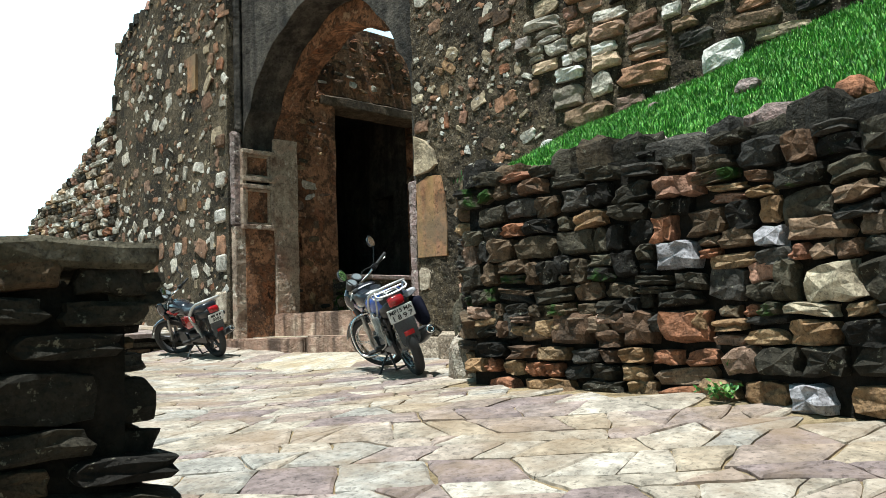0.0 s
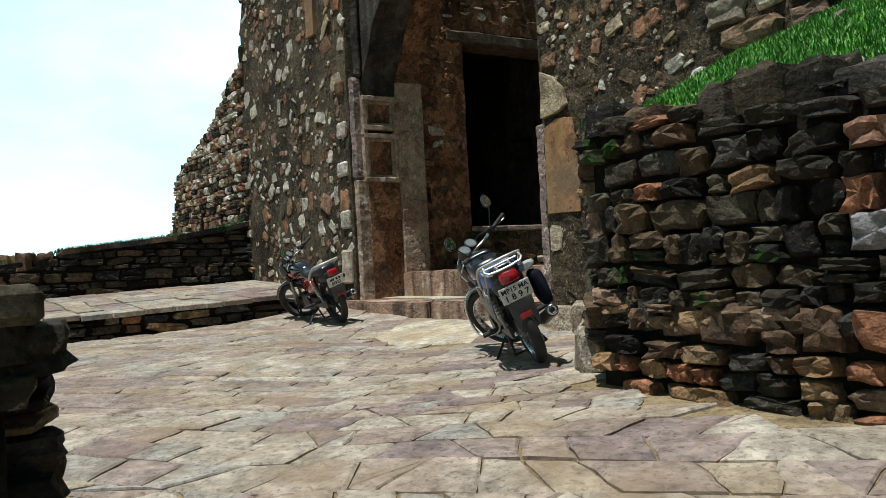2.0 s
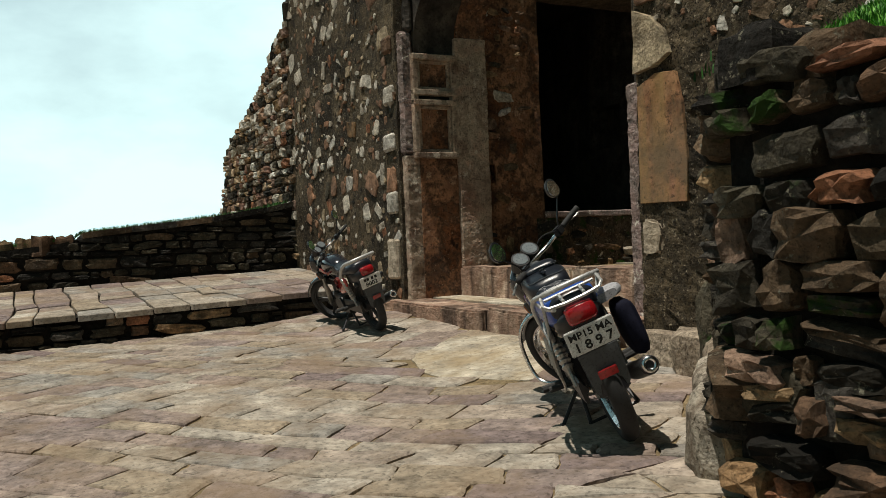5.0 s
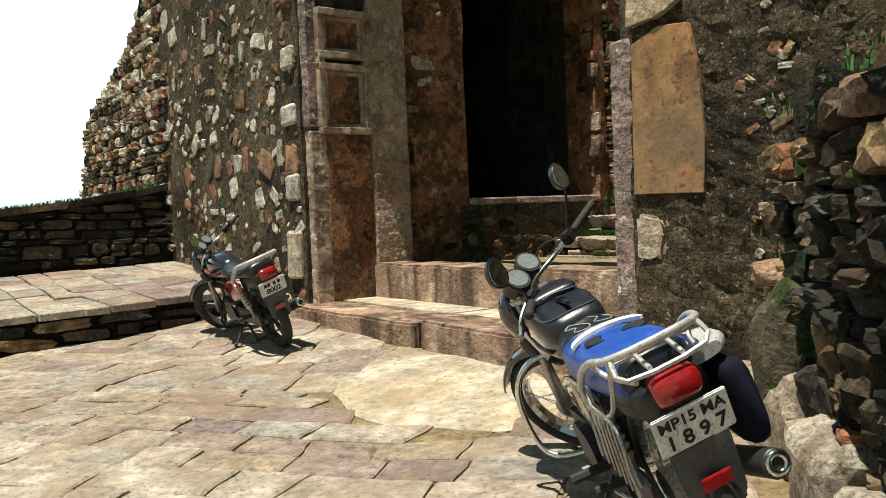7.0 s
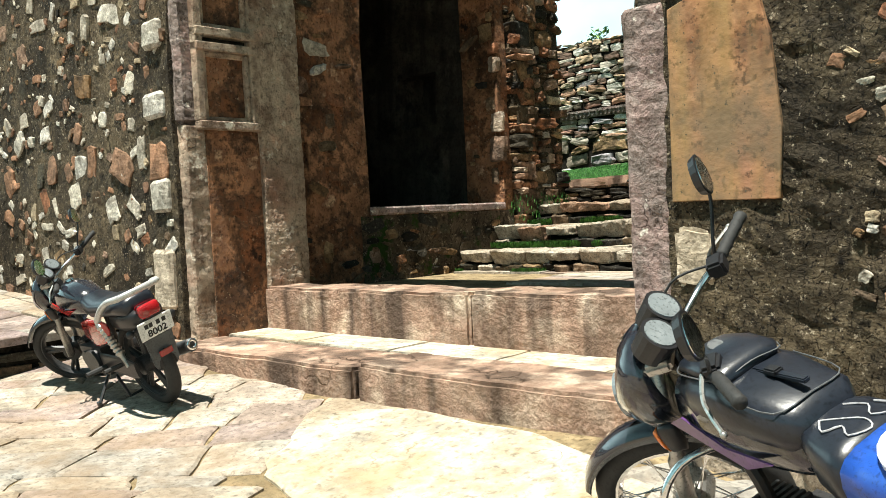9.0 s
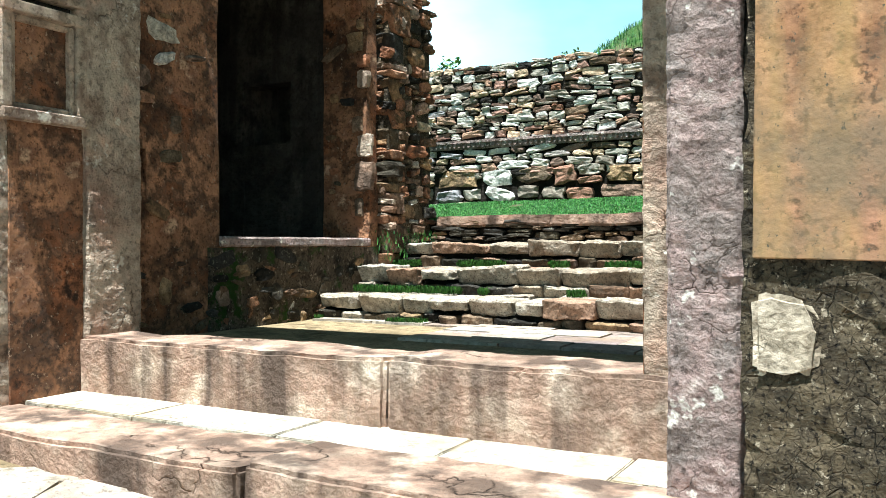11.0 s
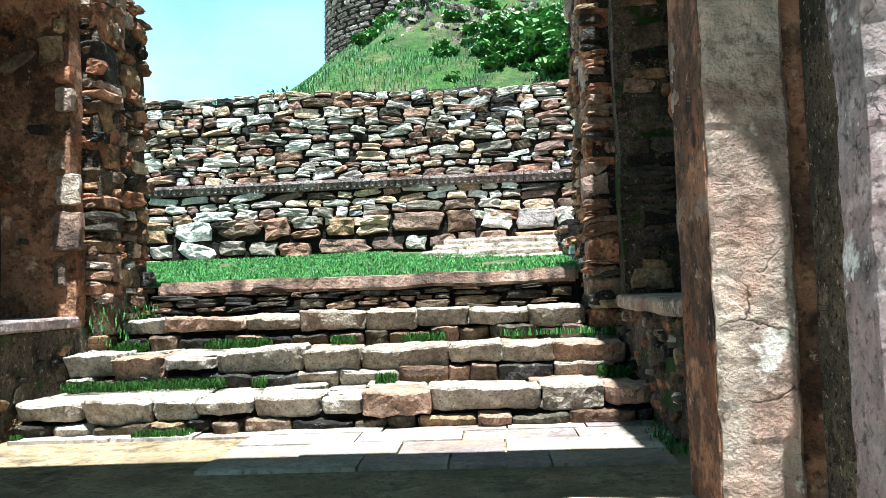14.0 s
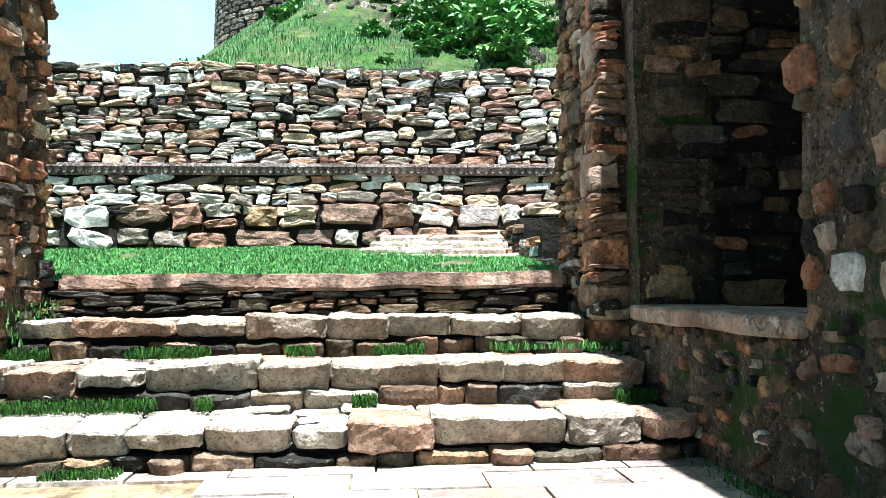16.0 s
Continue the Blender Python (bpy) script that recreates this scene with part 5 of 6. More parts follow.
def shrub(name, c, size, n, seed, label, leaf=0.09, stems=5):
    """Stems and a loose crown of small folded leaves."""
    r = random.Random(seed)
    top = tagged(new(name), label, "shrub")
    top.location = c
    bm = bmesh.new()
    tips = []
    for i in range(stems):
        a = r.uniform(0, 6.28)
        tip = Vector((math.cos(a) * size[0] * r.uniform(0.2, 0.6), math.sin(a) * size[1] * r.uniform(0.2, 0.6), size[2] * r.uniform(0.5, 0.9)))
        tips.append(tip)
        q = tip.to_track_quat("Z", "Y").to_matrix().to_4x4()
        bmesh.ops.create_cone(bm, segments=6, radius1=0.03 * size[2], radius2=0.008 * size[2], depth=tip.length, matrix=Matrix.Translation(tip / 2) @ q)
    part("stem", bm, M_wood, top)
    vs, fs = [], []
    clumps = [(t + Vector((r.gauss(0, 0.25) * size[0], r.gauss(0, 0.25) * size[1], r.gauss(0, 0.16) * size[2])), r.uniform(0.12, 0.3)) for t in tips for _ in range(5)]
    for _ in range(n):
        p, rad = r.choice(clumps)
        v = Vector((r.gauss(0, 1), r.gauss(0, 1), r.gauss(0, 0.8)))
        o = p + Vector((v.x * size[0], v.y * size[1], v.z * size[2])) * rad * 0.6
        if o.z < 0.02:
            o.z = 0.02 + r.random() * 0.2
        m = Euler((r.uniform(-0.9, 0.9), r.uniform(-0.9, 0.9), r.uniform(0, 6.28))).to_matrix() * leaf * r.uniform(0.6, 1.3)
        b = len(vs)
        vs += [tuple(o + m @ Vector(q)) for q in ((-1, 0, 0), (0, 0.45, 0.15), (1, 0, 0), (0, -0.45, 0.15))]
        fs += [(b, b + 1, b + 2), (b, b + 2, b + 3)]
    me = bpy.data.meshes.new("crown")
    me.from_pydata(vs, [], fs)
    me.materials.append(M_leaf)
    new("crown", me).parent = top
    return top


r = random.Random(21)
spots = [(3.1, 15.6, 1.76), (3.9, 16.6, 2.43), (4.5, 15.2, 2.29), (4.0, 13.4, 1.62), (5.4, 16.8, 2.7), (3.4, 13.2, 1.08), (4.8, 12.6, 1.49), (5.9, 14.6, 2.43), (2.5, 12.4, 0.68), (4.1, 11.8, 0.94), (3.2, 17.8, 2.03), (5.1, 11.4, 1.08), (3.3, 11.3, 0.61)]
while len(spots) < 110:
    x, y = r.uniform(-4.5, 3), r.uniform(10.3, 19)
    if noise.noise(Vector((x * 0.6, y * 0.6, 8))) > -0.1 and x > -1.9 - 0.10 * (y + 1.2):
        spots.append((x, y, r.uniform(0.12, 0.3)))
for k in range(16):
    spots.append((-0.75 + 1.6 * r.random(), 10.5 + 1.9 * r.random(), r.uniform(0.35, 0.62)))
for i, (x, y, s) in enumerate(spots):
    shrub("shrub", (x, y, hill_z(x, y) - 0.1), (s, s * 0.9, s * 0.75), int(2600 * s + 300), i, "dense green shrub growing on the hillside" if s > 0.34 else "small green bush among the hillside grass", 0.075)
shrub("weed", (-6.0, 9.15, 4.9), (0.3, 0.2, 0.25), 90, 50, "small green weed sprouting from the wall top", 0.05, 3)
shrub("weed", (-4.0, 9.15, 4.9), (0.2, 0.15, 0.18), 60, 51, "small green weed sprouting from the wall top", 0.04, 3)
shrub("weed", (4.98, -2.36, ground_z(4.98, -2.36)), (0.13, 0.08, 0.09), 110, 52, "small weed at the foot of the retaining wall", 0.022, 4)


def far_tower():
    t = tagged(new("fort_tower"), "round dark stone fort tower on the hill", "tower")
    C, R = Vector((-4.6, 47.0, 0)), 5.6
    bm = bmesh.new()
    bmesh.ops.create_cone(bm, cap_ends=True, segments=64, radius1=R + 0.4, radius2=R - 0.3, depth=24, matrix=Matrix.Translation((C.x, C.y, 17)))
    part("core", bm, M_joint, t, smooth=False)
    r = random.Random(5)
    st = []
    z = 8.0
    while z < 29:
        h = r.uniform(0.25, 0.42)
        a = math.pi * 0.95
        while a < math.pi * 2.05:
            w = r.uniform(0.4, 0.9)
            da = w / R
            rr = R + 0.4 - 0.7 * (z - 5) / 24
            n = Vector((math.cos(a), math.sin(a), 0))
            u = Vector((-n.y, n.x, 0))
            basis = Matrix((u, Vector((0, 0, 1)), n)).transposed().to_4x4()
            st.append((Matrix.Translation(C + n * rr + Vector((0, 0, z))) @ basis @ Matrix.Diagonal((w * 0.94, h * 0.9, 0.12, 1)), r.randrange(18), M_far))
            a += da
        z += h
    lay(t, st, (-8, 42, 15), 150)


far_tower()

# ---- motorcycles ----
M_rubber = plain("black_rubber", (0.018, 0.018, 0.018), 0.75)
M_black = plain("black_plastic", (0.010, 0.010, 0.012), 0.4)
M_chrome = plain("chrome", (0.7, 0.7, 0.7), 0.18, 1.0)
M_alloy = plain("dull_alloy", (0.38, 0.37, 0.35), 0.4, 0.9)
M_engine = plain("black_engine", (0.04, 0.04, 0.042), 0.45, 0.4)
M_lamp = plain("red_lens", (0.32, 0.008, 0.012), 0.12, 0.0, 0.6)
M_amber = plain("orange_lens", (0.7, 0.16, 0.02), 0.2, 0.0, 0.4)
M_plate = plain("white_plate", (0.72, 0.72, 0.7), 0.45)
M_ink = plain("black_ink", (0.012, 0.012, 0.012), 0.6)
M_green_ink = plain("green_ink", (0.02, 0.2, 0.06), 0.6)
M_flap = plain("grey_mudguard", (0.07, 0.075, 0.08), 0.5)
M_mirror = plain("mirror_glass", (0.85, 0.88, 0.88), 0.02, 1.0)
M_dial = plain("pale_dial", (0.16, 0.18, 0.19), 0.12, 0.0, 1.0)
M_blue = plain("blue_vinyl", (0.012, 0.07, 0.36), 0.35)
M_seat = plain("black_vinyl", (0.010, 0.013, 0.020), 0.3)
M_silver = plain("silver_paint", (0.45, 0.45, 0.44), 0.35, 0.25)
M_white = plain("white_vinyl", (0.65, 0.65, 0.66), 0.45)
M_tank_black = plain("black_paint", (0.015, 0.017, 0.024), 0.15, 0.0, 1.0)
M_red = plain("red_paint", (0.36, 0.012, 0.012), 0.2, 0.0, 1.0)
M_purple = plain("purple_decal", (0.09, 0.03, 0.14), 0.3, 0.0, 0.6)
M_cloth = plain("grey_cloth", (0.34, 0.34, 0.36), 0.9)
M_navy = plain("dark_bag", (0.006, 0.007, 0.018), 0.85)


def tube(bm, pts, rad, seg=8, cap=True):
    pts = [Vector(p) for p in pts]
    rings = []
    side = None
    for i, p in enumerate(pts):
        t = (pts[min(i + 1, len(pts) - 1)] - pts[max(i - 1, 0)]).normalized()
        if side is None:
            side = t.orthogonal().normalized()
        side = (side - t * side.dot(t)).normalized()
        up = t.cross(side)
        rr = rad[i] if isinstance(rad, (list, tuple)) else rad
        rings.append([bm.verts.new(p + (side * math.cos(a) + up * math.sin(a)) * rr) for a in (2 * math.pi * k / seg for k in range(seg))])
    for a, b in zip(rings, rings[1:]):
        for k in range(seg):
            bm.faces.new((a[k], a[(k + 1) % seg], b[(k + 1) % seg], b[k]))
    if cap:
        bm.faces.new(rings[0][::-1])
        bm.faces.new(rings[-1])


def bend(pts, n=5):
    """A smooth line through a few points."""
    pts = [Vector(p) for p in pts]
    out = []
    for i in range(len(pts) - 1):
        p0, p1, p2, p3 = pts[max(i - 1, 0)], pts[i], pts[i + 1], pts[min(i + 2, len(pts) - 1)]
        for k in range(n):
            f = k / n
            out.append(0.5 * ((2 * p1) + (p2 - p0) * f + (2 * p0 - 5 * p1 + 4 * p2 - p3) * f * f + (3 * p1 - p0 - 3 * p2 + p3) * f ** 3))
    return out + [pts[-1]]


def loft(bm, secs, seg=16):
    """secs: (x, z, half-width, up, down, power) cross-sections along x."""
    rings = []
    for x, z, w, up, down, p in secs:
        ring = []
        for k in range(seg):
            a = 2 * math.pi * k / seg
            c, s = math.cos(a), math.sin(a)
            ring.append(bm.verts.new((x, w * math.copysign(abs(c) ** (2 / p), c), z + (up if s > 0 else down) * math.copysign(abs(s) ** (2 / p), s))))
        rings.append(ring)
    for a, b in zip(rings, rings[1:]):
        for k in range(seg):
            bm.faces.new((a[k], a[(k + 1) % seg], b[(k + 1) % seg], b[k]))
    bm.faces.new(rings[0])
    bm.faces.new(rings[-1][::-1])
    bmesh.ops.recalc_face_normals(bm, faces=bm.faces)


def hoop(bm, c, R, prof, seg=36, a0=0.0, a1=2 * math.pi):
    """A profile of (radial, sideways) points swept round the y axis at c."""
    closed = abs(a1 - a0 - 2 * math.pi) < 1e-6
    n = seg if closed else seg + 1
    rings = []
    for i in range(n):
        a = a0 + (a1 - a0) * i / seg
        rings.append([bm.verts.new((c[0] + (R + q) * math.cos(a), c[1] + s, c[2] + (R + q) * math.sin(a))) for q, s in prof])
    m = len(prof)
    for i in range(seg):
        a, b = rings[i], rings[(i + 1) % n]
        for k in range(m):
            bm.faces.new((a[k], a[(k + 1) % m], b[(k + 1) % m], b[k]))
    bmesh.ops.recalc_face_normals(bm, faces=bm.faces)


def circle(r, k=10, flat=1.0):
    return [(r * math.cos(2 * math.pi * i / k), r * flat * math.sin(2 * math.pi * i / k)) for i in range(k)]


def text_mesh(body, size, depth=0.0015):
    cu = bpy.data.curves.new("letters", "FONT")
    cu.body, cu.size, cu.extrude, cu.align_x, cu.align_y = body, size, depth, "CENTER", "CENTER"
    cu.offset = size * 0.018
    ob = bpy.data.objects.new("letters", cu)
    me = bpy.data.meshes.new_from_object(ob)
    bpy.data.objects.remove(ob)
    return me


def wheel(bike, nm, c, alloy, M):
    """Hub with tyre, rim, brake and spokes as its sub-parts."""
    bm = bmesh.new()
    tube(bm, [(c[0], -0.07, c[2]), (c[0], -0.065, c[2]), (c[0], 0.065, c[2]), (c[0], 0.07, c[2])], [0.03, 0.062, 0.062, 0.03], 20)
    bmesh.ops.transform(bm, matrix=M, verts=bm.verts)
    hub = part(nm, bm, M_alloy if not alloy else M_engine, bike, smooth=False)
    bm = bmesh.new()
    hoop(bm, c, 0.258, [(0.043 * math.cos(a) * (1.0 if math.cos(a) > 0 else 0.75), 0.044 * math.sin(a)) for a in (2 * math.pi * i / 12 for i in range(12))], 40)
    bmesh.ops.transform(bm, matrix=M, verts=bm.verts)
    part("tyre", bm, M_rubber, hub, "worn black rubber tyre", smooth=True)
    bm = bmesh.new()
    hoop(bm, c, 0.222, [(0.012, -0.032), (0.012, 0.032), (0.004, 0.034), (-0.008, 0.014), (-0.008, -0.014), (0.004, -0.034)], 40)
    bmesh.ops.transform(bm, matrix=M, verts=bm.verts)
    part("rim", bm, M_engine if alloy else M_chrome, hub)
    if alloy:
        for i in range(5):
            a = 2 * math.pi * i / 5 + 0.3
            for da in (-0.1, 0.1):
                bm = bmesh.new()
                tube(bm, [(c[0] + 0.05 * math.cos(a), 0.0, c[2] + 0.05 * math.sin(a)), (c[0] + 0.218 * math.cos(a + da), 0.0, c[2] + 0.218 * math.sin(a + da))], [0.02, 0.014], 6)
                bmesh.ops.transform(bm, matrix=M, verts=bm.verts)
                part("spoke", bm, M_engine, hub)
    else:
        for i in range(28):
            a = 2 * math.pi * i / 28
            s = 1 if i % 2 else -1
            bm = bmesh.new()
            b = a + 0.25 * (1 if i % 4 < 2 else -1)
            tube(bm, [(c[0] + 0.05 * math.cos(a), 0.05 * s, c[2] + 0.05 * math.sin(a)), (c[0] + 0.218 * math.cos(b), 0.006 * s, c[2] + 0.218 * math.sin(b))], 0.0022, 4, False)
            bmesh.ops.transform(bm, matrix=M, verts=bm.verts)
            part("spoke", bm, M_chrome, hub)
    return hub


TAIL = 0.74
SLIM = {"fuel_tank", "tank_cover", "tank_stripe", "pouch", "pouch_piping", "cover_piping", "seat", "seat_cover", "seat_front_cover", "seat_print"}


def motorcycle(label, place, yaw, lean, steer, look_, size=1.0):
    """x forward from the rear axle, y to the rider's left, z up. The tail behind the axle is short."""
    L = look_
    bike = tagged(new("motorcycle"), label, "motorcycle", "parked motorcycles")
    bike.matrix_basis = Matrix.Translation(place) @ Matrix.Rotation(radians(yaw), 4, "Z") @ Matrix.Rotation(radians(-lean), 4, "X") @ Matrix.Diagonal((size, size, size, 1))
    I = Matrix.Identity(4)
    head, axis = Vector((0.93, 0, 0.86)), Vector((-0.42, 0, 0.91)).normalized()
    S = Matrix.Translation(head) @ Matrix.Rotation(radians(steer), 4, axis) @ Matrix.Translation(-head)

    def put(nm, fn, material, label="", M=I, smooth=False, parent=bike, bevel=0.0):
        bm = bmesh.new()
        fn(bm)
        if bevel:
            bmesh.ops.bevel(bm, geom=list(bm.edges), offset=bevel, segments=2, affect="EDGES")
        bmesh.ops.transform(bm, matrix=M, verts=bm.verts)
        for v in bm.verts:
            if v.co.x < 0:
                v.co.x *= TAIL
            if nm in SLIM:
                v.co.y *= 0.88
        return part(nm, bm, material, parent, label, smooth)

    wheel(bike, "rear_wheel", (0, 0, 0.30), L["alloy"], I)
    wheel(bike, "front_wheel", (1.17, 0, 0.30), L["alloy"], S)
    # front end, turned with the bar
    for s in (-1, 1):
        put("fork_leg", lambda b: tube(b, [(1.165, 0.085 * s, 0.30), (1.085, 0.085 * s, 0.55), (1.08, 0.085 * s, 0.56), (0.965, 0.085 * s, 0.88)], [0.026, 0.026, 0.018, 0.018], 10), M_alloy, "", S, True)
        put("mirror_stalk", lambda b: tube(b, bend([(0.775, 0.225 * s, 0.94), (0.76, 0.24 * s, 0.98), (0.73, 0.30 * s, 1.05), (0.722, 0.325 * s, 1.085)]), 0.0055, 6), M_black, "", S)
        mir = put("mirror", lambda b: tube(b, [(0.741, 0.328 * s, 1.12), (0.735, 0.328 * s, 1.12), (0.714, 0.328 * s, 1.12), (0.712, 0.328 * s, 1.12)], [0.018, 0.046, 0.053, 0.05], 18), M_black, "", S)
        put("mirror_glass", lambda b: tube(b, [(0.7115, 0.328 * s, 1.12), (0.710, 0.328 * s, 1.12)], [0.046, 0.045], 18), M_mirror, "reflecting mirror glass", S, False, mir)
        for q in (mir, mir.children[0]):
            for v in q.data.vertices:
                d = v.co - (S @ Vector((0.72, 0.328 * s, 1.12)))
                v.co.z += d.z * (-0.1 if d.z < 0 else 0.35)
        put("grip", lambda b: tube(b, bend([(0.765, 0.235 * s, 0.925), (0.73, 0.30 * s, 0.937), (0.694, 0.366 * s, 0.947)]), [0.016, 0.018, 0.016, 0.018, 0.016, 0.018, 0.016, 0.018, 0.016, 0.019, 0.016], 10), M_rubber, "ribbed black rubber grip", S, True)
        put("brake_lever", lambda b: tube(b, bend([(0.80, 0.22 * s, 0.93), (0.80, 0.3 * s, 0.915), (0.755, 0.40 * s, 0.905)]), 0.006, 6), M_alloy, "", S)
        put("lever_ball", lambda b: bmesh.ops.create_icosphere(b, subdivisions=1, radius=0.010, matrix=Matrix.Translation((0.755, 0.40 * s, 0.905))), M_alloy, "", S, True)
        put("switch_box", lambda b: box(b, 0.75, 0.80, 0.2 * s - 0.03, 0.2 * s + 0.03, 0.90, 0.95), M_black, "", S, False, bike, 0.008)
        ind = put("front_indicator", lambda b: loft(b, [(1.0, 0.72, 0.004, 0.02, 0.02, 2), (1.01, 0.72, 0.018, 0.046, 0.052, 2.6), (1.05, 0.72, 0.018, 0.046, 0.052, 2.6), (1.06, 0.72, 0.008, 0.03, 0.03, 2)]), M_black, "", S @ Matrix.Translation((-0.02, 0.15 * s, -0.02)), True)
        put("indicator_lens", lambda b: loft(b, [(1.058, 0.72, 0.016, 0.042, 0.048, 2.6), (1.072, 0.72, 0.006, 0.03, 0.034, 2)]), M_amber, "orange indicator lens", S @ Matrix.Translation((-0.02, 0.15 * s, -0.02)), True, ind)
    put("handlebar", lambda b: tube(b, bend([(0.70, -0.355, 0.945), (0.77, -0.23, 0.925), (0.85, -0.14, 0.90), (0.89, 0, 0.90), (0.85, 0.14, 0.90), (0.77, 0.23, 0.925), (0.70, 0.355, 0.945)]), 0.011, 8), M_chrome, "bent chrome handlebar", S, True)
    put("fork_crown", lambda b: box(b, 0.91, 0.99, -0.11, 0.11, 0.87, 0.905), M_alloy, "", S, False, bike, 0.01)
    put("fairing", lambda b: loft(b, [(0.985, 0.84, 0.112, 0.085, 0.20, 2.6), (1.02, 0.835, 0.132, 0.105, 0.20, 2.4), (1.07, 0.815, 0.125, 0.10, 0.175, 2.2), (1.12, 0.785, 0.085, 0.06, 0.12, 2.0), (1.14, 0.775, 0.04, 0.03, 0.06, 2.0)]), L["fairing"], "glossy headlamp fairing", S, True)
    put("headlamp", lambda b: tube(b, [(1.10, 0, 0.76), (1.138, 0, 0.76), (1.153, 0, 0.76)], [0.075, 0.07, 0.03], 18), M_dial, "clear headlamp glass", S)
    for s in (-1, 1):
        dial = put("dial", lambda b: tube(b, [(0.965, 0.056 * s, 0.915), (0.905, 0.056 * s, 0.962)], [0.050, 0.054], 18), M_black, "", S)
        put("dial_face", lambda b: tube(b, [(0.9055, 0.056 * s, 0.9616), (0.903, 0.056 * s, 0.9636)], [0.045, 0.044], 18), M_dial, "pale glazed dial face", S, False, dial)
    for a, b2 in ((0.17 * math.pi, 0.78 * math.pi),):
        put("front_fender", lambda b: hoop(b, (1.17, 0, 0.30), 0.305, [(0, -0.055), (0.02, -0.04), (0.03, 0), (0.02, 0.04), (0, 0.055), (0.014, 0.036), (0.022, 0), (0.014, -0.036)], 20, a, b2), L["fender"], "", S, True)
    put("cable", lambda b: tube(b, bend([(0.79, -0.2, 0.935), (0.90, -0.16, 0.95), (0.97, -0.09, 0.86), (0.93, -0.03, 0.7)]), 0.004, 6), M_rubber, "", S)
    # frame, engine
    put("frame", lambda b: (tube(b, [(0.93, 0, 0.86), (0.78, 0, 0.5), (0.72, 0, 0.25), (0.4, 0, 0.22)], 0.02, 8), tube(b, [(0.9, 0, 0.8), (0.3, 0, 0.66), (-0.3, 0, 0.66)], 0.022, 8), tube(b, [(0.38, 0, 0.24), (0.34, 0, 0.66)], 0.02, 8)), M_black)
    put("engine", lambda b: (box(b, 0.40, 0.72, -0.11, 0.11, 0.22, 0.42), tube(b, [(0.5, -0.15, 0.33), (0.5, 0.15, 0.33)], 0.085, 16), tube(b, [(0.63, -0.13, 0.32), (0.63, 0.13, 0.32)], 0.07, 16)), M_engine, "dusty black engine with alloy covers", I, False)
    for i in range(6):
        put("cylinder_fin", lambda b: box(b, 0.695 + i * 0.022, 0.706 + i * 0.022, -0.075, 0.075, 0.30, 0.44), M_engine, "", I)
    put("swingarm", lambda b: [tube(b, [(0.42, 0.09 * s, 0.32), (0.0, 0.1 * s, 0.30)], 0.018, 8) for s in (-1, 1)], M_black)
    put("chain_case", lambda b: loft(b, [(-0.08, 0.30, 0.012, 0.06, 0.05, 3), (0.02, 0.31, 0.014, 0.075, 0.07, 3), (0.4, 0.33, 0.014, 0.06, 0.06, 3)]), M_black, "", Matrix.Translation((0, 0.115, 0)))
    for s in (-1, 1):
        put("shock_absorber", lambda b: tube(b, [(0.02, 0.125 * s, 0.33), (0.05, 0.125 * s, 0.40)] + [(0.05 + 0.0075 * i, 0.125 * s, 0.40 + 0.0125 * i) for i in range(1, 17)] + [(0.2, 0.125 * s, 0.64)], [0.016, 0.016] + [0.032 if i % 2 else 0.022 for i in range(16)] + [0.018], 10), M_alloy, "coiled rear spring")
        put("footpeg", lambda b: tube(b, [(0.36, 0.12 * s, 0.30), (0.36, 0.27 * s, 0.31)], 0.019, 8), M_rubber)
        put("rear_footpeg", lambda b: tube(b, [(0.1, 0.13 * s, 0.34), (0.1, 0.25 * s, 0.35)], 0.016, 8), M_rubber)
        put("side_panel", lambda b: loft(b, [(0.08, 0.60, 0.008, 0.03, 0.03, 3), (0.16, 0.58, 0.012, 0.07, 0.09, 3), (0.34, 0.56, 0.014, 0.09, 0.11, 3), (0.46, 0.57, 0.008, 0.05, 0.07, 3)]), L["panel"], "", Matrix.Translation((0, 0.125 * s, 0)), True)
    put("exhaust", lambda b: tube(b, bend([(0.80, -0.06, 0.36), (0.84, -0.12, 0.26), (0.65, -0.15, 0.2), (0.35, -0.155, 0.235), (0.2, -0.16, 0.25), (0.12, -0.165, 0.262), (-0.3, -0.18, 0.335), (-0.36, -0.182, 0.345)], 3), [0.02] * 15 + [0.045] * 6 + [0.03] * 1, 12), M_engine, "dark exhaust pipe and silencer", I, True)
    put("silencer_tip", lambda b: hoop(b, (0, 0, 0), 0.028, circle(0.011, 8), 18), M_chrome, "bright silencer end ring", Matrix.Translation((-0.365, -0.183, 0.347)) @ Matrix.Rotation(radians(90), 4, "Z") @ Matrix.Rotation(radians(10), 4, "X"), True)
    put("side_stand", lambda b: (tube(b, [(0.46, 0.10, 0.22), (0.40, 0.25, 0.09)], 0.011, 6), tube(b, [(0.42, 0.255, 0.09), (0.37, 0.26, 0.09)], 0.013, 6)), M_black)
    put("centre_stand", lambda b: (tube(b, [(0.34, 0.1, 0.22), (0.18, 0.13, 0.1)], 0.011, 6), tube(b, [(0.34, -0.1, 0.22), (0.18, -0.13, 0.1)], 0.011, 6), tube(b, [(0.18, -0.13, 0.1), (0.18, 0.13, 0.1)], 0.009, 6)), M_black)
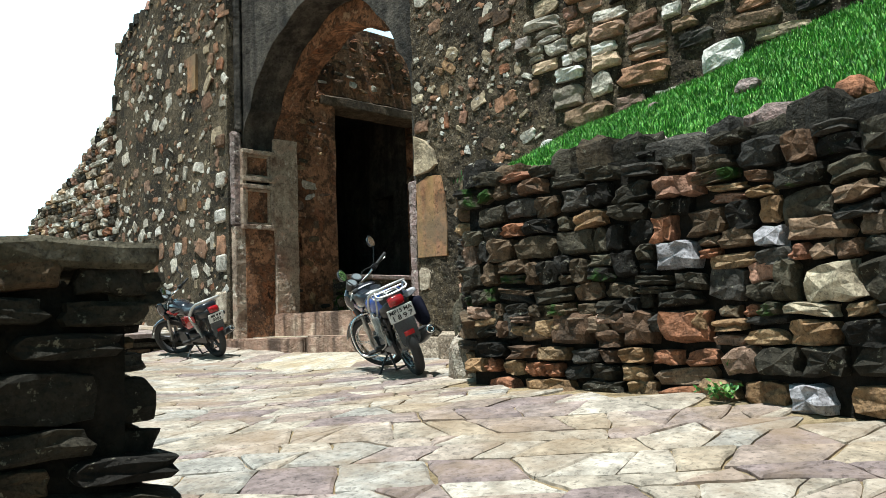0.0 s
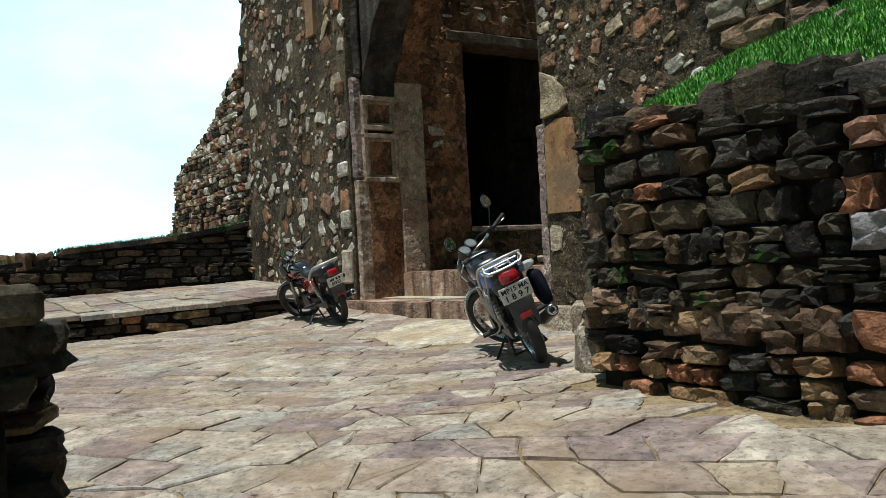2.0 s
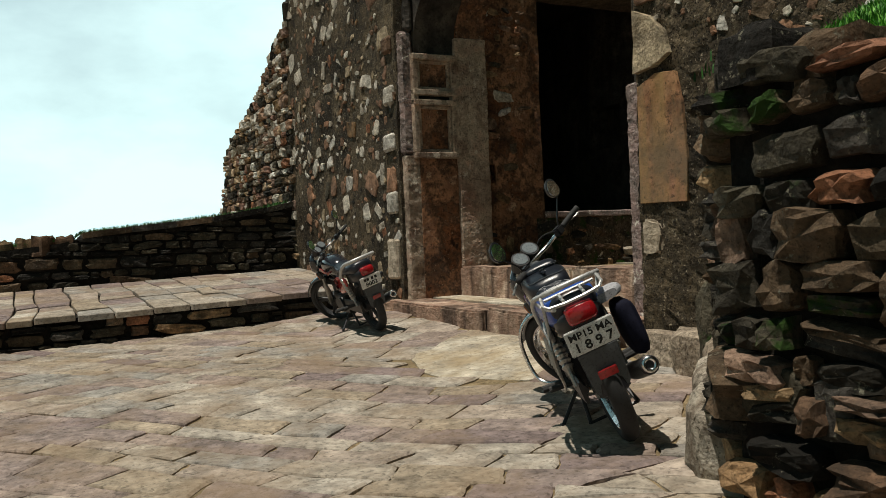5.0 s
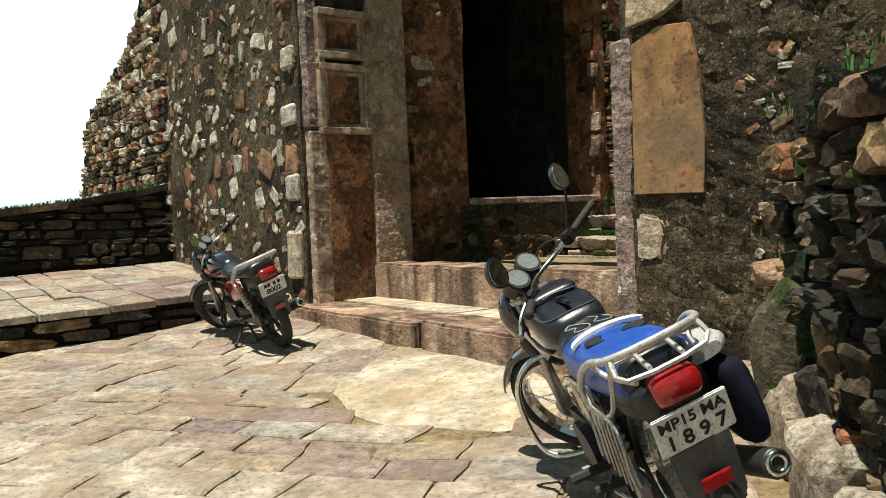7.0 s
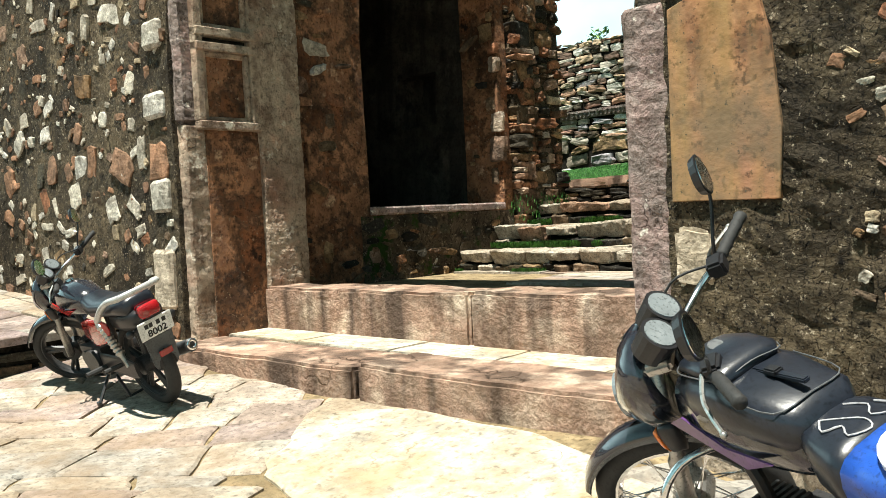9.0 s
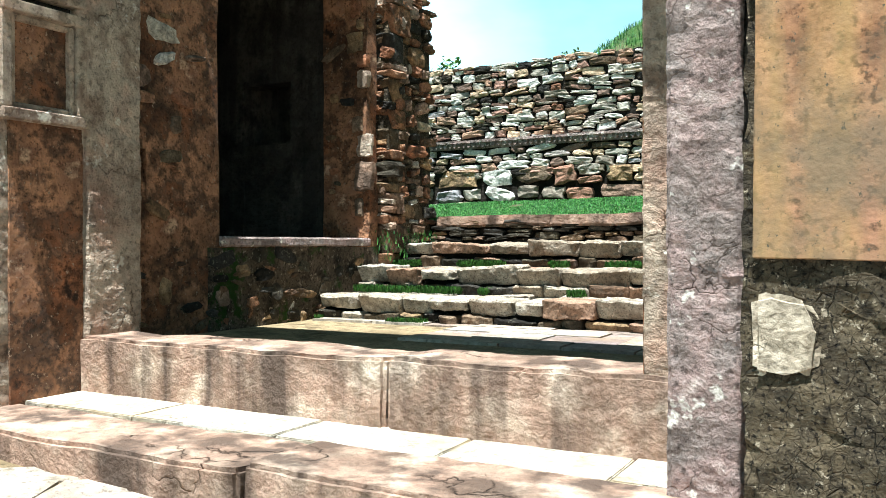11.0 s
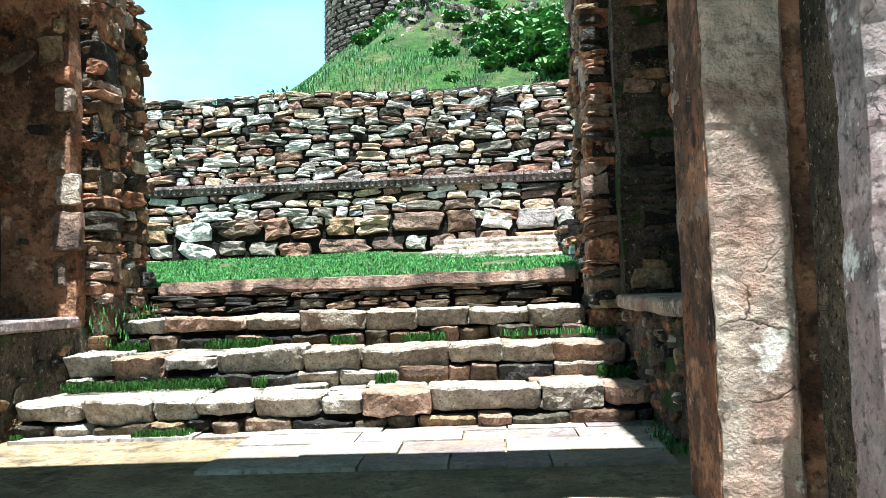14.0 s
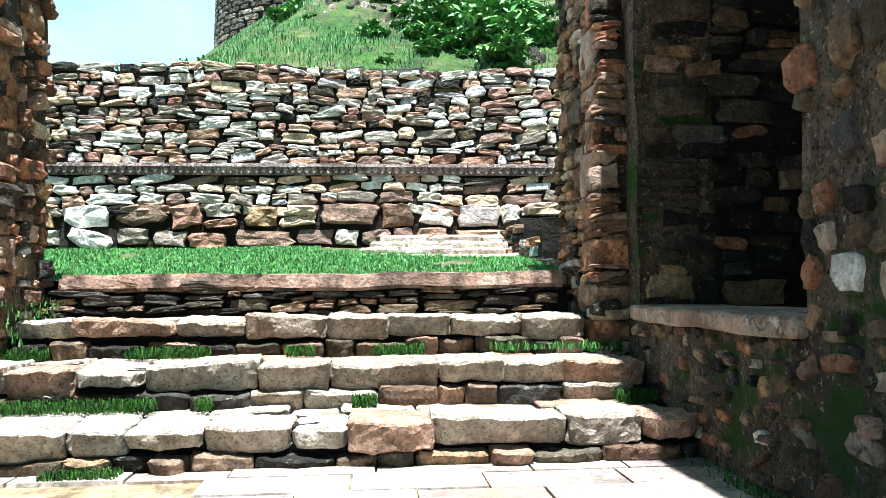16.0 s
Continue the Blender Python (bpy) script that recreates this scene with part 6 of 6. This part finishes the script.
    # tank, seat, tail
    tank = put("fuel_tank", lambda b: loft(b, [(0.40, 0.70, 0.07, 0.06, 0.06, 2.6), (0.47, 0.715, 0.115, 0.095, 0.075, 2.8), (0.58, 0.73, 0.14, 0.12, 0.10, 2.6), (0.72, 0.74, 0.145, 0.125, 0.11, 2.5), (0.84, 0.745, 0.12, 0.10, 0.09, 2.4), (0.90, 0.745, 0.06, 0.05, 0.05, 2.2)]), L["tank"], "glossy painted fuel tank", I, True)
    put("fuel_cap", lambda b: tube(b, [(0.70, 0, 0.862), (0.70, 0, 0.876)], [0.035, 0.03], 16), M_chrome if not L["bag"] else M_seat, "", I, False, tank)
    if L["bag"]:
        put("tank_cover", lambda b: loft(b, [(0.42, 0.75, 0.08, 0.045, 0.02, 3.4), (0.46, 0.765, 0.125, 0.062, 0.05, 3.6), (0.60, 0.785, 0.145, 0.07, 0.07, 3.4), (0.74, 0.79, 0.142, 0.072, 0.07, 3.2), (0.85, 0.775, 0.10, 0.056, 0.05, 2.8)]), M_seat, "padded black vinyl tank cover", I, True)
        pouch = put("pouch", lambda b: loft(b, [(0.62, 0.862, 0.09, 0.008, 0.02, 3), (0.64, 0.868, 0.11, 0.020, 0.02, 3), (0.72, 0.872, 0.112, 0.026, 0.02, 2.6), (0.79, 0.868, 0.10, 0.022, 0.02, 2.4), (0.85, 0.85, 0.05, 0.012, 0.02, 2.2)]), M_seat, "zipped black tank pouch", I, True)
        put("pouch_badge", lambda b: tube(b, [(0.735, 0, 0.894), (0.733, 0, 0.900)], [0.022, 0.020], 16), M_flap, "worn grey oval badge", I, False, pouch)
        put("pouch_piping", lambda b: tube(b, bend([(0.625, 0.105, 0.862), (0.62, 0.0, 0.873), (0.625, -0.105, 0.862), (0.72, -0.118, 0.866), (0.80, -0.10, 0.862), (0.855, 0, 0.85), (0.80, 0.10, 0.862), (0.72, 0.118, 0.866), (0.625, 0.105, 0.862)], 4), 0.002, 6), M_flap, "grey piping", I, False, pouch)
        put("cover_piping", lambda b: tube(b, bend([(0.61, 0.125, 0.84), (0.47, 0.115, 0.822), (0.452, 0.0, 0.826), (0.47, -0.115, 0.822), (0.61, -0.125, 0.84)], 4), 0.002, 6), M_flap, "grey piping")
        put("buckle", lambda b: box(b, 0.535, 0.575, -0.014, 0.014, 0.85, 0.866), M_black, "", I, False, bike, 0.004)
        put("buckle_strap", lambda b: box(b, 0.455, 0.62, -0.010, 0.010, 0.846, 0.858), M_seat, "", I, False, bike, 0.003)
    for s in (-1, 1):
        put("tank_stripe", lambda b: prism(b, [(0.50, 0.70), (0.60, 0.66), (0.86, 0.72), (0.80, 0.75), (0.66, 0.70)], "y", 0.140 * s, 0.1475 * s), L["stripe"], "", I, False, tank)
    put("seat", lambda b: loft(b, [(-0.30, 0.715, 0.09, 0.05, 0.04, 3), (-0.27, 0.72, 0.125, 0.07, 0.05, 3), (-0.1, 0.72, 0.14, 0.07, 0.05, 3), (0.12, 0.715, 0.145, 0.055, 0.06, 3), (0.28, 0.70, 0.14, 0.05, 0.06, 3), (0.42, 0.72, 0.11, 0.06, 0.06, 3), (0.47, 0.73, 0.07, 0.05, 0.05, 3)]), M_seat, "black vinyl seat", I, True)
    if L["bag"]:
        put("seat_cover", lambda b: loft(b, [(-0.28, 0.715, 0.10, 0.066, 0.05, 3), (-0.25, 0.72, 0.131, 0.077, 0.075, 3), (-0.1, 0.72, 0.147, 0.077, 0.10, 3), (0.10, 0.714, 0.152, 0.063, 0.12, 3), (0.24, 0.708, 0.152, 0.060, 0.13, 3), (0.30, 0.712, 0.151, 0.062, 0.12, 3)]), M_blue, "bright blue vinyl seat cover", I, True)
        put("seat_front_cover", lambda b: loft(b, [(0.295, 0.71, 0.1505, 0.0615, 0.12, 3), (0.34, 0.716, 0.143, 0.0615, 0.11, 3), (0.40, 0.728, 0.125, 0.058, 0.10, 3), (0.465, 0.738, 0.08, 0.05, 0.06, 3)]), M_seat, "dusty black vinyl seat front", I, True)
        for pts in ([(0.41, 0.05, 0.787), (0.38, 0.08, 0.783), (0.36, 0.04, 0.782), (0.33, 0.06, 0.778), (0.31, 0.01, 0.776), (0.34, -0.01, 0.780), (0.38, 0.02, 0.784), (0.41, 0.05, 0.787)],
                    [(0.41, -0.03, 0.787), (0.37, -0.06, 0.782), (0.34, -0.03, 0.779), (0.31, -0.08, 0.774), (0.33, -0.10, 0.774), (0.37, -0.08, 0.780)]):
            put("seat_print", lambda b: tube(b, bend(pts, 3), 0.0024, 5), M_cloth, "pale outline printed on the seat front")
        # the swirl printed on the seat cover
        def blade(b, cx, cy, a0, a1, r0, wide, zz):
            n = 12
            up, lo = [], []
            for i in range(n + 1):
                f = i / n
                a = a0 + (a1 - a0) * f
                w = wide * math.sin(math.pi * min(1, f * 0.9 + 0.1))
                up.append((cx + (r0 + w) * math.cos(a), cy + (r0 + w) * math.sin(a)))
                lo.append((cx + (r0 - w * 0.2) * math.cos(a), cy + (r0 - w * 0.2) * math.sin(a)))
            prism(b, up + lo[::-1], "z", zz, zz + 0.012)
        put("seat_print", lambda b: blade(b, 0.09, 0, -1.2, 1.2, 0.150, 0.034, 0.768), M_white, "white crescent printed on the seat")
        for a in (0.3, 2.4, 4.5):
            put("seat_print", lambda b: blade(b, 0.06 + 0.05 * math.cos(a), 0.05 * math.sin(a), a, a + 2.2, 0.036, 0.05, 0.768), M_ink, "black swirl printed on the seat")
    put("rear_cowl", lambda b: loft(b, [(-0.40, 0.66, 0.06, 0.03, 0.04, 3), (-0.34, 0.66, 0.105, 0.05, 0.07, 3), (-0.1, 0.645, 0.115, 0.05, 0.09, 3), (0.1, 0.63, 0.09, 0.05, 0.08, 3)]), L["cowl"], "", I, True)
    put("tail_lamp", lambda b: loft(b, [(-0.435, 0.685, 0.056, 0.035, 0.03, 5), (-0.42, 0.685, 0.07, 0.045, 0.04, 5), (-0.36, 0.69, 0.07, 0.045, 0.045, 5)]), M_lamp, "red plastic tail lamp", I, True)
    put("rear_fender", lambda b: hoop(b, (0, 0, 0.30), 0.345, [(0, -0.075), (0.022, -0.05), (0.03, 0), (0.022, 0.05), (0, 0.075), (0.012, 0.05), (0.02, 0), (0.012, -0.05)], 18, 0.35 * math.pi, 1.0 * math.pi), M_black, "", I, True)
    T = Matrix.Translation((-0.41, 0, 0.575)) @ Matrix.Rotation(radians(-14), 4, "Y")
    plate = put("number_plate", lambda b: box(b, -0.006, 0.006, -0.115, 0.115, -0.06, 0.06), M_plate, L["plate_label"], T, False, bike, 0.004)
    put("plate_bracket", lambda b: box(b, 0.007, 0.05, -0.05, 0.05, -0.06, 0.08), M_black, "", T)
    P = T @ Matrix(((0, 0, -1, -0.0078), (-1, 0, 0, 0), (0, 1, 0, 0), (0, 0, 0, 1)))
    for body, size, z in L["letters"]:
        me = text_mesh(body, size)
        me.materials.append(L["ink"])
        ob = new("lettering", me)
        ob.parent = plate
        me.transform(Matrix.Diagonal((TAIL, 1, 1, 1)) @ P @ Matrix.Translation((0, z, 0.001)) @ Matrix.Diagonal((1.1, 1, 1, 1)))
    if L["bars"]:
        for y0 in (-0.07, -0.03, 0.02, 0.05):
            put("lettering", lambda b: box(b, -0.009, -0.006, y0, y0 + 0.025, 0.012, 0.04), L["ink"], "", T, False, plate)
    put("mudflap", lambda b: prism(b, [(-0.095, 0.0), (0.095, 0.0), (0.085, -0.19), (0.06, -0.23), (-0.06, -0.23), (-0.085, -0.19)], "x", 0, 0.02), M_flap, "grey plastic mudguard end", Matrix.Translation((-0.385, 0, 0.515)) @ Matrix.Rotation(radians(-8), 4, "Y"), False, bike, 0.006)
    put("reflector", lambda b: box(b, -0.012, 0.0, -0.045, 0.045, -0.02, 0.02), M_lamp, "red reflector", Matrix.Translation((-0.395, 0, 0.40)) @ Matrix.Rotation(radians(-8), 4, "Y"), False, bike, 0.003)
    rail = L["rail"]
    put("grab_rail", lambda b: tube(b, bend([(0.12, 0.155, 0.66), (-0.02, 0.165, 0.74), (-0.2, 0.16, 0.80), (-0.36, 0.13, 0.82), (-0.40, 0, 0.825), (-0.36, -0.13, 0.82), (-0.2, -0.16, 0.80), (-0.02, -0.165, 0.74), (0.12, -0.155, 0.66)]), 0.012 if L["bag"] else 0.02, 8), rail, "silver-painted grab rail round the seat" if L["bag"] else "silver-grey grab rail", I, True)
    if L["bag"]:
        for pts in ([(-0.36, 0.13, 0.82), (-0.42, 0.12, 0.76), (-0.42, -0.12, 0.76), (-0.36, -0.13, 0.82)], [(-0.2, 0.16, 0.8), (-0.24, 0.13, 0.75), (-0.42, 0.10, 0.745)], [(-0.2, -0.16, 0.8), (-0.24, -0.13, 0.75), (-0.42, -0.10, 0.745)],
                    [(-0.30, 0.05, 0.79), (-0.42, 0.05, 0.765)], [(-0.30, -0.05, 0.79), (-0.42, -0.05, 0.765)], [(-0.30, 0.12, 0.79), (-0.30, -0.12, 0.79)], [(0.12, 0.155, 0.66), (0.04, 0.15, 0.58), (-0.22, 0.15, 0.66), (-0.34, 0.13, 0.82)]):
            put("carrier_bar", lambda b: tube(b, bend(pts, 3), 0.008, 6), M_silver)
        for i in range(7):
            put("guard_bar", lambda b: tube(b, [(-0.24 + 0.05 * i, 0.19, 0.40 + 0.01 * i), (-0.22 + 0.05 * i, 0.17, 0.60)], 0.005, 5), M_alloy)
        put("guard_rail", lambda b: tube(b, bend([(0.12, 0.15, 0.60), (-0.24, 0.17, 0.60), (-0.28, 0.19, 0.5), (-0.24, 0.19, 0.39), (0.1, 0.19, 0.32)]), 0.007, 6), M_alloy)
        put("crash_guard", lambda b: tube(b, bend([(0.80, 0.02, 0.62), (0.84, 0.16, 0.62), (0.86, 0.25, 0.52), (0.84, 0.26, 0.32), (0.78, 0.2, 0.24), (0.72, 0.02, 0.22)]), 0.012, 8), M_chrome, "chrome crash guard", I, True)
        put("crash_guard", lambda b: tube(b, bend([(0.80, -0.02, 0.62), (0.84, -0.16, 0.62), (0.86, -0.25, 0.52), (0.84, -0.26, 0.32), (0.78, -0.2, 0.24), (0.72, -0.02, 0.22)]), 0.012, 8), M_chrome, "chrome crash guard", I, True)
        put("pannier", lambda b: loft(b, [(-0.30, 0.54, 0.03, 0.09, 0.13, 3.4), (-0.27, 0.54, 0.045, 0.105, 0.155, 3.2), (-0.17, 0.545, 0.05, 0.10, 0.17, 3), (-0.05, 0.545, 0.045, 0.105, 0.15, 3.2), (-0.02, 0.54, 0.03, 0.09, 0.13, 3.4)]), M_navy, "limp dark blue fabric pannier bag", Matrix.Translation((0, -0.2, 0)), True)
        put("folded_cloth", lambda b: loft(b, [(-0.26, 0.70, 0.05, 0.02, 0.02, 3), (-0.22, 0.705, 0.08, 0.03, 0.03, 3), (-0.06, 0.70, 0.085, 0.026, 0.03, 3), (0.0, 0.70, 0.05, 0.02, 0.02, 3)]), M_cloth, "grey cloth folded over the pannier", Matrix.Translation((0, -0.225, -0.005)) @ Matrix.Rotation(radians(-6), 4, "X"))
    if not L["bag"]:
        for s in (-1, 1):
            put("rear_indicator", lambda b: loft(b, [(-0.36, 0.585, 0.02, 0.02, 0.02, 2), (-0.34, 0.585, 0.028, 0.026, 0.026, 2), (-0.30, 0.585, 0.012, 0.01, 0.01, 2)]), M_amber if L["indicators"] else M_black, "", Matrix.Translation((0, 0.145 * s, 0)), True)
            put("indicator_stem", lambda b: tube(b, [(-0.32, 0.06 * s, 0.6), (-0.325, 0.13 * s, 0.588)], 0.007, 6), M_black)
    return bike


LOOK_BLUE = dict(alloy=False, fairing=M_tank_black, fender=M_tank_black, panel=M_tank_black, tank=M_tank_black, stripe=M_purple, cowl=M_black, rail=M_silver, bag=True, ink=M_ink, bars=False,
                 letters=(("MP15 MA", 0.046, 0.028), ("1 8 9 7", 0.06, -0.026)), plate_label="white number plate with black figures", indicators=True)
LOOK_RED = dict(alloy=True, fairing=M_tank_black, fender=M_tank_black, panel=M_red, tank=M_tank_black, stripe=M_red, cowl=M_black, rail=M_silver, bag=False, ink=M_ink, bars=True,
                letters=(("8002", 0.06, -0.026),), plate_label="white number plate with black figures", indicators=False)
LOOK_FAR = dict(alloy=True, fairing=M_red, fender=M_black, panel=M_red, tank=M_red, stripe=M_black, cowl=M_tank_black, rail=M_alloy, bag=False, ink=M_green_ink, bars=True,
                letters=(("0575", 0.06, -0.026),), plate_label="pale number plate with green figures", indicators=True)
motorcycle("black motorcycle with blue seat cover, silver carrier and dark pannier", (1.83, -1.785, ground_z(1.83, -1.785) + 0.008), 153, 22.5, 44, LOOK_BLUE, 1.018)
motorcycle("red and black motorcycle parked on its side stand before the tower", (-3.12, -1.02, ground_z(-3.12, -1.02) + 0.008), 179, 20, 40, LOOK_RED)
motorcycle("red motorcycle with orange indicators parked beside the raised walk", (-3.2, -5.17, ground_z(-3.2, -5.17) + 0.008), 176, 16, 30, LOOK_FAR)

M_moss_blades = mat("moss_blades", [(0.02, 0.08, 0.01), (0.045, 0.12, 0.015), (0.03, 0.07, 0.012)], stain_amount=0.0, bump=0.0, rough=0.8)

# ---- bedrock, loose stones, moss and weeds ----
def boulder(name, c, size, material, label, seed, rot=0.0):
    bm = bmesh.new()
    bmesh.ops.create_icosphere(bm, subdivisions=3, radius=1.0)
    off = Vector((seed * 3.7, seed * 1.3, seed))
    for v in bm.verts:
        p = v.co.copy()
        k = 1 + 0.22 * noise.noise(p * 1.3 + off) + 0.09 * noise.noise(p * 3.5 + off)
        p = Vector([math.copysign(abs(q) ** 0.62, q) for q in p]) * k
        p.z += 0.05 * math.sin(p.z * 14 + 2 * noise.noise(p * 2 + off))
        v.co = Vector((p.x * size[0], p.y * size[1], p.z * size[2]))
    ob = part(name, bm, material)
    ob.matrix_basis = Matrix.Translation(c) @ Matrix.Rotation(rot, 4, "Z")
    return tagged(ob, label, "rock")


for k, (x, y, dz, sx, sy, sz, rot) in enumerate(((0.45, -0.3, 0.05, 0.34, 0.16, 0.16, 0.0), (1.05, -0.42, 0.10, 0.36, 0.2, 0.2, -0.1), (1.5, -0.72, 0.12, 0.34, 0.2, 0.24, -0.7), (1.95, -1.2, 0.12, 0.34, 0.2, 0.22, -0.8), (2.38, -1.68, 0.10, 0.32, 0.2, 0.2, -0.8))):
    boulder("bedrock", (x, y, ground_z(x, y) + dz), (sx, sy, sz), M_step, "layered ochre bedrock at the foot of the gate wall", k, rot)
boulder("ledge_stone", (1.32, -0.42, 1.66), (0.28, 0.2, 0.06), M_step, "flat pale ledge stone on the rubble", 11, -0.2)
boulder("rubble_mound", (1.45, -0.55, 1.3), (0.3, 0.28, 0.34), M_wall_moss, "heap of dark mossy rubble against the gate wall", 12, 0.3)
for k, (x, y, dz, s, m, lab) in enumerate(((4.75, -1.25, 0.03, 0.09, M_grey, "white broken stone lying in the grass"), (5.3, -2.05, 0.08, 0.18, M_grey, "grey broken stone on the retaining wall"), (5.75, -2.1, 0.10, 0.14, M_wall_warm, "brown broken stone on the retaining wall"),
                                        (6.1, -2.2, 0.12, 0.18, M_wall_dark, "dark broken stone on the retaining wall"), (6.6, -2.4, 0.12, 0.16, M_wall_warm, "brown broken stone on the retaining wall"), (4.3, -1.75, 0.04, 0.1, M_grey, "pale broken stone on the retaining wall"), (3.7, -0.75, 0.02, 0.06, M_grey, "small white stone in the grass"))):
    boulder("loose_stone", (x, y, bank_z(x, y) + dz), (s, s * 0.7, s * 0.55), m, lab, 20 + k, k * 0.8)


def on_stair(r):
    while True:
        i = r.randrange(3)
        y0, z = ((3.0, 1.45), (3.63, 1.69), (4.27, 1.92))[i]
        x = r.uniform(-4.1, -0.25)
        if noise.noise(Vector((x * 2.6, i * 7.0, 1.5))) + (0.22 if x < -3 else -0.1) > 0.08:
            return x, y0 + r.uniform(-0.1, 0.06), z + r.uniform(-0.02, 0.03)


grass("stair_moss", 16000, on_stair, (0.006, 0.02), "green moss and creeping weeds under the step edges", 31, M_moss_blades)


def at_foot(r):
    k = r.random()
    if k < 0.4:
        return -4.02 + r.gauss(0, 0.05), r.uniform(3.9, 5.0), 1.95 + r.random() * 0.3
    if k < 0.75:
        return -0.24 + r.gauss(0, 0.05), r.uniform(2.1, 3.1), 1.44
    return r.uniform(-1.1, -0.3), 4.2 + r.gauss(0, 0.08), 1.93


grass("wall_foot_weeds", 900, at_foot, (0.01, 0.05), "small green weeds at the foot of the passage walls", 32)


def on_rubble_top(r):
    f = r.random()
    x, y = 1.2 + 1.6 * f, -0.35 - 1.75 * f
    return x + r.gauss(0, 0.09) + 0.12, y + r.gauss(0, 0.09) + 0.12, 2.38 + 0.06 * f + r.random() * 0.03


grass("rubble_moss", 2600, on_rubble_top, (0.01, 0.04), "green moss on top of the rubble end wall", 33)


def on_parapet(r):
    y = r.uniform(-6, -0.3)
    return r.uniform(-9.2, -8.7), y, parapet_top(y) + 0.0


grass("parapet_grass", 2500, on_parapet, (0.02, 0.07), "short grass along the parapet top", 35)


def on_near_coping(r):
    return 4.3 - r.random() * 0.45, -5.75 - r.random() * 0.35, 1.58


grass("coping_moss", 700, on_near_coping, (0.01, 0.035), "green moss on the low wall coping", 36)


def on_court_top(r):
    return r.uniform(-8, 2), r.uniform(9.0, 9.4), 4.93


grass("wall_top_grass", 2500, on_court_top, (0.02, 0.06), "thin grass along the court wall top", 37)


shrub("weed", (1.12, -0.3, 1.72), (0.07, 0.05, 0.1), 26, 53, "small sprouting weed on the gate wall", 0.03, 3)
